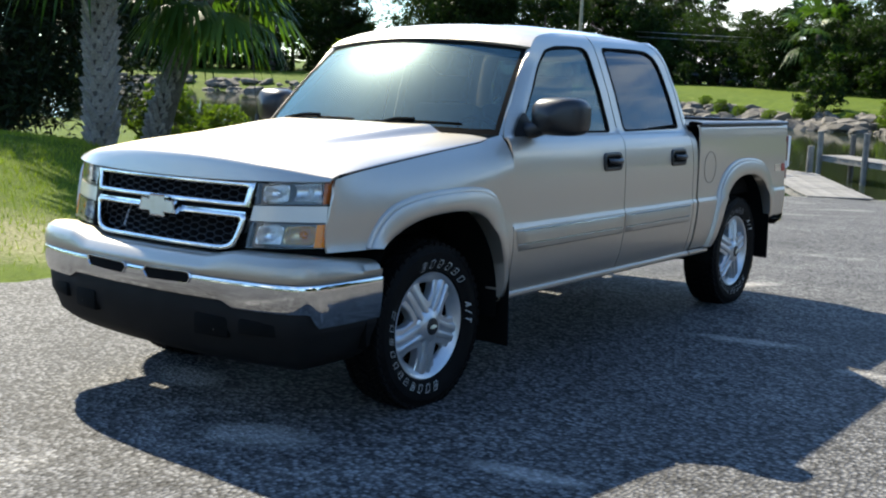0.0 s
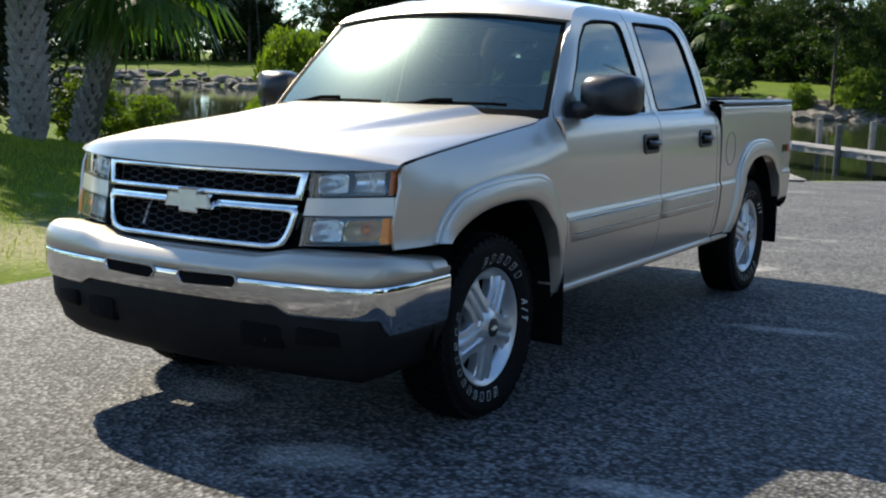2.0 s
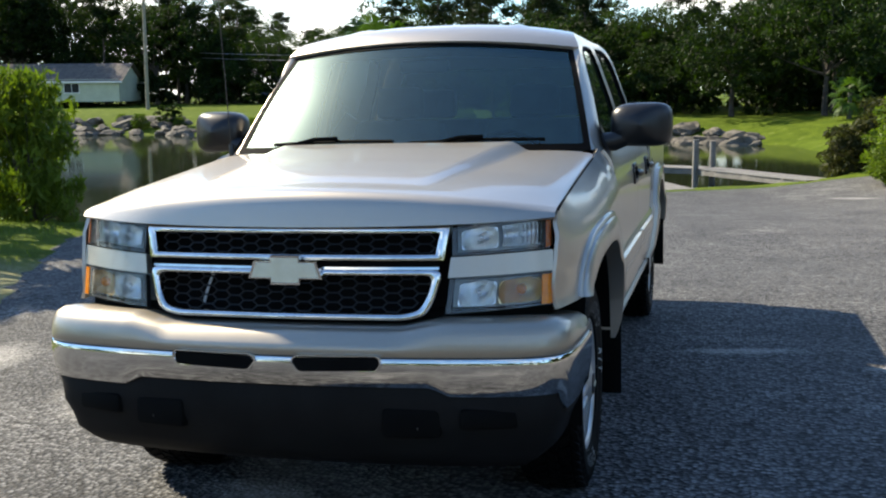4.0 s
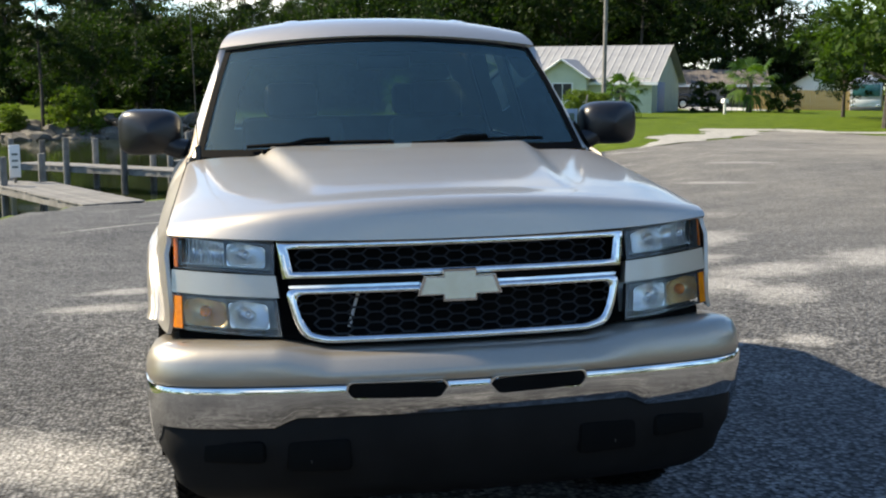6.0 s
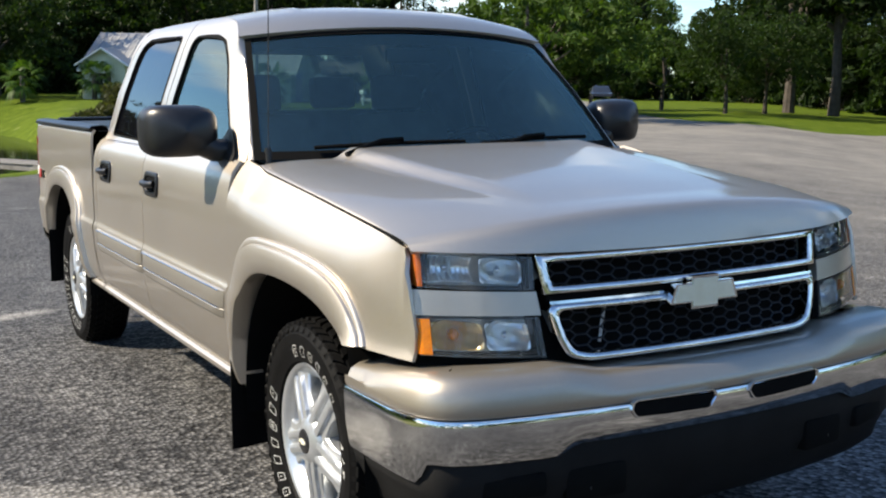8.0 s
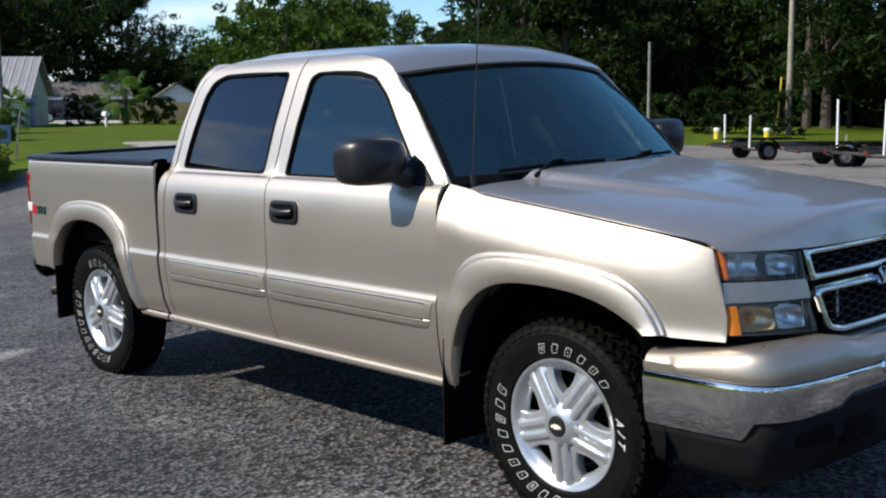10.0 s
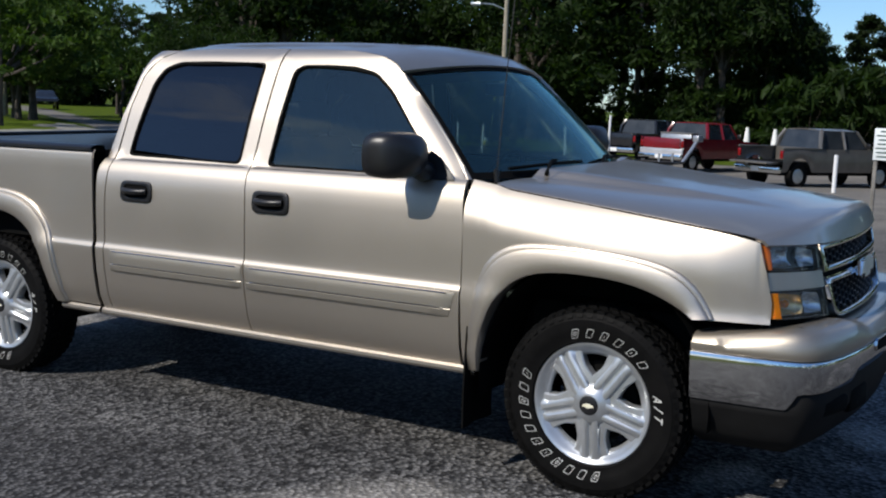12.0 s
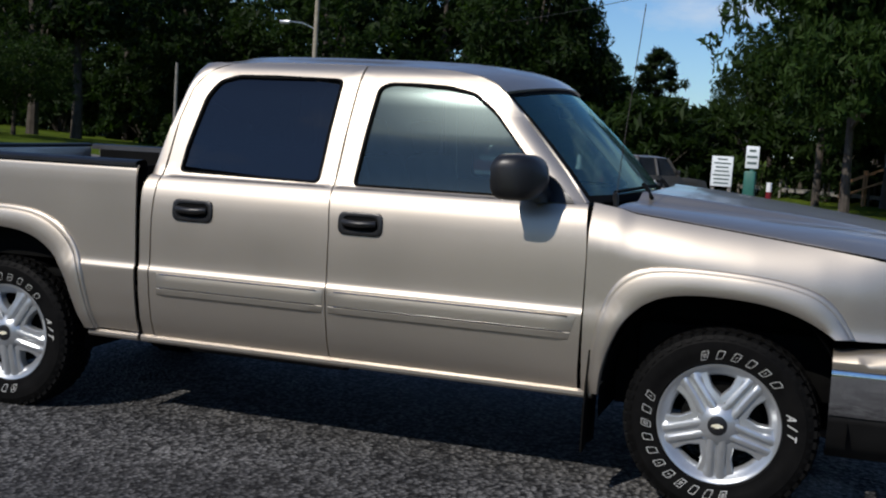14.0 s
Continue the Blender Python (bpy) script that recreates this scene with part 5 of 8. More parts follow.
for s in (1, -1):
    sl = [(0.062, 0.672), (0.085, 0.643), (0.335, 0.650), (0.352, 0.668), (0.345, 0.694), (0.075, 0.692)]
    rows = []
    c = np.mean(np.array(sl), 0)
    for k, o in ((1.05, 0.0), (1.03, -0.010), (0.99, -0.010), (0.96, -0.004)):
        rows.append([(s * (c[0] + (x - c[0]) * k), bumper_y(x) + o, c[1] + (z - c[1]) * (k if k < 1 else 1 + (k - 1) * 3)) for x, z in along(sl + [sl[0]], 41)[:-1]])
    lip = part("bumper_slot", grid(rows, closed=True), CHROME, bp, "black slot with a bright lip")
    # flat black fill that paints in the slot's inner shade
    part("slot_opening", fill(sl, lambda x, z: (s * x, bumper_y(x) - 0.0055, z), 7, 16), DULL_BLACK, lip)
    # solid black blocks stand in for the shade of the dam's recesses
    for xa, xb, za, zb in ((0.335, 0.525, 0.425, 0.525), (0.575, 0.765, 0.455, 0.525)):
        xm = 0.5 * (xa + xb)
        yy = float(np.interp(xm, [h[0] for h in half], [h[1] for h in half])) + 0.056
        part("dam_recess_shade", box((xb - xa, 0.07, zb - za), (s * xm, yy, 0.5 * (za + zb)), 0.018, Matrix.Rotation(s * radians(9 if xm < 0.55 else 17), 4, "Z")), DULL_BLACK, va)
    part("tow_hook", tube([(s * 0.43, -0.80, 0.46), (s * 0.43, -0.93, 0.46), (s * 0.455, -0.945, 0.46), (s * 0.48, -0.93, 0.46), (s * 0.48, -0.80, 0.46)], 0.011, 8), STEEL, va)

# -- wheels --
def spoke(a):
    """A broad spoke with two raised ribs along it, from the hub to the rim."""
    bm = bmesh.new()
    prof = [(-1.0, -0.055), (-1.0, -0.016), (-0.93, -0.010), (-0.62, -0.008), (-0.56, 0.002), (-0.44, 0.006), (-0.26, 0.006), (-0.14, 0.001), (-0.08, -0.007)]
    prof = prof + [(-u, x) for u, x in prof[::-1]]
    rows = []
    for r, w, ribs, x0 in ((0.050, 0.045, 0.6, -0.004), (0.092, 0.071, 1.0, -0.008), (0.118, 0.066, 1.0, -0.011), (0.145, 0.062, 1.0, -0.014), (0.175, 0.065, 1.0, -0.018), (0.205, 0.074, 1.0, -0.021), (0.222, 0.084, 0.8, -0.024), (0.236, 0.095, 0.2, -0.024)):
        mid = 0.066 / w
        row = []
        for u, x in prof:
            y = u * w if abs(u) > 0.6 else u * w * mid
            row.append((x0 + x * (ribs if x > -0.008 else 1.0), y, math.sqrt(max(r * r - y * y * 0.7, 0.0004)) if r > 0.15 else r))
        rows.append(row)
    grid(rows, bm=bm)
    bmesh.ops.transform(bm, matrix=Matrix.Rotation(a, 4, "X"), verts=bm.verts)
    return bm


def build_wheel(m):
    """One wheel, its outer face towards +x, at the origin."""
    w = part("wheel", lathe([(0.200, -0.060), (0.204, -0.046), (0.216, -0.036), (0.232, -0.024), (0.240, -0.014), (0.252, -0.010), (0.257, -0.016), (0.253, -0.026), (0.240, -0.032), (0.222, -0.06)], 64), RIM_MAT, None, "five-spoke machined alloy wheel")
    part("barrel", lathe([(0.222, -0.055), (0.226, -0.12), (0.236, -0.19), (0.250, -0.21), (0.246, -0.222), (0.231, -0.225)], 48), DULL_BLACK, w)
    w.parent = truck
    part("hub", lathe([(0.0, 0.010), (0.044, 0.010), (0.052, 0.006), (0.068, 0.000), (0.084, -0.010), (0.094, -0.024), (0.098, -0.09), (0.0, -0.09)], 40), RIM_MAT, w)
    cap = part("centre_cap", lathe([(0.0, 0.017), (0.032, 0.0165), (0.039, 0.014), (0.042, 0.008)], 32), BLACK_PLASTIC, w, "black centre cap with a gold emblem")
    part("cap_emblem", prism([(x * 0.19, (z - 0.9435) * 0.19) for x, z in BOW], 0.002, "x", 0.0168), GOLD, cap)
    for k in range(5):
        part("spoke", spoke(math.tau * k / 5 + math.pi), RIM_MAT, w, sharp=28)
    part("brake_drum", lathe([(0.0, -0.10), (0.165, -0.10), (0.17, -0.115), (0.17, -0.15), (0.0, -0.15)], 40), DULL_BLACK, w)
    tp = [(0.247, -0.208), (0.262, -0.224), (0.305, -0.238), (0.345, -0.238), (0.374, -0.228), (0.388, -0.21), (0.391, -0.15), (0.392, -0.11), (0.391, -0.06), (0.388, -0.018), (0.378, 0.0), (0.366, 0.005), (0.355, 0.006), (0.351, 0.0095), (0.325, 0.0105), (0.295, 0.007), (0.268, -0.004), (0.262, -0.003), (0.258, -0.006), (0.252, -0.018), (0.246, -0.03)]
    ty = part("tyre", lathe(tp, 96), RUBBER, w, "black all-terrain tyre with white sidewall marks")
    rng = random.Random(4)
    tr = bmesh.new()
    for row, (x0, x1) in enumerate(((-0.214, -0.178), (-0.168, -0.128), (-0.118, -0.082), (-0.072, -0.034), (-0.026, 0.0))):
        n = 52
        for k in range(n):
            a = math.tau * (k + (row % 2) * 0.5) / n
            r = 0.392 if 0 < row < 4 else 0.386
            sk = 0.012 if row % 2 else -0.012
            q = [(x0, -0.0165 - sk), (x1, -0.0165 + sk), (x1 + rng.uniform(-0.003, 0.003), 0.014 + sk), (x0, 0.014 - sk)]
            lo = [tr.verts.new((x, (r - 0.008) * math.sin(a + y / r), (r - 0.008) * math.cos(a + y / r))) for x, y in q]
            dr = [0.009 if 0 < row < 4 else 0.010 - 0.004 * (abs(x + 0.107) > 0.1) for x, y in q]
            hi = [tr.verts.new((x, (r + d) * math.sin(a + y / r), (r + d) * math.cos(a + y / r))) for (x, y), d in zip(q, dr)]
            tr.faces.new(hi)
            for i in range(4):
                tr.faces.new((lo[i], lo[(i + 1) % 4], hi[(i + 1) % 4], hi[i]))
            if row == 4:
                sh = [tr.verts.new((x, rr * math.sin(a + y / rr), rr * math.cos(a + y / rr))) for x, y, rr in ((-0.004, q[1][1], 0.385), (0.010, q[1][1] * 0.8, 0.362), (0.010, q[2][1] * 0.8, 0.362), (-0.004, q[2][1], 0.385))]
                tr.faces.new(sh)
    part("tread", tr, RUBBER, ty, "blocky tread", 20)
    # outlined slanted shapes round the sidewall, and the two letters of the tread type
    def mark_point(rr, a):
        xx = float(np.interp(rr, [0.262, 0.268, 0.295, 0.325, 0.351], [-0.003, -0.004, 0.007, 0.0105, 0.0095])) + 0.0018
        return (xx, rr * math.sin(a + (rr - 0.296) * 1.3), rr * math.cos(a + (rr - 0.296) * 1.3))

    def stroked(lines, wide):
        """Thin strokes in a unit box, bent round the wheel; u runs clockwise, v outward."""
        mk = bmesh.new()
        for line in lines:
            for (ua, va), (ub, vb) in zip(line, line[1:]):
                d = Vector((ub - ua, (vb - va)))
                nrm = Vector((-d.y, d.x)).normalized() * 0.5
                # short steps, to follow the bulge of the sidewall
                steps = [[(lerp(ua, ub, k) + w * nrm.x * wide[0], lerp(va, vb, k) + w * nrm.y * wide[1]) for w in (1, -1)] for k in np.linspace(0, 1, max(2, int(d.length * 6) + 1))]
                for (p, q), (p2, q2) in zip(steps, steps[1:]):
                    mk.faces.new([mk.verts.new(mark_point(0.278 + 0.036 * v, 0.088 * (u - 0.5))) for u, v in (p, p2, q2, q)])
        return finish("sidewall_mark", mk, WHITE_RUBBER)

    thin, bold = (0.085, 0.065), (0.20, 0.15)
    slab = [[(0, 0), (0.9, 0), (1, 0.15), (1, 0.85), (0.9, 1), (0, 1), (0, 0)]]
    shapes = [stroked(slab + k, thin) for k in ([[(0.35, 0.3), (0.65, 0.3), (0.65, 0.7), (0.35, 0.7), (0.35, 0.3)]], [], [[(0.5, 0.35), (0.5, 0.65)]], [])]
    letters = [stroked([[(0.05, 0), (0.5, 1), (0.95, 0)], [(0.25, 0.35), (0.75, 0.35)]], bold), stroked([[(0.35, -0.05), (0.65, 1.05)]], bold), stroked([[(0.05, 0.95), (0.95, 0.95)], [(0.5, 0.95), (0.5, 0)]], bold)]
    marks = [(shapes[k], -14 + i * 12.4) for i, k in enumerate((0, 1, 2, 3, 2, 3))] + [(letters[i], 77 + 7.4 * i) for i in range(3)] + [(shapes[k], 172 + i * 11.6) for i, k in enumerate((0, 3, 1, 0, 2, 2, 3, 1, 0, 3, 2))]
    for mesh, deg in marks:
        o = new("sidewall_mark", mesh)
        o.parent = w
        o.rotation_euler = (radians(-deg), 0, 0)
    w.matrix_basis = m
    return w


wheel_one = build_wheel(pose(0.885, 0, 0.392, 0, 0, 0))
for x, y, turn, spin in ((0.885, WHEELBASE, 0, 31), (-0.885, 0, 180, 0), (-0.885, WHEELBASE, 180, 4)):
    copy_thing(wheel_one, pose(x, y, 0.392, 0, 0, turn) @ pose(0, 0, 0, spin, 0, 0))

# -- mud flaps, wheel wells, chassis --
for s in (1, -1):
    for y0, zt, zb in ((0.535, 0.66, 0.215), (4.10, 0.64, 0.30)):
        rows = [[(s * x, y0 + 0.03 * math.sin((0.66 - z) * 4) * 0.5 + 0.012 * (abs(x - 0.83) < 0.06), z) for x in (0.70, 0.76, 0.80, 0.86, 0.90, 0.955)] for z in np.linspace(zt, zb, 8)]
        part("mud_flap", grid(rows, 0.008), DULL_BLACK, truck, "black mud flap")
    for yc, r in ((0.0, 0.50), (3.62, 0.50)):
        rows = []
        for a in np.linspace(radians(-8), radians(188), 26):
            yy, zz = yc + r * math.cos(a), 0.44 + (r + 0.04) * math.sin(a)
            rows.append([(s * x, yy, zz) for x in (0.915, 0.8, 0.6, 0.52)])
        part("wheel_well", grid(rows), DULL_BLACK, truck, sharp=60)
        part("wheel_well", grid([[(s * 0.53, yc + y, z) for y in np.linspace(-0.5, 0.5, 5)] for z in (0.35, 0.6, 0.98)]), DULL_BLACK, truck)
    part("frame_rail", box((0.09, 5.1, 0.14), (s * 0.42, 1.75, 0.50), 0.01), STEEL, truck)
part("floor_pan", box((1.70, 2.3, 0.05), (0, 1.68, 0.47), 0.01), DULL_BLACK, truck)
part("bed_underside", box((1.60, 1.58, 0.04), (0, 3.63, 0.72), 0.005), DULL_BLACK, truck)
part("skid_plate", box((1.1, 0.9, 0.04), (0, -0.35, 0.33), 0.01), STEEL, truck)
part("engine_bay", box((1.3, 1.1, 0.30), (0, -0.15, 0.62), 0.05), DULL_BLACK, truck)
part("rear_axle", tube([(-0.8, WHEELBASE, 0.39), (-0.2, WHEELBASE, 0.39), (0.2, WHEELBASE, 0.39), (0.8, WHEELBASE, 0.39)], 0.045, 10), STEEL, truck)
part("differential", lathe([(0.0, -0.13), (0.10, -0.10), (0.15, 0.0), (0.10, 0.10), (0.0, 0.13)], 20), STEEL, truck).location = (0, WHEELBASE, 0.39)
part("front_axle", tube([(-0.8, 0, 0.39), (0, 0, 0.42), (0.8, 0, 0.39)], 0.04, 10), STEEL, truck)
part("exhaust_pipe", tube([(-0.35, 0.9, 0.42), (-0.40, 2.2, 0.41), (-0.62, 2.9, 0.43), (-0.55, 3.6, 0.55), (-0.72, 4.25, 0.47), (-0.86, 4.38, 0.44)], 0.035, 10), STEEL, truck)
part("muffler", tube([(-0.40, 1.9, 0.40), (-0.40, 2.0, 0.40), (-0.40, 2.7, 0.40), (-0.40, 2.8, 0.40)], 0.10, 14), STEEL, truck)
part("trailer_hitch", box((0.9, 0.07, 0.07), (0, 4.40, 0.46), 0.01), STEEL, truck)

# -- antenna --
an = part("antenna", tube([(-0.805, 0.495, 1.265), (-0.805, 0.497, 1.30), (-0.806, 0.50, 1.32)], 0.012, 10), BLACK_PLASTIC, truck, "thin mast antenna on the fender")
part("mast", tube([(-0.806, 0.495, 1.31), (-0.808, 0.47, 1.6), (-0.812, 0.42, 2.11)], 0.0022, 6), STEEL, an)

# -- interior --
dash = part("dashboard", grid([[(x, y + 0.03 * abs(x), z) for x in np.linspace(-0.78, 0.78, 15)] for y, z in ((0.60, 1.235), (0.72, 1.245), (0.86, 1.235), (0.95, 1.20), (0.98, 1.12), (0.93, 0.95), (0.9, 0.8))], 0.02), GREY_TRIM, truck, "grey dashboard")
part("gauge_hood", box((0.42, 0.16, 0.06), (0.38, 0.92, 1.25), 0.025), GREY_TRIM, dash)
st = bmesh.new()
lathe([(0.19 + 0.015 * math.cos(a), 0.015 * math.sin(a)) for a in np.linspace(0, math.tau, 8, endpoint=False)], 32, st, closed=True)
for a in (0.3, 2.84, 4.71):
    tube([(0, 0, 0), (0, 0.19 * math.cos(a), 0.19 * math.sin(a))], 0.014, 6, st)
lathe([(0.0, 0.03), (0.06, 0.02), (0.07, -0.02), (0.0, -0.04)], 20, st)
bmesh.ops.transform(st, matrix=Matrix.Translation((0.38, 1.10, 1.17)) @ Matrix.Rotation(radians(25), 4, "X") @ Matrix.Rotation(radians(-90), 4, "Z"), verts=st.verts)
part("steering_wheel", st, DULL_BLACK, truck)


def seat(x, y, w):
    b = part("seat", box((w, 0.52, 0.17), (x, y, 0.80), 0.05), SEAT_CLOTH, truck, "grey cloth seat")
    part("seat_back", box((w, 0.15, 0.62), (x, y + 0.31, 1.10), 0.05, Matrix.Rotation(radians(-14), 4, "X")), SEAT_CLOTH, b)
    part("seat_base", box((w * 0.9, 0.45, 0.24), (x, y, 0.62), 0.02), DULL_BLACK, b)
    for dx in ((0,) if w < 0.8 else (-0.38, 0.38)):
        part("headrest", box((0.27, 0.09, 0.18), (x + dx, y + 0.40, 1.50), 0.035, Matrix.Rotation(radians(-10), 4, "X")), SEAT_CLOTH, b)


seat(0.38, 1.42, 0.52)
seat(-0.38, 1.42, 0.52)
seat(0.0, 2.22, 1.30)
part("console", box((0.24, 0.7, 0.28), (0, 1.25, 0.66), 0.03), GREY_TRIM, truck)
part("headliner", grid([[tuple(Vector(roof_point(u, v)) * 1 + Vector((0, 0, -0.045))) for u in np.linspace(-0.94, 0.94, 15)] for v in np.linspace(0.06, 0.97, 9)]), GREY_TRIM, truck)
part("inside_mirror", box((0.24, 0.03, 0.065), (0, 0.93, 1.66), 0.015), BLACK_PLASTIC, truck)
for s in (1, -1):
    part("door_trim", grid([[(s * 0.84, y, z) for y in np.linspace(0.62, 2.72, 9)] for z in (0.5, 0.9, 1.255)], 0.01), GREY_TRIM, truck)
    part("fender_liner", grid([[(s * 0.80, y, z) for y in np.linspace(-0.66, 0.60, 9)] for z in (0.98, 1.05, 1.10)], 0.005), DULL_BLACK, truck)

# ---- trees ----
def leaf_cards(centres, radii, per, size, seed, flat=0.6, aspect=2.0, droop=0.0):
    """Small pointed leaves scattered in clumps: one mesh."""
    g = np.random.default_rng(seed)
    c = np.repeat(np.array(centres, float), per, 0)
    r = np.repeat(np.array(radii, float), per)
    n = len(c)
    d = g.normal(size=(n, 3))
    d /= np.linalg.norm(d, axis=1)[:, None]
    rad = r * g.uniform(0.35, 1.0, n) ** 0.6
    pos = c + d * rad[:, None] * np.array([1, 1, flat])
    a = g.normal(size=(n, 3)) + np.array([0, 0, -droop])
    a /= np.linalg.norm(a, axis=1)[:, None]
    b = np.cross(a, g.normal(size=(n, 3)))
    b /= np.linalg.norm(b, axis=1)[:, None]
    s = size * g.uniform(0.6, 1.35, n)[:, None]
    s *= 1.25
    v = np.stack([pos - a * s, pos + b * s / aspect, pos + a * s - b * s / aspect * 0.4], 1).reshape(-1, 3)
    f = np.arange(n * 3).reshape(-1, 3)
    return v, f


def plain_mesh(name, v, f, material):
    me = bpy.data.meshes.new(name)
    me.vertices.add(len(v))
    me.vertices.foreach_set("co", np.asarray(v, np.float32).ravel())
    k = f.shape[1]
    me.loops.add(f.size)
    me.loops.foreach_set("vertex_index", f.astype(np.int32).ravel())
    me.polygons.add(len(f))
    me.polygons.foreach_set("loop_start", np.arange(0, f.size, k, dtype=np.int32))
    me.materials.append(material)
    me.update(calc_edges=True)
    me.validate()
    return me


def leafy(name, parent, centres, radii, per, size, seed, material, label="", core=(), **kw):
    v, f = leaf_cards(centres, radii, per, size, seed, **kw)
    if core:
        v2, f2 = leaf_cards([c[:3] for c in core], [c[3] for c in core], 1, core[0][4], seed + 1, aspect=1.2)
        v, f = np.concatenate([v, v2]), np.concatenate([f, f2 + len(v)])
    ob = new(name, plain_mesh(name, v, f, material))
    ob.parent = parent
    return tagged(ob, label)


def limbs(bm, base, targets, r0, rng, bend=0.3):
    for t in targets:
        b, e = Vector(base), Vector(t)
        m1 = b.lerp(e, 0.35) + Vector((rng.uniform(-bend, bend), rng.uniform(-bend, bend), -bend * 0.4))
        m2 = b.lerp(e, 0.7) + Vector((rng.uniform(-bend, bend), rng.uniform(-bend, bend), 0))
        tube([b, m1, m2, e], r0, 6, bm, taper=r0 * 0.25)


def broad_tree(name, label, height, spread, seed, material, clumps=240, per=15, size=0.26, trunk=0.28, low=0.22, at=(0, 0, 0), inner=0):
    rng = random.Random(seed)
    t = thing(name, label, "tree")
    bm = tube([(0, 0, -0.3), (0.04, 0.02, height * 0.12), (rng.uniform(-0.2, 0.2), rng.uniform(-0.2, 0.2), height * 0.35), (rng.uniform(-0.4, 0.4), rng.uniform(-0.4, 0.4), height * 0.72)], trunk, 9, taper=trunk * 0.3)
    cs, rs = [], []
    lobes = [(rng.uniform(-0.5, 0.5) * spread, rng.uniform(-0.5, 0.5) * spread, rng.uniform(0.38, 0.82) * height, rng.uniform(0.30, 0.5) * spread) for _ in range(11)] + [(0, 0, height * 0.72, spread * 0.45)]
    limbs(bm, (0, 0, height * 0.28), [(x * 0.8, y * 0.8, z) for x, y, z, r in lobes[:7]], trunk * 0.42, rng)
    part("trunk", bm, BARK, t)
    while len(cs) < clumps:
        x, y, z, r = rng.choice(lobes)
        d = Vector((rng.gauss(0, 1), rng.gauss(0, 1), rng.gauss(0, 1))).normalized() * r * rng.uniform(0.55, 1.0)
        p = (x + d.x, y + d.y, z + d.z * 0.75)
        if p[2] > height * low and p[2] < height * 1.02:
            cs.append(p)
            rs.append(rng.uniform(0.05, 0.10) * height * 0.8)
    # extra leaves added deep in the lobes to block light and darken the crown
    core = []
    for x, y, z, r in lobes:
        for _ in range(inner):
            d = Vector((rng.gauss(0, 1), rng.gauss(0, 1), rng.gauss(0, 0.7))).normalized() * r * rng.uniform(0, 0.4)
            core.append((x + d.x, y + d.y, max(z + d.z, height * (low + 0.05)), 0.15, size))
    leafy("crown", t, cs, rs, per, size, seed, material, core=core)
    t.location = at
    return t


def pine_tree(name, label, height, seed, clumps=120, per=22, bare=0.45, spread=0.17):
    rng = random.Random(seed)
    t = thing(name, label, "tree")
    lean = rng.uniform(-0.3, 0.3)
    bm = tube([(0, 0, -0.3), (0.02, 0, height * 0.3), (lean * 0.6, 0, height * 0.65), (lean, 0, height * 0.97)], 0.21, 8, taper=0.05)
    cs, rs, tips = [], [], []
    boughs = max(10, clumps // 9)
    for j in range(boughs):
        k = ((j + rng.random()) / boughs) ** 0.85
        z = height * lerp(bare, 0.99, k)
        w = spread * height * (0.35 + 0.75 * math.sin(math.pi * min(1.0, 0.22 + k * 0.76))) * rng.uniform(0.45, 1.0)
        a = j * 2.39996 + rng.uniform(-0.5, 0.5)
        e = (lean * k + w * math.cos(a), w * math.sin(a), z + rng.uniform(0.0, 0.5))
        tips.append((e, z))
        for _ in range(9):
            back = rng.uniform(0.35, 1.1)
            cs.append((lean * k + w * back * math.cos(a) + rng.gauss(0, 0.42), w * back * math.sin(a) + rng.gauss(0, 0.42), e[2] + rng.gauss(0, 0.22)))
            rs.append(rng.uniform(0.4, 0.8) * height / 15)
    for e, z in tips:
        tube([(lean * 0.7 * z / height, 0, z - 0.5), Vector((lean * 0.7 * z / height, 0, z - 0.5)).lerp(Vector(e), 0.5) + Vector((0, 0, 0.1)), e], 0.05, 5, bm, taper=0.012)
    part("trunk", bm, BARK, t)
    leafy("crown", t, cs, rs, per, 0.24, seed, LEAF_PINE, flat=0.45, aspect=3.2)
    return t


used_protos = set()


def place(proto, x, y, scale=1.0, turn=0.0, sz=None, z=None):
    """Puts a tree or shrub on the land: the first call moves the original, later ones copy it."""
    m = pose(x, y, land_at(x, y) if z is None else z, 0, 0, turn)
    if proto.name in used_protos:
        ob = copy_thing(proto, m)
    else:
        used_protos.add(proto.name)
        ob = proto
        ob.matrix_basis = m
    ob.scale = (scale, scale, sz or scale)
    return ob


def along_jit(line, n, rng, side, deep):
    return [(x + rng.uniform(-side, side), y + rng.uniform(*deep)) for x, y in along(line, n)]


def shrub(name, label, height, spread, seed, material, clumps=60, per=26, size=0.16, category="bush", low=0.05):
    """A bush: many thin stems with leaf clumps down to the ground."""
    rng = random.Random(seed)
    t = thing(name, label, category)
    bm = bmesh.new()
    cs, rs = [], []
    for _ in range(clumps):
        a, k = rng.uniform(0, math.tau), rng.random() ** 0.5
        z = height * rng.uniform(low, 1.0)
        w = spread * 0.5 * k * math.sqrt(max(0.05, 1 - (z / height - 0.35) ** 2 * 1.7))
        cs.append((w * math.cos(a), w * math.sin(a), z))
        rs.append(height * rng.uniform(0.09, 0.17))
        if rng.random() < 0.3:
            tube([(0.1 * math.cos(a), 0.1 * math.sin(a), -0.1), (w * 0.5 * math.cos(a), w * 0.5 * math.sin(a), z * 0.55), cs[-1]], 0.02, 5, bm, taper=0.006)
    part("stem", bm, BARK, t)
    leafy("foliage", t, cs, rs, per, size, seed, material, aspect=2.6)
    return t


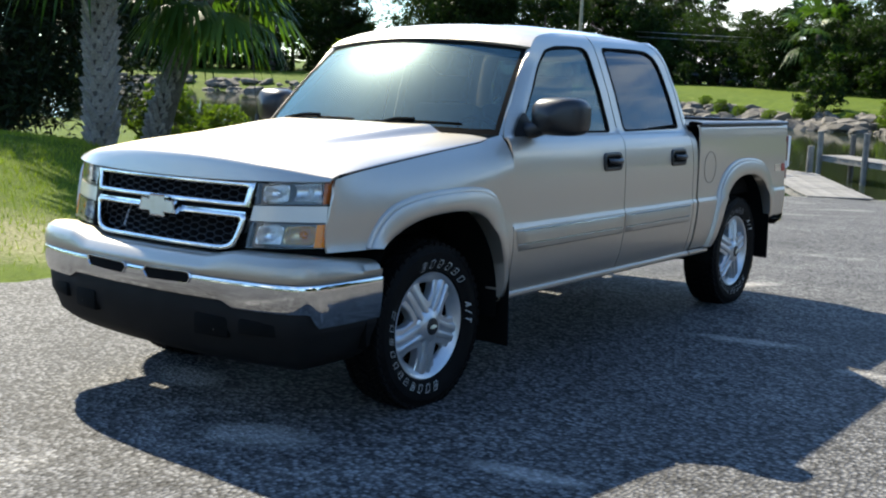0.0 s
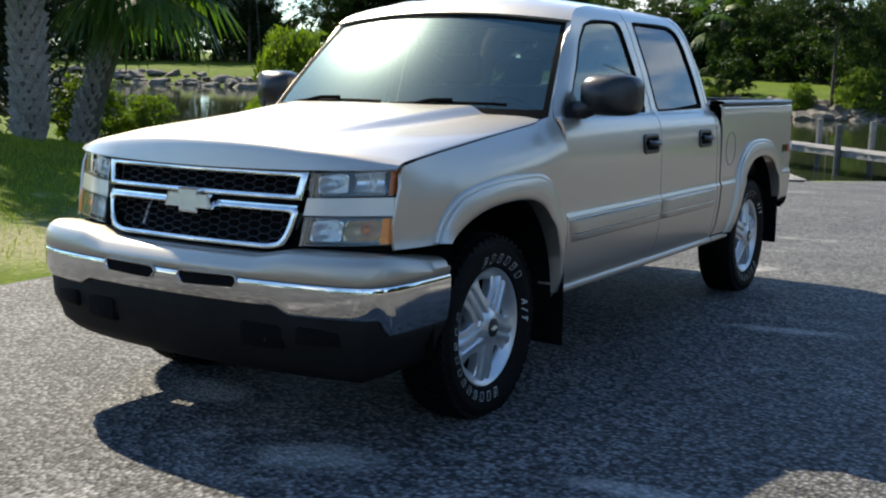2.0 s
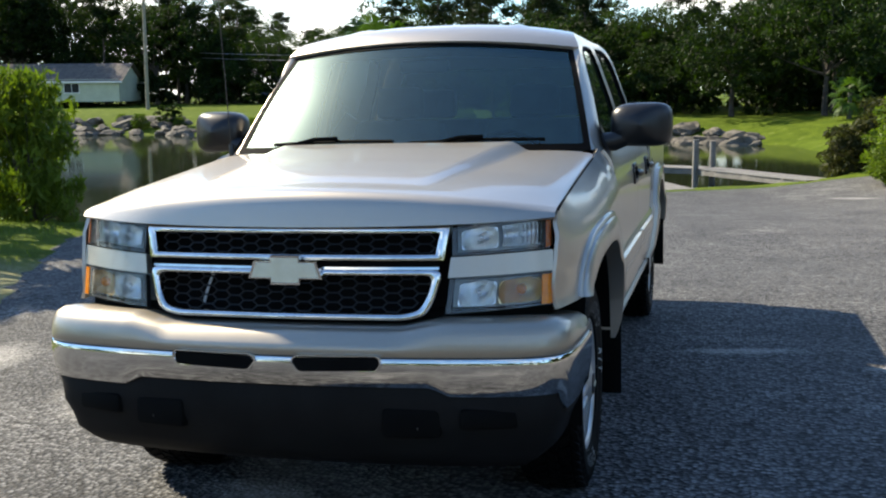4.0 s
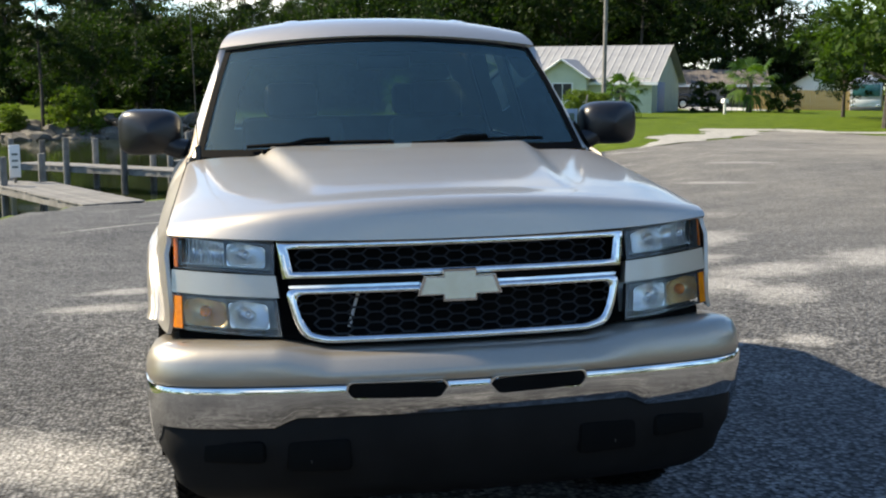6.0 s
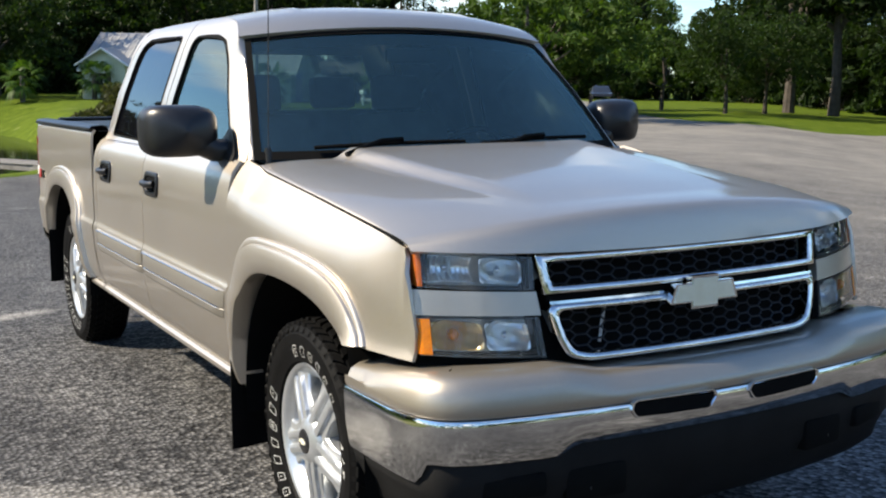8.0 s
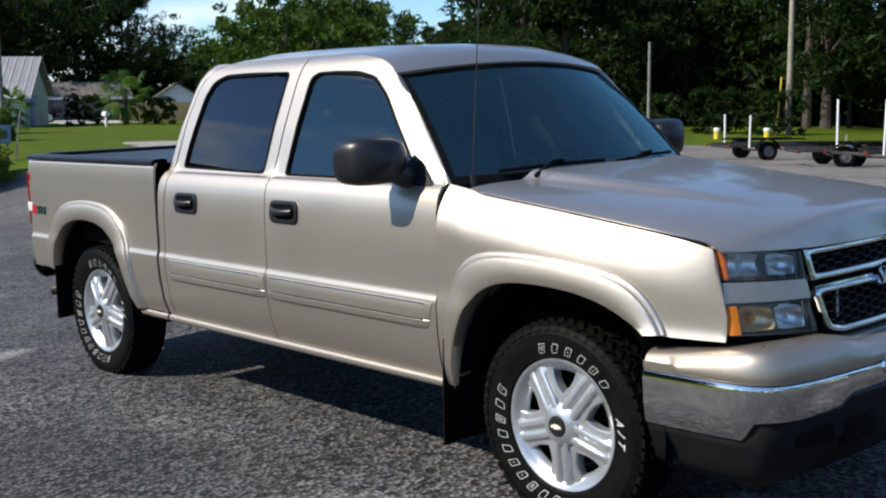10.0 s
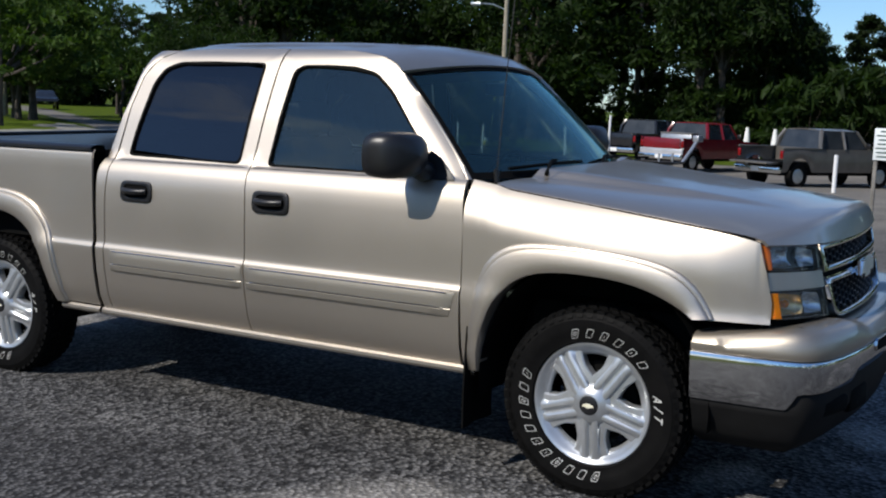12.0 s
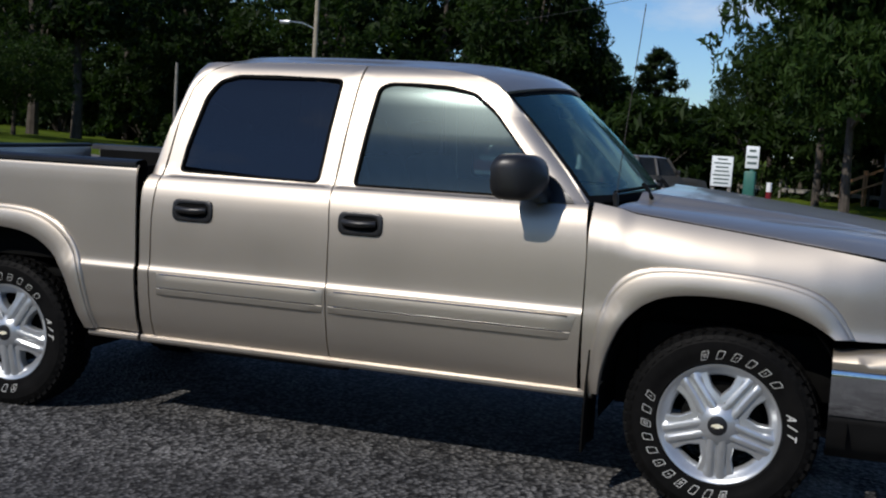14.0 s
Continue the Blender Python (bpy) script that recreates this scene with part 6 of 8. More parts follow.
# how high the woods rise against the sky, by bearing, in degrees
SKYLINE = table([(-30, 11), (0, 11.5), (3.5, 10.5), (5.0, 7.5), (6.0, 5.4), (6.7, 4.0), (7.4, 3.0), (8.3, 2.3), (9.4, 2.5), (10.2, 3.3), (11.0, 4.5), (11.8, 5.4), (12.5, 6.8), (13.2, 7.6), (14.0, 9.0), (15.0, 11.0), (16.0, 12.5), (20, 13.5), (40, 13), (43.3, 9), (45.0, 4.0), (48, 3.9), (50, 5.4), (54, 5.4), (56, 4.0), (58, 3.0), (59.8, 3.2), (60.8, 6.4),
                 (66, 7.2), (73, 6.8), (82, 5.8), (100, 5.4), (104, 6.2), (106.5, 4.1), (109, 3.4), (112, 4.4), (115, 5.0), (118.6, 6.2), (121.5, 5.6), (126, 7.0), (131, 6.6), (140, 6.5), (170, 6)])


def skyline_scale(x, y, tall):
    ox, oy = (-5.2, -1.1) if y < 0.95 * x else (-1.0, -3.6)
    az, d = math.degrees(math.atan2(y - oy, x - ox)), math.hypot(x - ox, y - oy)
    return (1.5 - land_at(x, y) + d * math.tan(radians(SKYLINE(az)))) / tall


rng = random.Random(21)
OAKS = [broad_tree("oak_tree", "broad green oak tree with a dense crown", 11.0, 8.5, 31 + k, LEAF_OAK, clumps=400, per=29, size=0.165, low=0.10, inner=30) for k in range(4)]
PINES = [pine_tree("pine_tree", "tall pine tree with a bare trunk and ragged crown", 15.0, 51 + k, clumps=150, per=30, bare=(0.30, 0.42, 0.52, 0.60)[k]) for k in range(4)]
SLIM = [broad_tree("oak_tree", "narrow green oak tree with a lobed crown", 11.0, 4.2, 41 + k, LEAF_OAK, clumps=210, per=28, size=0.165, low=0.10, inner=16) for k in range(2)]
UNDER = [shrub("thicket_shrub", "dark green thicket shrub at the wood's edge", 3.2, 4.6, 71 + k, LEAF_OAK, 60, 26, 0.24) for k in range(3)]
far_line = [(-130, 84), (-95, 104), (-60, 112), (-38, 110), (-20, 97), (-8, 86), (4, 86), (14, 97), (30, 99), (47, 101), (56, 95)]
right_line = [(72, 94), (80, 78), (76, 62), (71, 50), (67, 39), (64, 29), (69, 23)]
spots = []
for line, n in ((far_line, 38), (right_line, 17)):
    for x, y in along_jit(line, n, rng, 2.5, (-3, 5)):
        spots.append((rng.choice(OAKS), x, y, rng.uniform(0.5, 0.95) if line is far_line else rng.uniform(0.35, 0.7)))
        spots.append((rng.choice(PINES), x + rng.uniform(-3, 3), y + rng.uniform(-2, 5), rng.uniform(0.85, 1.12)))
        if rng.random() < 0.6:
            spots.append((rng.choice(PINES[1:] if line is right_line else PINES + OAKS[:2]), x + rng.uniform(-3, 3) + (5 if line is right_line else 0), y + rng.uniform(8, 15), rng.uniform(0.8, 1.0)))
    for x, y in along_jit(line, int(n * 1.5), rng, 1.5, (-6, -1)):
        spots.append((rng.choice(UNDER), x, y, -rng.uniform(0.7, 1.4)))
    for x, y in along_jit(line, int(n * 1.1), rng, 1.5, (5, 12)):
        spots.append((rng.choice(UNDER), x, y, -rng.uniform(1.6, 2.3)))
for x, y in along([(46, -16), (40, -30), (30, -45), (0, -62), (-30, -66), (-60, -52), (-80, -25), (-95, 5)], 26):
    spots.append((rng.choice(OAKS + PINES), x + rng.uniform(-3, 3), y + rng.uniform(-3, 3), -rng.uniform(0.8, 1.1)))
    spots.append((rng.choice(UNDER), x + rng.uniform(-3, 3), y + rng.uniform(-3, 3), -rng.uniform(1.2, 1.8)))
# single trees that stand out: pines over the pond, oaks by the lot, trees behind the houses
for az in (-9, -6, -3.5, -1, 0.6, 2.4, 4.0, 5.0, 5.8, 6.6, 7.4, 8.2, 9.0, 9.8, 10.5, 11.2, 11.9, 12.6, 13.4, 14.3, 15.3, 16.4, 17.6):
    d = rng.uniform(62, 74)
    x, y = -5.2 + d * math.cos(radians(az)), -1.1 + d * math.sin(radians(az))
    spots.append((rng.choice(OAKS), x, y, rng.uniform(0.85, 1.0)))
    spots.append((rng.choice(UNDER), x - (0 if 11 < az < 18 else 6), y + rng.uniform(-2, 2), -rng.uniform(1.0, 1.5)))
spots += [(OAKS[1], 61.0, 98.0, 1.0), (PINES[0], 64.5, 96.0, 1.1), (OAKS[2], 67.5, 92.0, 1.0), (UNDER[1], 60.0, 92.0, -1.5), (UNDER[2], 64.0, 89.0, -1.6), (UNDER[0], 68.0, 86.0, -1.5)]
spots += [(PINES[3], 46.0, 0.6, 1.15), (OAKS[1], 50.0, -2.5, 1.0), (OAKS[2], 47.0, -3.0, 1.0), (PINES[2], 44.0, -4.0, 1.1), (PINES[1], -13.8, 70.5, 1.0), (OAKS[2], -11.0, 72.5, 0.8), (PINES[2], -9.0, 82.0, 1.1), (OAKS[0], 61.0, 31.0, 0.8), (OAKS[3], 74.0, 30.0, 1.0),
          (OAKS[3], 43.0, -7.0, -1.0), (OAKS[2], 36.0, -10.0, -1.0), (OAKS[1], 30.7, 42.5, 1.0), (OAKS[2], 31.0, 52.0, 0.8), (OAKS[3], 48.3, 55.8, 1.0),
          (OAKS[0], 52.0, 48.0, 1.0), (PINES[3], 33.0, 90.0, 1.0), (OAKS[1], 37.5, 95.0, 1.0), (OAKS[0], 28.0, 94.0, 1.0), (OAKS[2], 19.0, 95.0, 1.0), (PINES[2], 12.0, 98.0, 1.0), (OAKS[1], 8.0, 74.4, 1.0), (OAKS[3], 9.0, 79.5, 1.0), (OAKS[0], 2.0, 78.0, 0.9), (OAKS[0], 42.9, 44.1, 1.0), (OAKS[2], 47.2, 45.3, 1.0), (OAKS[3], 36.6, 52.1, 0.95), (OAKS[1], 55.0, 47.0, 1.0)]
for proto, x, y, k in spots:
    sc = -k if k < 0 else k * skyline_scale(x, y, 15.0 if proto in PINES else 11.0)
    # crowns beside the two gaps in the woods stay narrow
    az, d = math.degrees(math.atan2(y + 1.1, x + 5.2)), math.hypot(x + 5.2, y + 1.1)
    room = min(max(0.8, 0.47 * abs(az - 8.8)), max(1.2, 0.95 * abs(az - 47.2)))
    wide = d * math.tan(radians(min(room, 30.0)))
    turn = rng.uniform(0, 360)
    if k < 0 or wide > sc * (3.0 if proto in PINES else 7.0):
        place(proto, x, y, min(sc, 1.5) if k > 0 else sc, turn, sc)
    elif proto in PINES:
        place(proto, x, y, max(0.3, wide / 3.0), turn, sc)
    else:
        place(SLIM[int(turn) % 2], x, y, min(1.5, max(0.4, wide / 3.6)), turn, sc)

LONE = pine_tree("pine_tree", "lone slender pine with a bare trunk and flat crown", 8.4, 61, clumps=48, per=26, bare=0.62, spread=0.19)
place(LONE, 64.5, 11.0, 0.95)

# ---- the young tree on the lawn, the cedar, shrubs ----
SHADE = broad_tree("shade_tree", "dense leafy shade tree with a low crown beside the lot", 9.4, 5.6, 93, LEAF_SHADE, clumps=560, per=40, size=0.16, trunk=0.24, low=0.2)
place(SHADE, 39.2, -0.6, 0.95, 40, 1.3)
place(SHADE, 45.5, -3.2, 1.1, 170, 1.2)
YOUNG = broad_tree("maple_tree", "young spreading tree with light green leaves on the lawn", 6.8, 6.4, 90, LEAF_YOUNG, clumps=260, per=26, size=0.17, trunk=0.20, low=0.28)
place(YOUNG, 23.9, 36.1, 1.0, 20)
place(YOUNG, 31.4, 44.4, 0.95, 140)
place(YOUNG, 32.4, 46.0, 1.0, 250)
place(YOUNG, 43.6, 50.4, 0.72, 70)
CEDAR = shrub("cedar_tree", "dense dark cedar tree with branches to the ground", 7.5, 5.6, 95, LEAF_DARK, 560, 80, 0.095, "tree", 0.06)
part("trunk", tube([(0, 0, -0.2), (0.05, 0, 2.0), (0, 0, 5.5)], 0.24, 8, taper=0.06), BARK, CEDAR)
place(CEDAR, -16.9, 8.6, 1.0, 0)
WILLOW = shrub("willow_shrub", "bright green willow shrub at the edge of the lot", 2.3, 2.6, 97, LEAF_BRIGHT, 90, 46, 0.11)
for x, y, sc in ((6.41, 26.0, 1.08), (6.93, 27.4, 0.95), (5.76, 25.0, 0.76), (-8.9, 10.7, 0.56), (-9.4, 11.1, 0.56), (-15.6, 12.0, 0.6), (-14.6, 12.6, 0.46), (-11.6, 69.5, 1.25), (14.2, 42.6, 0.55), (13.2, 42.0, 0.6), (-15.6, 69.6, 0.75)):
    place(WILLOW, x, y, sc, rng.uniform(0, 360), sc * (0.78 if 5 < x < 7 else 1.7 if -9.5 < x < -8 else 1.0))
for x, y, sc in ((-21.8, 74.0, 0.9), (-12.5, 71.5, 0.7), (-43.3, 80.4, 0.55), (28.7, 65.0, 0.62), (33.3, 63.4, 0.56), (50.0, 31.9, 0.8), (49.4, 27.8, 0.75), (52.0, 37.0, 0.7)):
    place(UNDER[0], x, y, sc, rng.uniform(0, 360))

# brown-green growth along the water's edge
MARSH = shrub("marsh_shrub", "brown-green marsh growth at the water's edge", 1.9, 1.9, 99, LEAF_REED, 80, 40, 0.10)
for x, y, sc in ((4.9, 30.3, 0.85), (5.3, 31.6, 1.0), (5.9, 30.6, 1.0), (5.6, 33.0, 1.05), (6.4, 31.8, 1.05), (6.0, 34.6, 1.0), (6.9, 33.2, 1.0)):
    place(MARSH, x, y, sc, rng.uniform(0, 360), z=max(land_at(x, y), WATER - 0.05))

# bank tufts among the rocks
for x, y in along([(-9.0, 69.7), (-14.7, 68.4), (-21.9, 69.8), (-27.6, 74.1), (-34.0, 78.1), (-51.9, 79.0)], 15):
    place(WILLOW, x + rng.uniform(-1, 1), y + rng.uniform(-0.5, 2.5), rng.uniform(0.3, 0.55), rng.uniform(0, 360))

# ---- cabbage palms ----
def fan_leaf(bm, base, way, length, rng, droop):
    """A stalk with a fan of folded leaflets."""
    way = Vector(way).normalized()
    tip = Vector(base) + way * length * 0.55 + Vector((0, 0, -droop * length * 0.15))
    tube([base, Vector(base).lerp(tip, 0.5) + Vector((0, 0, 0.05 * length)), tip], 0.022, 4, bm, taper=0.012)
    side = way.cross(Vector((0, 0, 1)))
    side = (side if side.length > 0.05 else Vector((1, 0, 0))).normalized()
    up = side.cross(way)
    n = 19
    for k in range(n):
        a = lerp(-1.75, 1.75, k / (n - 1)) + rng.uniform(-0.05, 0.05)
        d = (way * math.cos(a) + side * math.sin(a) + up * 0.10 * math.cos(a * 2)).normalized()
        ln = length * 0.62 * (0.72 + 0.28 * math.cos(a)) * rng.uniform(0.88, 1.08)
        p0, p1 = tip, tip + d * ln * 0.55 + Vector((0, 0, -0.05 * ln * droop))
        p2 = tip + d * ln + Vector((0, 0, -(0.20 + 0.35 * droop) * ln * rng.uniform(0.7, 1.3)))
        w = d.cross(up).normalized() * 0.034 * length
        f0, f1, f2, f3, f4 = (bm.verts.new(p) for p in (p0, p1 - w, p1 + w + up * 0.01, p2, p1 + up * 0.022))
        for tri in ((f0, f1, f4), (f0, f4, f2), (f1, f3, f4), (f4, f3, f2)):
            bm.faces.new(tri)


def palm_tree(label, height, r, seed, lean=(0.0, 0.0), fronds=34, length=1.7, boots=True):
    rng = random.Random(seed)
    t = thing("palm_tree", label, "tree")
    n = 14
    axis = [Vector((lean[0] * (k / n) ** 1.3, lean[1] * (k / n) ** 1.3, -0.25 + (height + 0.25) * k / n)) for k in range(n + 1)]
    bm = bmesh.new()
    tube(axis, r, 14, bm, taper=r * 0.86)
    part("trunk", bm, PALM_BARK, t)
    if boots:
        bo = bmesh.new()
        rows = int(height / 0.115)
        for j in range(rows):
            k = j / rows
            c = Vector((lean[0] * k ** 1.3, lean[1] * k ** 1.3, height * k))
            rr = lerp(r, r * 0.86, k)
            for i in range(9):
                a = math.tau * (i + 0.5 * (j % 2)) / 9 + rng.uniform(-0.1, 0.1)
                o = Vector((math.cos(a), math.sin(a), 0))
                sd = Vector((-o.y, o.x, 0)) * rr * 0.40
                tipz = rng.uniform(0.15, 0.23)
                out = rng.uniform(0.06, 0.13)
                v = [bo.verts.new(p) for p in (c + o * rr * 0.94 - sd, c + o * rr * 0.94 + sd, c + o * (rr + out) + sd * 0.35 + Vector((0, 0, tipz)), c + o * (rr + out) - sd * 0.35 + Vector((0, 0, tipz)),
                                              c + o * rr * 0.96 + Vector((0, 0, tipz * 1.1)))]
                bo.faces.new((v[0], v[1], v[2], v[3]))
                bo.faces.new((v[3], v[2], v[4]))
                bo.faces.new((v[0], v[3], v[4]))
                bo.faces.new((v[1], v[4], v[2]))
        tagged(part("bark_stub", bo, PALM_STUB, t, "criss-cross stubs of old leaf stalks", 20), kind="stuff")
    top = axis[-1]
    for k in range(fronds):
        a = k * 2.39996 + rng.uniform(-0.2, 0.2)
        el = lerp(1.15, -0.95, (k + 0.5) / fronds)
        d = Vector((math.cos(a) * math.cos(el), math.sin(a) * math.cos(el), math.sin(el)))
        fb = bmesh.new()
        fan_leaf(fb, top + Vector((d.x * 0.1, d.y * 0.1, 0.05)), d, length * rng.uniform(0.85, 1.1), rng, 0.4 + 0.8 * (k / fronds))
        part("frond", fb, LEAF_PALM, t, sharp=80)
    return t


p1 = palm_tree("tall cabbage palm with a thick criss-cross trunk", 4.2, 0.205, 3)
p1.location = (-10.35, 6.4, land_at(-10.35, 6.4))
p2 = palm_tree("leaning cabbage palm with drooping fan leaves", 3.0, 0.165, 5, lean=(0.85, 0.6), length=1.45)
p2.location = (-11.55, 8.35, land_at(-11.55, 8.35))
small_palm = palm_tree("small palm on the lawn", 1.6, 0.16, 9, fronds=18, length=1.35, boots=False)
place(small_palm, 9.0, 69.0)
for x, y, sc in ((13.2, 68.5, 0.95), (18.5, 52.0, 0.9), (31.1, 63.9, 1.35), (-32.0, 104.0, 3.4)):
    place(small_palm, x, y, sc, x * 37)

# ---- dock, gangway, rocks ----
def deck(name, label, a, b, wide, z, post_step, post_top, post_r=0.075, posts=True, mat=None, z2=None):
    """A plank walk between two points, on posts."""
    mat = mat or WOOD_GREY
    a, b = Vector((*a, z)), Vector((*b, z if z2 is None else z2))
    d = (b - a)
    length = d.length
    ang = math.atan2(d.y, d.x)
    t = thing(name, label, "dock", Matrix.Translation(a) @ Matrix.Rotation(ang, 4, "Z") @ Matrix.Rotation(-math.asin(d.z / length), 4, "Y"))
    rng = random.Random(len(name) + int(length * 10))
    n = int(length / 0.15)
    pm = finish("plank", box((0.138, wide, 0.035), (0, 0, 0), 0.004, seg=1), mat)
    for k in range(n):
        o = new("plank", pm)
        o.parent = t
        o.location, o.rotation_euler = (0.075 + k * 0.15, rng.uniform(-0.015, 0.015), rng.uniform(-0.004, 0.004)), (0, 0, rng.uniform(-0.008, 0.008))
    for s in (-1, 1):
        part("beam", box((length, 0.06, 0.16), (length / 2, s * (wide / 2 - 0.05), -0.10)), mat, t)
    if posts:
        m = max(2, int(length / post_step))
        for k in range(m + 1):
            for s in (-1, 1):
                x = 0.1 + (length - 0.2) * k / m
                top = post_top + rng.uniform(-0.12, 0.1) - z
                part("post", tube([(x, s * (wide / 2 + 0.06), -1.7), (x + rng.uniform(-0.02, 0.02), s * (wide / 2 + 0.06), top)], post_r, 8), WOOD_DARK if rng.random() < 0.3 else WOOD_GREY, t)
    return t


deck("dock", "weathered grey plank dock on tall posts in the pond", (-8.0, 34.2), (-2.1, 29.7), 1.15, -0.95, 2.3, -0.14, 0.1)
deck("gangway", "weathered plank gangway from the lot to a dock", (-2.1, 29.7), (0.25, 25.9), 1.25, -0.93, 3, 0.0, posts=False, z2=-1.09)
deck("dock", "pale grey plank dock end on posts in the pond", (-12.4, 28.3), (-6.2, 25.0), 1.3, -0.90, 2.4, -0.15, 0.09)
deck("gangway", "pale grey boarding ramp at the edge of the lot", (-6.3, 25.0), (-3.55, 20.75), 1.45, -0.88, 3, 0.0, posts=False, z2=-0.985)
deck("dock", "far weathered plank dock on tall posts", (-3.2, 35.2), (0.9, 33.2), 1.1, -0.97, 1.7, -0.1, 0.1)
deck("gangway", "weathered plank gangway beside the bank", (0.9, 33.2), (4.2, 28.6), 1.1, -0.97, 3, 0.0, posts=False, z2=-0.98)
notice = thing("dock_sign", "narrow white notice post standing on the dock", "sign", pose(-6.55, 25.35, -0.88, 0, 0, 20))
part("post", box((0.07, 0.07, 0.95), (0, 0, 0.47), 0.006), WOOD_GREY, notice)
part("board", box((0.26, 0.03, 0.82), (0, -0.05, 0.55), 0.006), WHITE_TRIM, notice)
for k in range(3):
    part("text_bar", box((0.15, 0.004, 0.05), (0, -0.067, 0.72 - k * 0.16)), SIGN_INK, notice)
rng = random.Random(12)
rocks = thing("riprap", "bank of pale broken rocks above the water", "rocks")
rock_meshes = []
for k in range(7):
    bm = bmesh.new()
    bmesh.ops.create_icosphere(bm, subdivisions=2, radius=0.5)
    for v in bm.verts:
        nz = noise.noise(v.co * 2.3 + Vector((k * 7.1, 0, 0)))
        v.co = Vector((v.co.x * 1.25, v.co.y, v.co.z * 0.62)) * (1 + 0.55 * nz)
    bmesh.ops.dissolve_limit(bm, angle_limit=radians(14), verts=bm.verts, edges=bm.edges)
    rock_meshes.append(finish("rock", bm, ROCK, 12))
shore = along([(3.1, 64.1), (-1.9, 68.1), (-9.0, 68.4), (-14.7, 66.7), (-21.9, 68.1), (-27.6, 72.4), (-34.0, 76.6), (-46.2, 77.6), (-60.5, 74.7), (-80.5, 74.0), (-103.4, 69.3)], 230)
for x, y in shore:
    for _ in range(1 if x < -60 else 2):
        o = new("rock", rng.choice(rock_meshes))
        o.parent = rocks
        up = rng.random()
        px, py = x + rng.uniform(-0.6, 0.6), y - 0.4 + up * 5.2
        o.location = (px, py, max(land_at(px, py), WATER - 0.1) + 0.06)
        sc = rng.uniform(0.3, 1.0) ** 1.6 * 1.7 + 0.3
        o.scale, o.rotation_euler = (sc, sc, sc), (rng.uniform(-0.3, 0.3), rng.uniform(-0.3, 0.3), rng.uniform(0, 6.3))

# ---- grass by the lot ----
gg = np.random.default_rng(5)
n = 75000
bx, by = gg.uniform(-16, -3.2, n), gg.uniform(-2.0, 10.0, n)
ok = (signed(LOT, bx, by) > -0.05) & (signed(POND, bx, by) > 0.4)
thin = (gg.random(n) < 0.10 + 0.90 * smooth(0.3, 3.0, signed(LOT, bx, by))) & (np.sin(bx * 1.3 + 2) * np.sin(by * 1.1) + gg.normal(size=n) * 0.5 > -0.6)
bx, by = bx[ok & thin], by[ok & thin]
bz = land_height(bx, by)
n = len(bx)
h = gg.uniform(0.03, 0.085, n)
a = gg.uniform(0, math.tau, n)
w = 0.006
dx, dy = np.cos(a) * w, np.sin(a) * w
lx2, ly2 = gg.normal(size=n) * 0.03, gg.normal(size=n) * 0.03
gv = np.stack([np.stack([bx - dx, by - dy, bz - 0.01], 1), np.stack([bx + dx, by + dy, bz - 0.01], 1), np.stack([bx + lx2, by + ly2, bz + h], 1)], 1).reshape(-1, 3)
tagged(new("grass", plain_mesh("grass", gv, np.arange(n * 3).reshape(-1, 3), GRASS_BLADE)), "short green and straw grass beside the lot", "grass", kind="stuff")
# ---- sandy shoulder and house across the road ----
rng = random.Random(77)
shoulder = along([(9.8, 25.2), (10.9, 26.2), (14.2, 30.0), (17.0, 34.2), (18.6, 34.9), (20.0, 31.8), (22.4, 31.3), (24.8, 32.4), (27.4, 36.2), (29.4, 39.2)], 90)
rows = []
for k, (x, y) in enumerate(shoulder):
    a, b = shoulder[max(k - 1, 0)], shoulder[min(k + 1, 89)]
    n = Vector((b[0] - a[0], b[1] - a[1])).normalized()
    fade = min(1.0, k / 12, (89 - k) / 12)
    sway = math.sin(k * 0.31) + 0.6 * math.sin(k * 0.83 + 1) + 0.3 * math.sin(k * 2.1)
    q = [-(0.7 + 0.25 * sway + rng.uniform(0, 0.15)) * fade - 0.05, 0.0, (1.0 - 0.4 * sway + rng.uniform(0, 0.2)) * fade + 0.05]
    rows.append([(x - n.y * d, y + n.x * d, land_at(x - n.y * d, y + n.x * d) + (0.032 if d == 0 else 0.016)) for d in q])
tagged(part("sand_shoulder", grid(rows), SAND_PATCH), "pale sandy shoulder between asphalt and lawn", "shoulder", kind="structure")

BLUE_DOOR = surface("blue_door", (0.18, 0.24, 0.36), (0.24, 0.30, 0.42), 8.0, 0.5, 0.0, 0.2, 60.0, 0.001)
mailbox = thing("mailbox", "white mailbox on a short post by the driveway", "mailbox", pose(27.4, 59.3, land_at(27.4, 59.3)))
part("post", box((0.11, 0.11, 0.75), (0, 0, 0.33), 0.01), WHITE_TRIM, mailbox)
part("mailbox_body", prism([(-0.14, 0.68), (0.14, 0.68), (0.14, 0.84), (0.08, 0.93), (-0.08, 0.93), (-0.14, 0.84)], 0.45, "y", -0.22), WHITE_TRIM, mailbox)

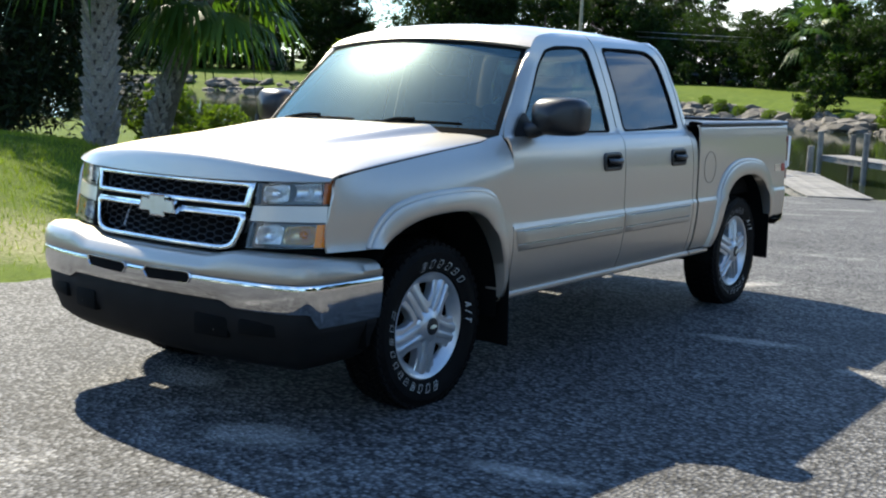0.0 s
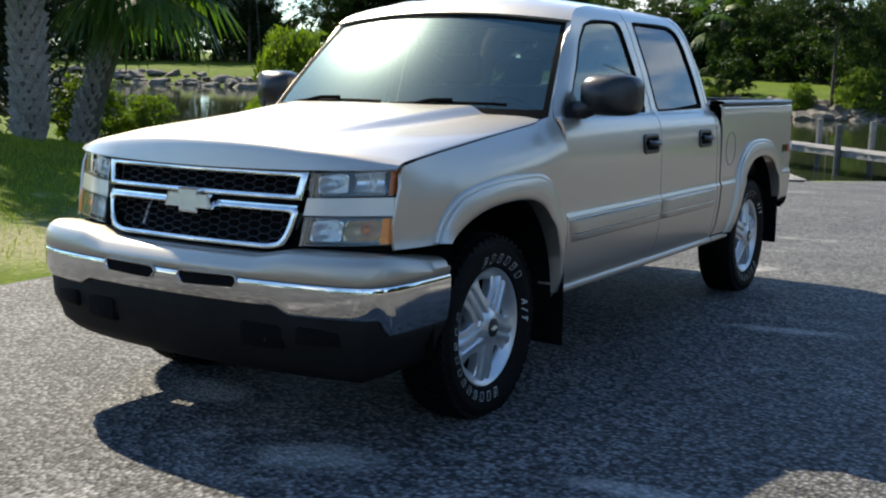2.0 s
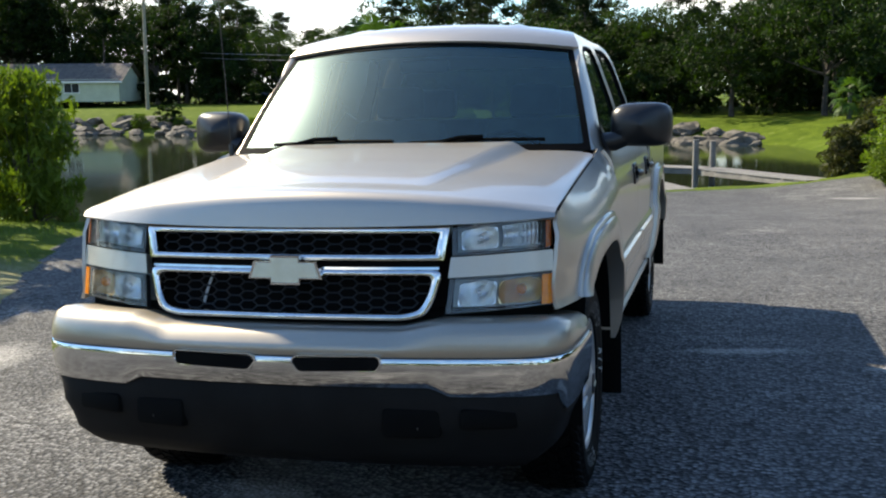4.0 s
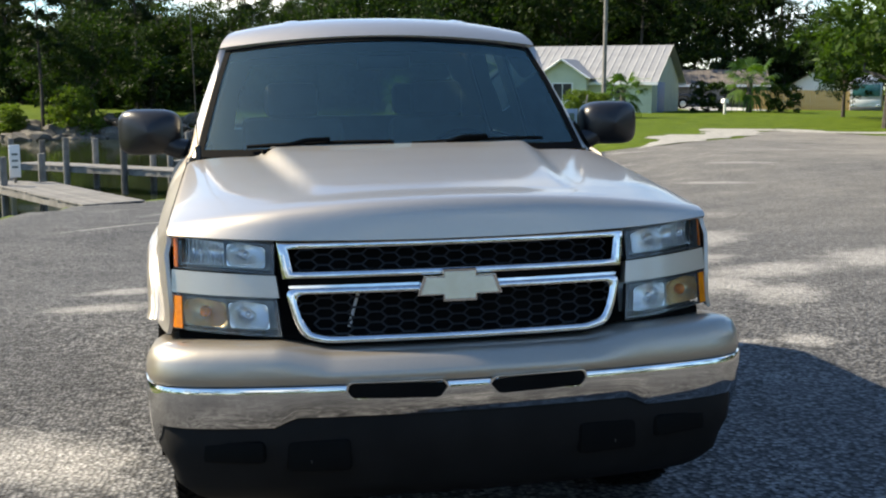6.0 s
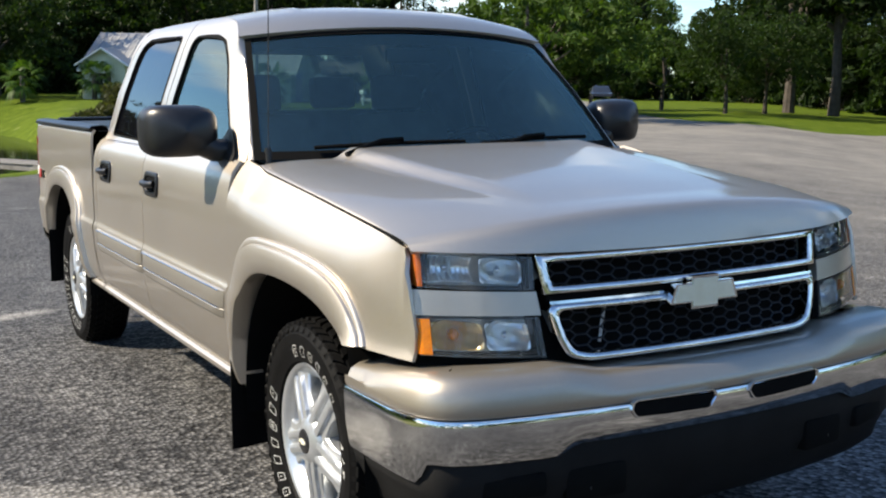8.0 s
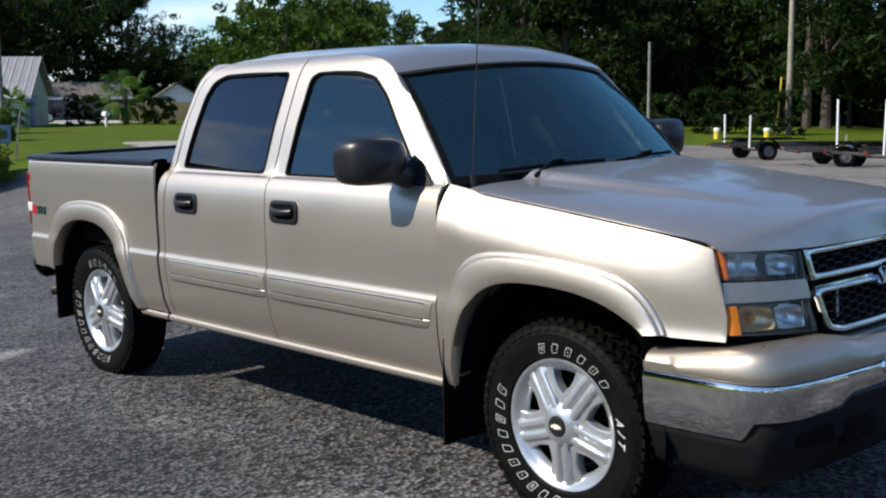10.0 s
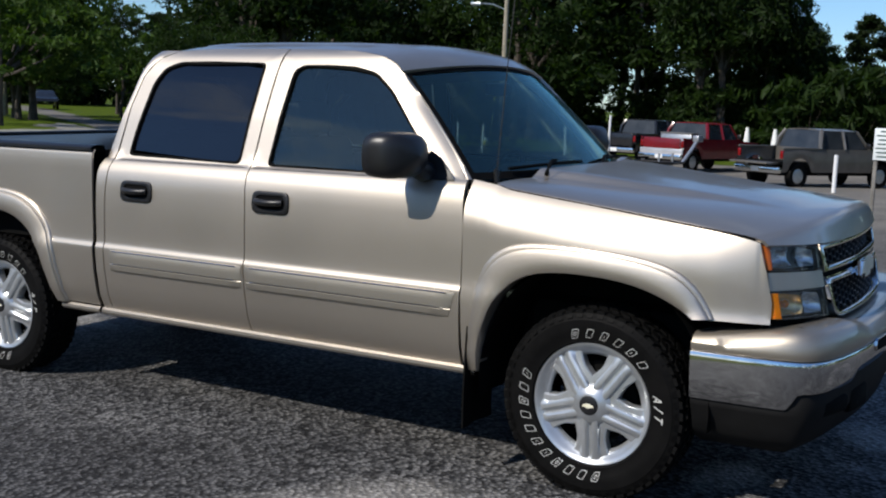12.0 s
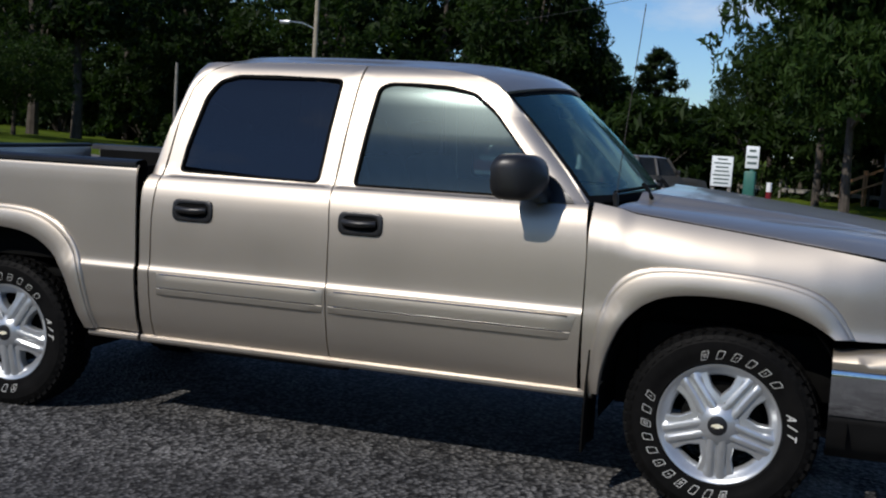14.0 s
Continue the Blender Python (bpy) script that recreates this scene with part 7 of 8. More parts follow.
def gable_house(label, at, turn, length, depth, eave, ridge, wall, roof, name="house", over=0.45):
    """Walls and a pitched roof along x; the front is y = 0."""
    t = thing(name, label, "house", pose(*at, 0, 0, turn))
    body = bmesh.new()
    for a, b in (((0, 0), (length, 0)), ((0, depth), (length, depth))):
        box((length, 0.2, eave), (length / 2, a[1], eave / 2), bm=body)
    part("wall", body, wall, t)
    for x in (0.1, length - 0.1):
        part("gable_wall", prism([(0, 0), (depth, 0), (depth, eave), (depth / 2, ridge - 0.12), (0, eave)], 0.2, "x", x - 0.1), wall, t)
    for s in (0, 1):
        rise = (ridge - eave) / (depth / 2)
        y0, z0 = -over, eave - over * rise
        quad_pts = [(-over, y0, z0), (length + over, y0, z0), (length + over, depth / 2, ridge), (-over, depth / 2, ridge)]
        bm = bmesh.new()
        if s:
            quad_pts = [(x, depth - y, z) for x, y, z in quad_pts]
        A, B, C, D = map(Vector, quad_pts)
        n = int(length / 0.45)
        ribs = [(q, up) for k in range(n) for q, up in ((k / n, 0.035), ((k + 0.16) / n, 0.0), ((k + 0.84) / n, 0.0))] + [(1.0, 0.035)]
        grid([[A.lerp(B, q) + Vector((0, 0, up)) for q, up in ribs], [D.lerp(C, q) + Vector((0, 0, up)) for q, up in ribs]], bm=bm)
        part("roof", bm, roof, t, sharp=20)
        part("fascia", box((length + 2 * over, 0.04, 0.18), (length / 2, -over if not s else depth + over, eave - over * rise - 0.08)), WHITE_TRIM, t)
    return t


def house_window(parent, x, z, w, h, y=-0.11):
    m = part("window", box((w, 0.04, h), (x, y, z)), WINDOW_DARK, parent)
    for dx, dz, sx, sz in ((0, h / 2, w + 0.12, 0.07), (0, -h / 2, w + 0.16, 0.09), (-w / 2, 0, 0.07, h), (w / 2, 0, 0.07, h), (0, 0, 0.04, h)):
        part("window_frame", box((sx, 0.06, sz), (x + dx, y - 0.02, z + dz)), WHITE_TRIM, m)


hs = gable_house("long pale green house with a ribbed light roof", (13.25, 70.9, land_at(18, 68) - 0.05), -33.7, 13.35, 7.6, 2.2, 4.4, HOUSE_WALL, ROOF_METAL)
for x, z, w, h in ((3.5, 1.35, 1.1, 1.0), (10.9, 1.35, 1.4, 1.0)):
    house_window(hs, x, z, w, h)
part("front_door", box((0.95, 0.06, 2.05), (5.1, -0.12, 1.03), 0.01), WHITE_TRIM, hs)
part("side_door", box((0.06, 1.9, 1.95), (13.37, 2.3, 1.0), 0.01), BLUE_DOOR, hs, "faded blue side door")
for gx0, gw, gr in ((0.1, 2.8, 3.2), (6.2, 3.1, 3.35)):
    part("porch_gable", prism([(gx0, 0), (gx0 + gw, 0), (gx0 + gw, 2.35), (gx0 + gw / 2, gr), (gx0, 2.35)], -0.9, "y", -0.1), HOUSE_WALL, hs)
    for s in (-1, 1):
        cxm = gx0 + gw / 2
        part("porch_roof", grid([[(cxm + s * (gw / 2 + 0.35), y, 2.18), (cxm, y, gr + 0.08)] for y in (-1.35, 0.4, 3.6)]), ROOF_METAL, hs)
        part("barge_board", tube([(cxm + s * (gw / 2 + 0.35), -1.36, 2.14), (cxm, -1.36, gr + 0.04)], 0.07, 4), WHITE_TRIM, hs)
house_window(hs, 7.75, 1.3, 1.3, 1.15, -1.02)
house_window(hs, 1.5, 1.3, 1.1, 0.85, -1.02)

gar = gable_house("low brown-roofed garage behind a driveway", (33.5, 84.0, -0.1), -20, 7.5, 6.0, 2.1, 3.2, WOOD_DARK, ROOF_BROWN, "garage")
part("garage_door", box((2.6, 0.06, 1.9), (3.0, -0.13, 0.95)), GREY_TRIM, gar)
wh = gable_house("small white house with a gabled front", (43.2, 82.6, -0.3), -118, 9.0, 4.0, 1.9, 3.2, WHITE_WALL, ROOF_BROWN)
house_window(wh, 4.0, 1.2, 1.4, 0.8)
part("gable_window", box((0.05, 1.6, 0.5), (-0.03, 2.0, 1.3)), WINDOW_DARK, wh)
far_house = gable_house("long low house beyond the pond", (-75.0, 97.0, 0.9), 12, 16, 7, 2.3, 4.0, HOUSE_WALL, ROOF_BROWN)
house_window(far_house, 4.0, 1.4, 1.6, 1.0)
house_window(far_house, 11.0, 1.4, 1.6, 1.0)
tagged(part("driveway", box((5.5, 13, 0.05), (34.0, 76.0, land_at(34, 76)), 0.0, Matrix.Rotation(radians(-12), 4, "Z")), CONCRETE), "pale concrete driveway", "driveway", kind="structure")

fence = thing("wooden_fence", "tan board privacy fence", "fence")
fl = along([(35.5, 73.0), (43.5, 69.0)], 54)
fang = math.atan2(fl[-1][1] - fl[0][1], fl[-1][0] - fl[0][0])
bmesh_board = finish("board", box((0.155, 0.025, 1.75), (0, 0, 0.87), 0.004, seg=1), WOOD_TAN)
for k, (x, y) in enumerate(fl):
    o = new("board", bmesh_board)
    o.parent = fence
    o.matrix_basis = Matrix.Translation((x, y, land_at(x, y) - 0.35)) @ Matrix.Rotation(fang, 4, "Z")

rv = thing("motorhome", "white and silver motorhome parked with its windshield towards the road", "motorhome", pose(42.4, 69.2, -0.42, 0, 0, -28))
part("body", box((2.15, 7.5, 2.35), (0, 3.75, 1.55), 0.12), SILVER_PAINT, rv)
part("windshield", box((1.85, 0.06, 0.85), (0, -0.01, 1.85), 0.02), TEAL_PANE, rv)
part("front_panel", box((2.0, 0.05, 0.5), (0, -0.02, 0.95), 0.02), WHITE_TRIM, rv)
part("bumper", box((2.1, 0.12, 0.25), (0, -0.04, 0.55), 0.03), GREY_TRIM, rv)
part("roof_unit", box((0.8, 1.1, 0.28), (0.1, 2.4, 2.86), 0.06), WHITE_TRIM, rv)
for x in (-0.85, 0.85):
    part("headlight", box((0.3, 0.05, 0.14), (x, -0.05, 0.78), 0.02), REFLECTOR, rv)
    for y in (1.4, 5.6):
        w = part("wheel", lathe([(0.0, 0.1), (0.25, 0.1), (0.4, 0.09), (0.42, 0.0), (0.4, -0.1), (0.0, -0.1)], 20), RUBBER, rv)
        w.location = (x, y, 0.42)


# ---- poles, signs, bollards ----
def pole(label, x, y, height, r=0.14, name="utility_pole", cross=False, mat=None, z=None):
    t = thing(name, label, "pole", pose(x, y, land_at(x, y) if z is None else z))
    part("shaft", tube([(0, 0, -0.3), (0, 0, height * 0.5), (0, 0, height)], r, 10, taper=r * 0.7), mat or POLE_WOOD, t)
    if cross:
        part("crossarm", box((2.0, 0.1, 0.12), (0, 0, height - 0.6), 0.01), POLE_WOOD, t)
        for dx in (-0.9, -0.45, 0.45, 0.9):
            part("insulator", tube([(dx, 0, height - 0.54), (dx, 0, height - 0.42)], 0.04, 6), GREY_TRIM, t)
    return t


pole("grey utility pole at the lot's edge", 14.5, 42.8, 13.0, 0.095, mat=WOOD_GREY)
pole("tall utility pole beyond the pond", -53.0, 94.5, 14.0, 0.2, cross=True)
pole("tall utility pole behind the house", 23.0, 95.0, 13.0, 0.16, cross=True)
fx, fy, fk = over_slope(34.7, 25.6)
pole("short weathered post pole on the grass", fx, fy, 3.85 * fk, 0.085 * fk, mat=WOOD_GREY)
pole("slim utility pole under the oaks", 34.5, 49.5, 7.5, 0.1)
fx, fy, fk = over_slope(36.95, 20.4)
lamp = pole("wooden lamp pole with a curved arm", fx, fy, 7.0, 0.13, "street_lamp")
lamp.scale = (fk, fk, fk)
part("lamp_arm", tube([(0, 0, 5.6), (-0.25, 0.5, 5.82), (-0.5, 0.95, 5.85)], 0.03, 8), GALV, lamp)
head = part("lamp_head", box((0.22, 0.5, 0.12), (-0.58, 1.12, 5.82), 0.04), GALV, lamp)
part("lamp_lens", box((0.16, 0.3, 0.05), (-0.58, 1.14, 5.74), 0.02), GLASS_CLEAR, head)
part("guy_guard", tube([(-0.6, 0.2, 0.0), (-0.42, 0.12, 2.3)], 0.03, 8), YELLOW, lamp)

fx, fy = 45.3, 32.3
bollard = thing("bollard", "short yellow bollard with a pale cap", "bollard", pose(fx, fy, land_at(fx, fy)), "yellow bollards")
for name, prof, mat in (("post", [(0.0, -0.1), (0.15, -0.1), (0.15, 0.42), (0.0, 0.42)], YELLOW), ("cap", [(0.16, 0.40), (0.165, 0.50), (0.14, 0.54), (0.0, 0.55)], WHITE_TRIM)):
    bm = lathe(prof, 16)
    bmesh.ops.transform(bm, matrix=Matrix.Rotation(radians(-90), 4, "Y"), verts=bm.verts)
    part(name, bm, mat, bollard)
for fx, fy in ((46.6, 32.1), (43.3, 27.5), (43.0, 24.6)):
    copy_thing(bollard, pose(fx, fy, land_at(fx, fy)))


def sign(label, at, turn, w, h, z0, lines, board=None, posts=(0,), post_mat=None, ink=None):
    """A flat board on posts, with plain bars for its small print."""
    t = thing("sign", label, "sign", pose(at[0], at[1], land_at(*at), 0, 0, turn))
    part("board", box((0.025, w, h), (0, 0, z0 + h / 2), 0.006), board or SIGN_WHITE, t)
    for p in posts:
        part("post", box((0.06, 0.07, z0 + h), (0.05, p, (z0 + h) / 2), 0.006), post_mat or WOOD_GREY, t)
    rng = random.Random(int(w * 1000))
    for k in range(lines):
        bw = w * (0.8 if k else 0.6) * rng.uniform(0.75, 1.0)
        part("text_bar", box((0.004, bw, h / lines * 0.32), (-0.0165, 0, z0 + h - (k + 0.75) * h / (lines + 0.6))), ink or SIGN_INK, t)
    return t


sign("white notice board with rows of small print", (16.82, 1.83), -4, 0.41, 0.59, 1.12, 7, posts=(-0.16, 0.16))
sg = sign("tall green post with a small white notice", (16.76, 1.27), -4, 0.25, 0.43, 1.51, 3, posts=(0.0,), post_mat=GREEN_PAINT)
part("green_box", box((0.2, 0.22, 0.55), (0.05, 0.02, 1.18), 0.03), GREEN_PAINT, sg)
sb = sign("blue-grey sign with two dark marks on two posts", (9.27, 30.2), 72, 0.60, 0.54, 0.54, 0, board=SIGN_BLUE, posts=(-0.18, 0.18))
for dy in (-0.12, 0.13):
    part("text_bar", box((0.004, 0.16, 0.24), (-0.0165, dy, 0.82), 0.001), SIGN_INK, sb)
st2 = thing("leaning_stake", "pale leaning wooden stake", "stake", pose(9.6, 30.0, land_at(9.6, 30.0)))
part("shaft", tube([(0, 0, -0.1), (0.12, -0.02, 0.8), (0.22, -0.06, 1.5)], 0.022, 6), WOOD_GREY, st2)
rp = thing("marker_post", "white post with a red band", "post", pose(16.74, 0.91, land_at(16.74, 0.91)))
part("shaft", tube([(0, 0, -0.1), (0, 0, 1.26)], 0.052, 10), WHITE_PVC, rp)
part("band", tube([(0, 0, 0.86), (0, 0, 1.08)], 0.055, 10), RED_PAINT, rp)
wp = thing("marker_post", "plain white plastic marker post", "post", pose(*over_slope(20.3, 3.3)[:2], land_at(*over_slope(20.3, 3.3)[:2])))
part("shaft", tube([(0, 0, -0.1), (0, 0, 1.05)], 0.06, 10), WHITE_PVC, wp)
tagged(part("cap", lathe([(0.0, 0.0), (0.06, 0.0)], 10), WHITE_PVC, wp))

# ---- power lines over the far lawn ----
for z, dz in ((5.4, 0.0), (4.7, 0.15)):
    ln = [(x, 108 - 0.04 * x, z + dz + 0.002 * (x + 25) ** 2 * 0.4) for x in np.linspace(-55, 5, 14)]
    tagged(part("power_line", tube(ln, 0.022, 4), GALV), "thin overhead power line", "cable")


# a single cable over the lot's far end
ends = Vector((39.5, 9.15, 7.2)), Vector((32.3, 4.5, 7.05))
span = [ends[0].lerp(ends[1], k) + Vector((0, 0, 0.06 * (k - 0.5) ** 2)) for k in np.linspace(-2.2, 4.0, 18)]
tagged(part("power_line", tube(span, 0.014, 4), STEEL), "thin dark overhead cable over the lot", "cable")

# ---- boat trailers ----
def trailer(label, at, turn, guides=(1.6,), silver=False, winch=False, stand=-1.7):
    t = thing("boat_trailer", label, "trailer", pose(at[0], at[1], land_at(*at), 0, 0, turn), "boat trailers")
    fm = STEEL
    for s in (-1, 1):
        part("rail", box((3.6, 0.06, 0.11), (0, s * 0.62, 0.48), 0.008), fm, t)
        part("tongue_bar", tube([(1.8, s * 0.62, 0.48), (3.1, 0, 0.46)], 0.045, 6), fm, t)
        part("bunk", box((2.4, 0.10, 0.05), (-0.3, s * 0.42, 0.66), 0.01), DULL_BLACK, t)
        w = part("wheel", lathe([(0.0, 0.05), (0.15, 0.055), (0.17, 0.07), (0.22, 0.095), (0.29, 0.085), (0.305, 0.04), (0.305, -0.06), (0.28, -0.09), (0.0, -0.08)], 28), RUBBER, t)
        w.location = (-0.6, s * 0.88, 0.305)
        w.rotation_euler = (0, 0, radians(90 * s))
        part("rim", lathe([(0.0, 0.075), (0.06, 0.075), (0.10, 0.06), (0.165, 0.072), (0.18, 0.06)], 24), RIM_MAT if silver else GREY_TRIM, w)
        rows = [[(-0.6 + 0.38 * math.cos(a), s * y, 0.305 + 0.38 * math.sin(a)) for y in (0.76, 1.0)] for a in np.linspace(0.15, math.pi - 0.15, 12)]
        part("fender", grid(rows), GALV if silver else DULL_BLACK, t)
        for g in guides:
            part("guide_post", tube([(stand, s * 0.85, 0.42), (stand, s * 0.88, 0.42 + g)], 0.033, 10), WHITE_PVC, t)
        part("tail_lamp", box((0.04, 0.12, 0.07), (-1.84, s * 0.75, 0.46), 0.01), RED_LENS, t)
    for x in (-1.75, -0.6, 0.9):
        part("crossmember", box((0.07, 1.25, 0.08), (x, 0, 0.44), 0.006), fm, t)
    part("axle", tube([(-0.6, -0.85, 0.305), (-0.6, 0.85, 0.305)], 0.035, 8), STEEL, t)
    part("jack", tube([(2.7, 0.12, 0.0), (2.7, 0.12, 0.75)], 0.035, 8), GALV, t)
    if winch:
        part("winch_post", tube([(3.05, 0, 0.46), (3.5, 0, 0.9), (3.75, 0, 1.2)], 0.06, 8), GALV, t)
        part("winch", box((0.26, 0.24, 0.2), (3.75, 0, 1.22), 0.03), GALV, t)
    return t


trailer("empty black boat trailer with white guide posts", (28.1, 15.8), -32, (1.0,), stand=-1.2)
trailer("empty black boat trailer beside another", (26.0, 12.0), -44, ())
trailer("silver-fendered boat trailer with a winch post", (26.05, 10.8), -20, (1.45,), True, True, -1.35)


# ---- parked pickups across the lot ----
def parked_truck(label, at, turn, paint, open_gate=False, low=None):
    """A plain crew cab truck; its front is towards -y."""
    fx, fy = at
    t = thing("parked_pickup", label, "pickup truck", pose(fx, fy, land_at(fx, fy), 0, 0, turn), "parked pickups")
    prof = table([(-0.95, 1.02), (-0.9, 1.08), (0.45, 1.16), (0.55, 1.2), (4.5, 1.2)])
    for s in (-1, 1):
        rows = []
        for y in np.linspace(-0.95, 4.4, 60):
            d = min(abs(y), abs(y - 3.65))
            lo = 0.50 if d > 0.48 else 0.42 + math.sqrt(max(0.0, 0.5 ** 2 - d * d))
            top = prof(y)
            rows.append([(s * (0.93 - 0.05 * max(0, -y - 0.5)) * k, y, z) for k, z in zip((0.95, 1.0, 1.0, 0.99, 0.95), np.linspace(lo, top, 5))])
        part("body_side", grid(rows), paint, t)
        win = [(0.72, 1.2), (1.05, 1.66), (1.15, 1.74), (2.5, 1.74), (2.62, 1.66), (2.72, 1.2)]
        part("side_glass", fill([(y, z) for y, z in win], lambda y, z: (s * (0.87 - (z - 1.2) * 0.3), y, z), 6, 12), WINDOW_DARK, t)
        for y in (1.72,):
            part("pillar", tube([(s * 0.885, y, 1.2), (s * 0.72, y, 1.76)], 0.05, 6), paint, t)
        part("a_pillar", tube([(s * 0.87, 0.62, 1.2), (s * 0.71, 1.05, 1.74)], 0.045, 6), paint, t)
        part("c_pillar", tube([(s * 0.87, 2.78, 1.2), (s * 0.82, 2.76, 1.5), (s * 0.70, 2.62, 1.76)], 0.07, 6), paint, t)
        part("tail_light", box((0.12, 0.06, 0.24), (s * 0.85, 4.385, 1.02), 0.02), RED_LENS, t)
        part("headlight", box((0.25, 0.08, 0.2), (s * 0.75, -0.93, 0.92), 0.03), REFLECTOR, t)
        part("wing_mirror", box((0.18, 0.08, 0.16), (s * 1.02, 0.85, 1.32), 0.03), BLACK_PLASTIC, t)
        part("bed_rail", box((0.06, 1.6, 0.05), (s * 0.88, 3.6, 1.21), 0.01), paint, t)
        for y in (0.0, 3.65):
            w = part("wheel", lathe([(0.0, 0.03), (0.22, 0.04), (0.24, 0.07), (0.27, 0.085), (0.36, 0.08), (0.385, 0.03), (0.385, -0.12), (0.0, -0.14)], 28), RUBBER, t)
            w.location, w.rotation_euler = (s * 0.80, y, 0.385), (0, 0, 0 if s > 0 else math.pi)
            part("rim", lathe([(0.0, 0.055), (0.05, 0.055), (0.10, 0.045), (0.20, 0.062), (0.225, 0.05)], 20), RIM_MAT, w)
    part("hood", grid([[(x, y, prof(y) + 0.03 - 0.03 * (x / 0.9) ** 2) for x in np.linspace(-0.885, 0.885, 9)] for y in np.linspace(-0.95, 0.6, 9)]), paint, t)
    part("front_end", box((1.72, 0.08, 0.5), (0, -0.94, 0.80), 0.03), BLACK_PLASTIC, t)
    part("front_bumper", box((1.85, 0.14, 0.24), (0, -0.98, 0.56), 0.05), CHROME, t)
    part("roof", grid([[(x, y, 1.76 + 0.05 * (1 - (x / 0.7) ** 2)) for x in np.linspace(-0.71, 0.71, 9)] for y in np.linspace(1.05, 2.64, 8)], 0.03), paint, t)
    part("windshield", grid([[(x * lerp(0.86, 0.70, v), lerp(0.62, 1.06, v) - 0.1 * (1 - x * x), lerp(1.2, 1.76, v)) for x in np.linspace(-1, 1, 9)] for v in (0, 0.5, 1)]), WINDOW_DARK, t)
    part("rear_glass", grid([[(x * lerp(0.84, 0.68, v), lerp(2.78, 2.64, v), lerp(1.2, 1.76, v)) for x in np.linspace(-1, 1, 5)] for v in (0, 0.5, 1)]), WINDOW_DARK, t)
    part("bed_floor", box((1.66, 1.62, 0.05), (0, 3.6, 0.78)), DULL_BLACK, t)
    part("bed_front", box((1.70, 0.05, 0.68), (0, 2.80, 0.88)), paint, t)
    if open_gate:
        part("tailgate", box((1.5, 0.5, 0.06), (0, 4.64, 0.76), 0.015), paint, t)
    else:
        part("tailgate", box((1.55, 0.06, 0.50), (0, 4.40, 0.97), 0.02), paint, t)
    if low is not None:
        part("lower_band", box((1.80, 0.07, 0.22), (0, 4.41, 0.74), 0.02), low, t)
    part("rear_bumper", box((1.80, 0.16, 0.2), (0, 4.48, 0.56), 0.04), CHROME, t)
    part("underbody", box((1.5, 5.0, 0.2), (0, 1.8, 0.5)), DULL_BLACK, t)
    part("plate_bar", box((0.3, 0.01, 0.14), (0, 4.565, 0.57)), WHITE_TRIM, t)
    return t


parked_truck("tan crew cab pickup with its tailgate down", (32.35, 5.1), 61, TAN_PAINT, True)
parked_truck("red and silver pickup parked with its tail to the lot", (37.5, 10.95), 76, RED_PAINT, low=SILVER_PAINT)
parked_truck("black crew cab pickup beside a trailer", (41.7, 14.6), 79, DARK_PAINT)
parked_truck("black pickup parked by the garage", (31.6, 76.5), 70, DARK_PAINT)
ca = thing("tool_chest", "grey tool chest in a truck bed", "chest", pose(34.3, 11.75, land_at(34.3, 11.75) + 0.805, 0, 0, 76))
part("body", box((1.3, 0.45, 0.55), (0, 0, 0.275), 0.02), GALV, ca)
part("lid", box((1.34, 0.48, 0.06), (0, 0, 0.58), 0.015), GREY_TRIM, ca)
cb = thing("cooler", "white cooler in a truck bed", "cooler", pose(35.15, 11.35, land_at(35.2, 11.4) + 0.805, 0, 0, 76))
part("body", box((0.9, 0.42, 0.6), (0, 0, 0.3), 0.03), WHITE_TRIM, cb)
part("lid", box((0.92, 0.44, 0.08), (0, 0, 0.64), 0.02), WHITE_PVC, cb)
for x, y in ((49.4, 13.5), (46.3, 11.36)):
    pc = thing("white_umbrella", "closed white umbrella on a pole", "umbrella", pose(x, y, land_at(x, y)))
    pc.scale = (0.72, 0.72, 0.72)
    part("canopy", tube([(0, 0, 1.15), (0, 0, 1.7), (0, 0, 2.2)], 0.24, 10, taper=0.11), WHITE_TRIM, pc)
    part("pole", tube([(0, 0, 0), (0, 0, 1.2)], 0.04, 8), GALV, pc)

# ---- playground, pavilion, far cars ----
pf = deck("boardwalk_fence", "weathered grey rail fence under the trees", (54.0, 4.5), (50.5, -4.0), 0.6, 0.0, 2.0, 0.5, 0.06)
pl = thing("playground", "brown wooden playground ramp and rails", "playground", pose(*over_slope(37.5, -1.6)[:2], land_at(*over_slope(37.5, -1.6)[:2]), 0, 0, 80))
part("ramp", box((2.4, 0.8, 0.08), (0, 0, 0.85), 0.0, Matrix.Rotation(radians(24), 4, "Y")), ORANGE_WOOD, pl)
for x in (-1.0, 0.0, 1.0):
    for y in (-0.4, 0.4):
        part("post", box((0.09, 0.09, 1.7 - x * 0.4), (x, y, 0.85 - x * 0.2)), ORANGE_WOOD, pl)
for y in (-0.4, 0.4):
    part("rail", box((2.4, 0.05, 0.09), (0, y, 1.45), 0.0, Matrix.Rotation(radians(24), 4, "Y")), ORANGE_WOOD, pl)
pav = thing("pavilion", "white picnic pavilion with a shallow roof", "pavilion", pose(*over_slope(35.5, -4.6)[:2], land_at(*over_slope(35.5, -4.6)[:2])))
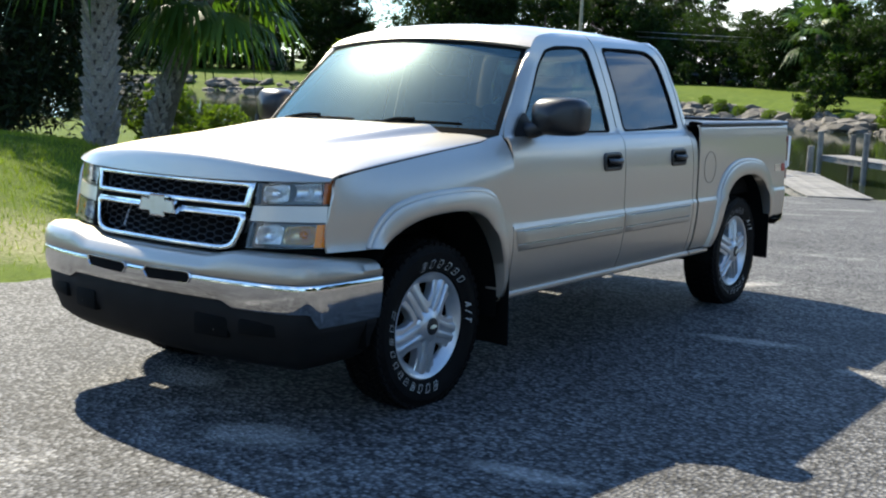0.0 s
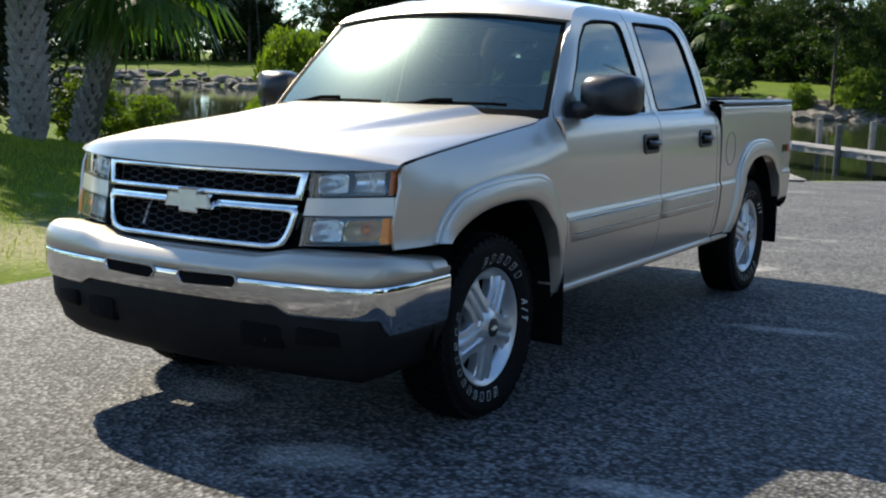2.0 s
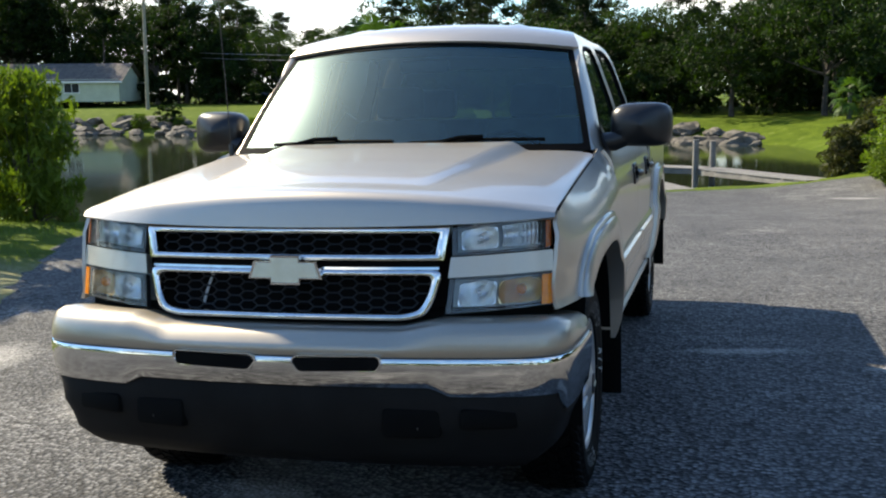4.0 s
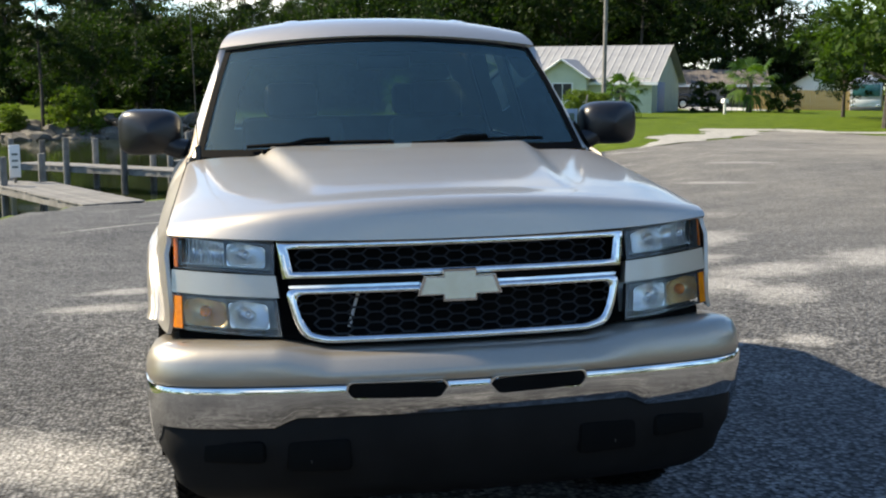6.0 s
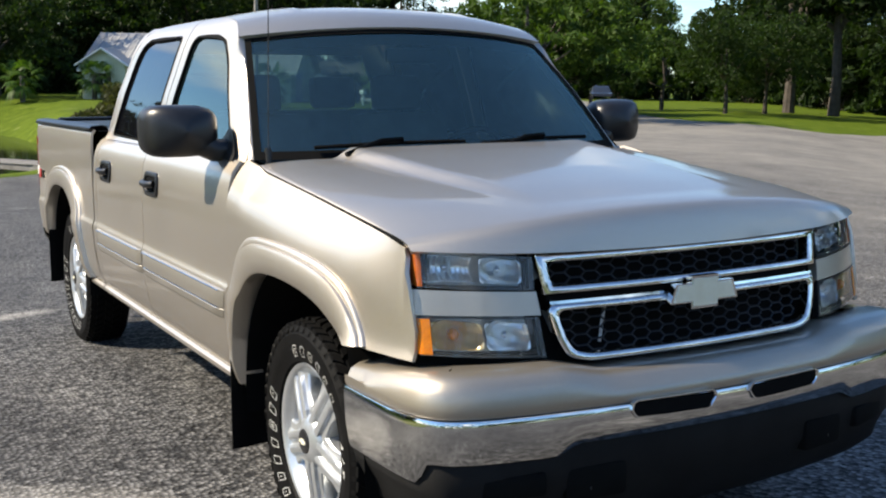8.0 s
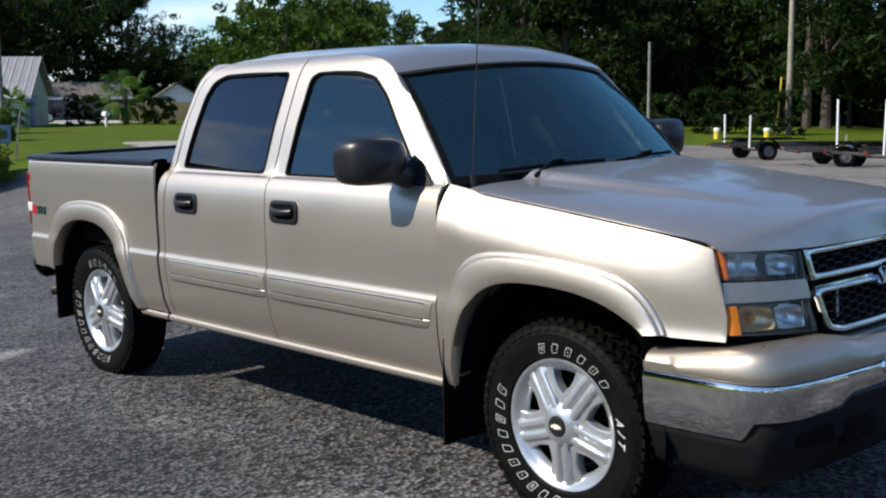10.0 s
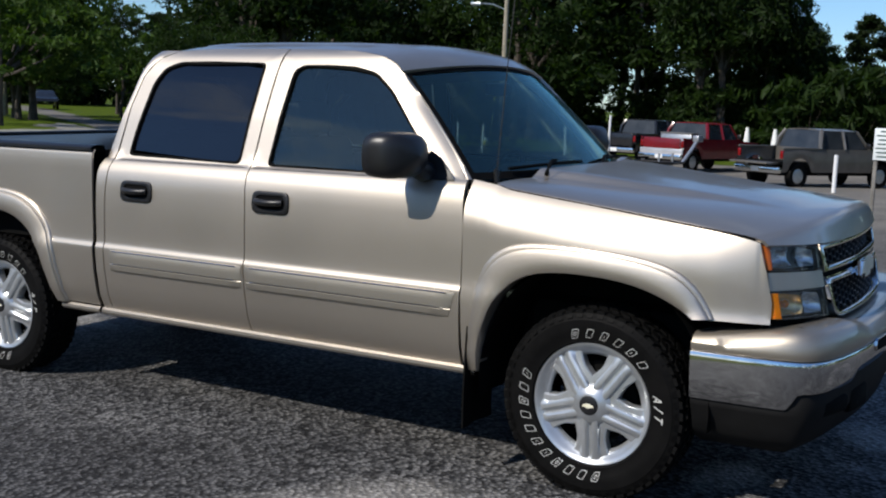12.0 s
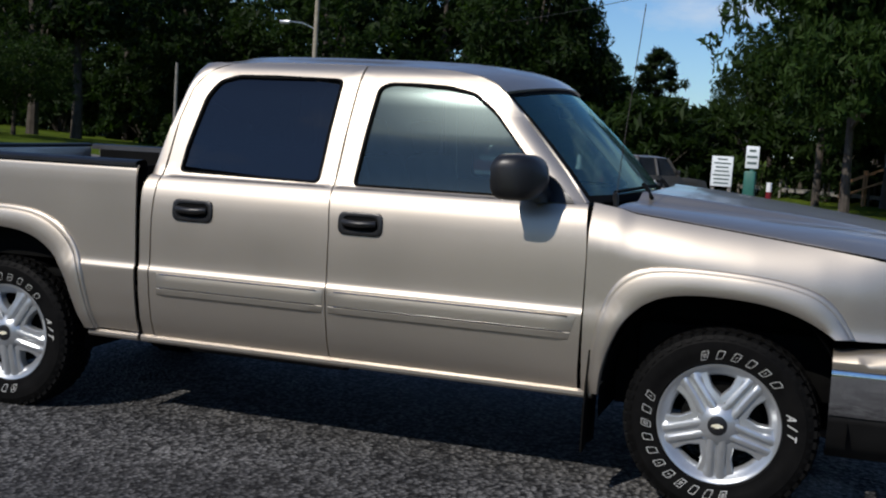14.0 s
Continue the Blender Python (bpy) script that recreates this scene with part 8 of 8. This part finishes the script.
for x in (-1.5, 2.5):
    for y in (-2.6, 2.6):
        part("post", box((0.14, 0.14, 2.1), (x, y, 1.05), 0.01), WHITE_TRIM, pav)
for s in (-1, 1):
    part("roof", grid([[(x, s * 3.1, 2.05), (x, 0, 2.9)] for x in (-2.0, 0.5, 3.0)]), ROOF_METAL, pav)
    part("fascia", box((5.0, 0.05, 0.22), (0.5, s * 3.1, 2.02)), WHITE_TRIM, pav)
    part("gable_board", prism([(-3.1, 1.95), (3.1, 1.95), (0, 2.85)], 0.06, "x", -1.98 if s < 0 else 2.95), WHITE_TRIM, pav)

def far_car(label, at, turn, paint):
    t = thing("parked_car", label, "car", pose(*at, 0, 0, turn), "parked cars")
    rows = []
    for y, zt, w in ((-2.1, 0.6, 0.7), (-2.0, 0.78, 0.82), (-0.9, 0.92, 0.86), (-0.2, 1.38, 0.68), (1.0, 1.42, 0.68), (1.7, 1.0, 0.82), (2.1, 0.95, 0.82), (2.2, 0.6, 0.75)):
        rows.append([(-w, y, 0.28), (-w, y, min(zt, 0.85)), (-w * 0.85, y, zt), (w * 0.85, y, zt), (w, y, min(zt, 0.85)), (w, y, 0.28)])
    part("body", grid(rows), paint, t)
    for s in (-1, 1):
        part("side_glass", fill([(-0.7, 0.9), (-0.2, 1.3), (1.0, 1.34), (1.5, 0.95)], lambda y, z: (s * (0.88 - (z - 0.85) * 0.25), y, z), 4, 6), WINDOW_DARK, t)
        for y in (-1.35, 1.3):
            w = part("wheel", lathe([(0.0, 0.03), (0.2, 0.04), (0.31, 0.06), (0.32, -0.1), (0.0, -0.12)], 18), RUBBER, t)
            w.location = (s * 0.78, y, 0.32)
    return t


far_car("silver car parked beyond the pond", (-42.5, 111.0, land_at(-42.5, 111)), 80, SILVER_PAINT)
far_car("dark car parked beyond the pond", (-47.5, 113.0, land_at(-47.5, 113)), 75, DARK_PAINT)
far_car("dark car parked under the far trees", (-12.0, 112.0, land_at(-12, 112)), 85, DARK_PAINT)
far_car("dark car far down the road", (52.0, 67.5, land_at(52, 67.5)), -35, DARK_PAINT)
